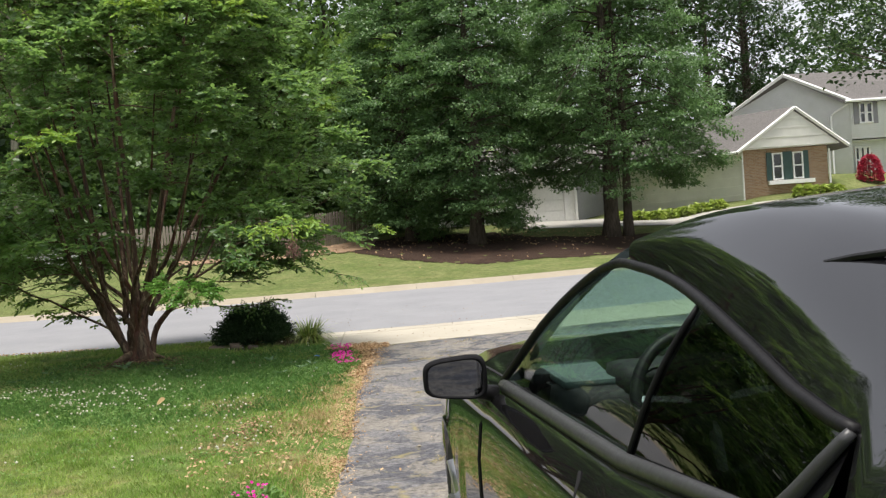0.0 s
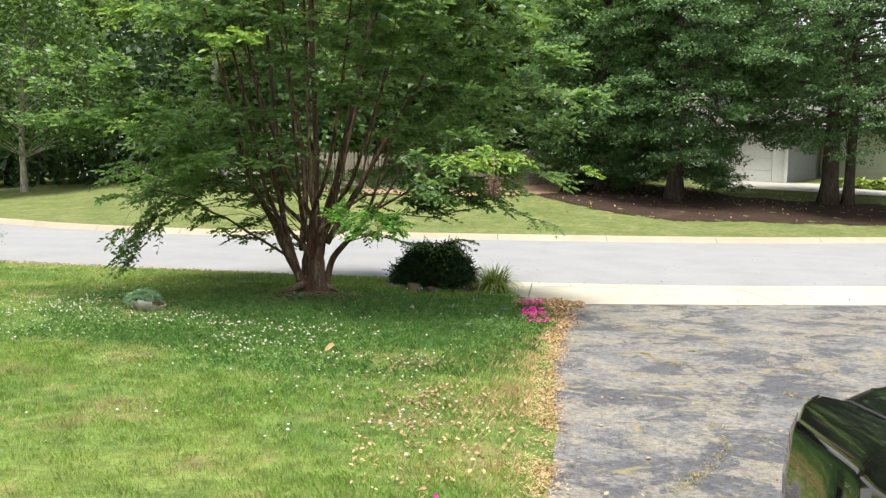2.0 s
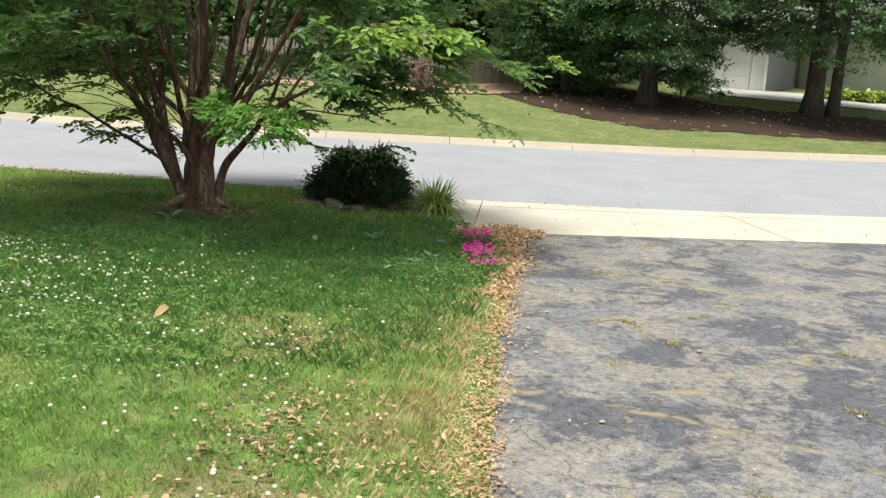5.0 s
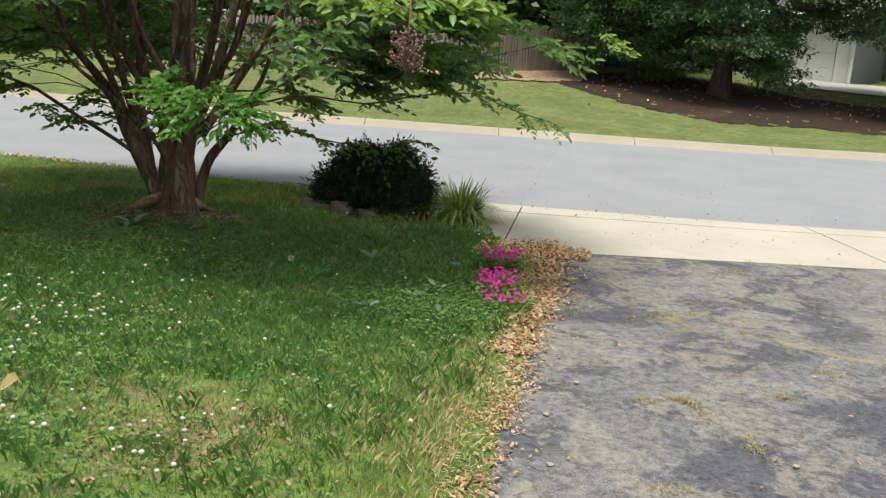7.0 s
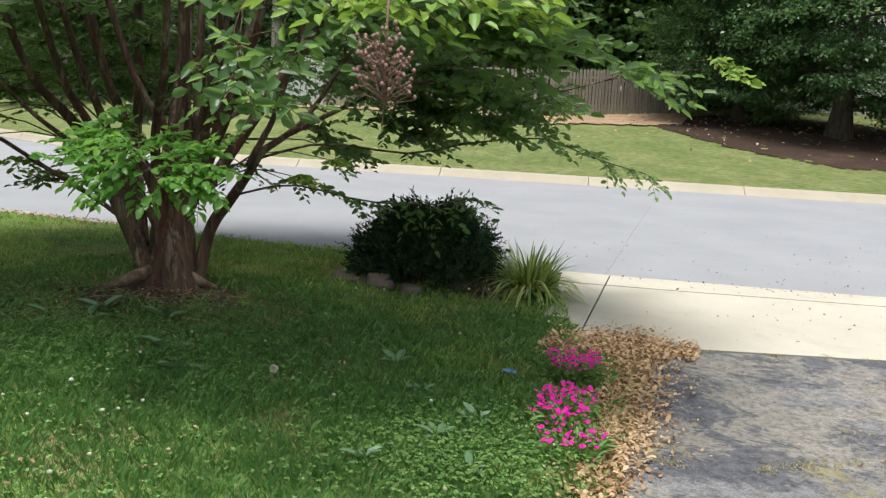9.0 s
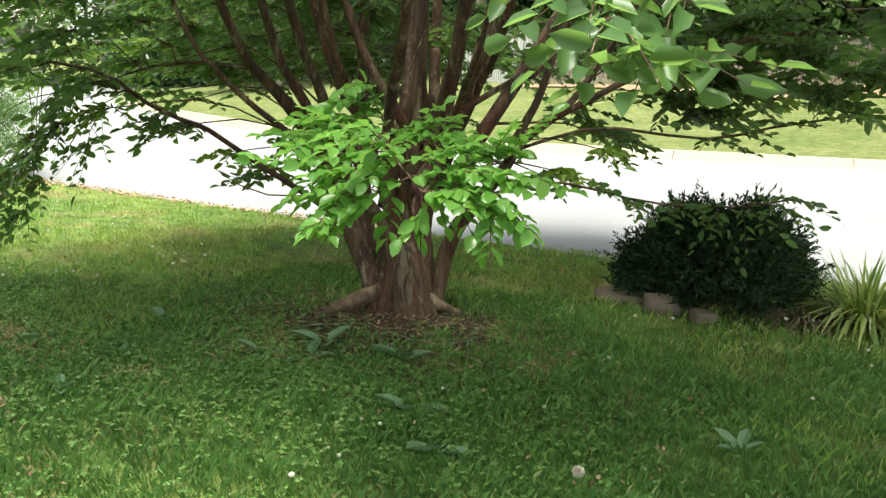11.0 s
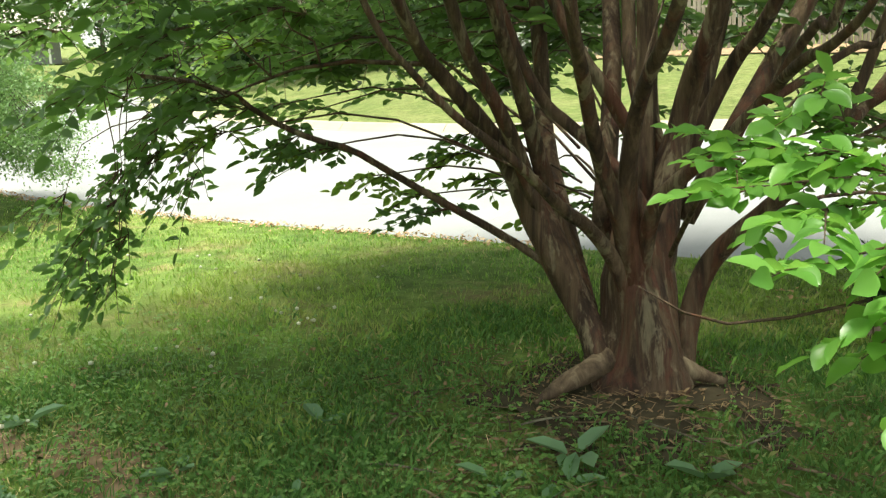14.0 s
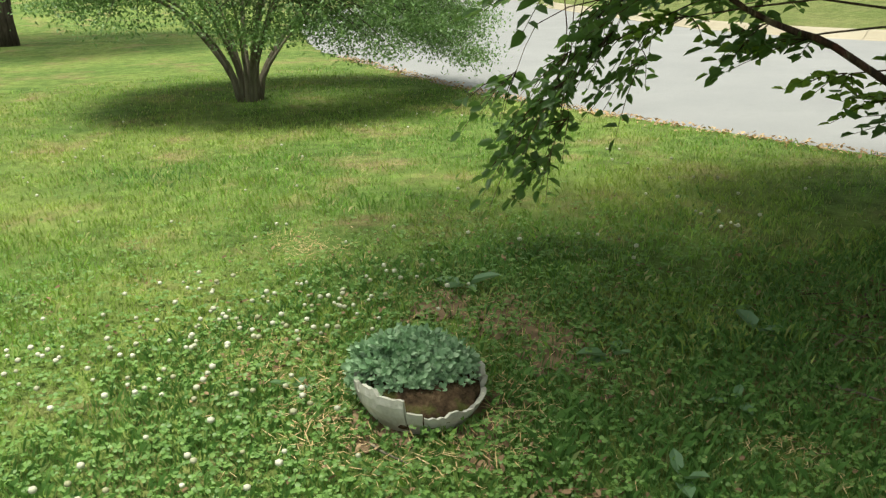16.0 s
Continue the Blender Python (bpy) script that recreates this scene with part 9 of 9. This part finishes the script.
    cx, cy = cx + rr.normal(size=q) * 0.030, cy + rr.normal(size=q) * 0.030
    hh, ang, ln_ = rr.uniform(0.045, 0.10, q), rr.random(q) * 6.283, rr.uniform(0.25, 0.8, q)
    o2 = np.stack([np.cos(ang), np.sin(ang), np.zeros(q)], 1)
    s2 = np.stack([-np.sin(ang), np.cos(ang), np.zeros(q)], 1) * 0.0013
    b2 = np.stack([cx, cy, ground_z(cx, cy) - 0.004], 1)
    m2 = b2 + o2 * (hh * ln_ * 0.35)[:, None] + np.array([0, 0, 1.0]) * (hh * 0.62)[:, None]
    t2 = b2 + o2 * (hh * ln_)[:, None] + np.array([0, 0, 1.0]) * (hh * 0.85)[:, None]
    tv.append(np.stack([b2 - s2, b2 + s2, m2 + s2 * 0.9, t2], 1))
    tagged(new("grass", quads_mesh("grass", np.concatenate(tv), 4, M_FESCUE_SHADE)), "longer deep green grass with loose tufts, darkened for the tree's shade", "grass", kind="stuff")


grass()

# a pale curled leaf and a dandelion clock in the lawn
_lv = ellipse_verts(np.array([[0, 0, 0.035]]), np.array([[1.0, 0.3, 0.25]]), np.array([[0.2, -0.6, 1.0]]), np.array([0.11]), np.array([0.08]), 0.5, -0.5)[0]
o = new("curled_leaf", mesh_from("curled_leaf", _lv, ELLIPSE, M_STRAW))
o.matrix_world = pose(-3.15, 10.02, gz(-3.15, 10.02) + 0.005)
tagged(o, "large pale curled dead leaf on the grass", "leaf")
_clock = thing("dandelion", "dandelion seed head on a thin stalk", "weed", at=(-2.97, 12.79, gz(-2.97, 12.79)))
v, f = tube([(0, 0, 0), (0.005, 0, 0.07), (0.008, 0.004, 0.13)], [0.002, 0.0018, 0.0016], 5)
piece("stalk", mesh_from("stalk", v, f, M_HERB, True), _clock)
_dr = np.random.default_rng(5)
_dn = spread(260, _dr)
_dp = np.array([0.008, 0.004, 0.145]) + _dn * 0.004
piece("seeds", shared_mesh("seeds", kite_verts(_dp, _dn, _dr.normal(size=(260, 3)), np.full(260, 0.021), np.full(260, 0.006)), KITE, plain("seed_fluff", (0.62, 0.58, 0.48), 0.9)), _clock, "pale fluffy seed ball")


# ---------------------------------------------------------------- plan units to metres
for ob in list(scene.objects):
    if ob.parent is None and ob.type not in ("CAMERA", "LIGHT"):
        ob.matrix_world = Matrix.Scale(SIZE, 4) @ ob.matrix_world
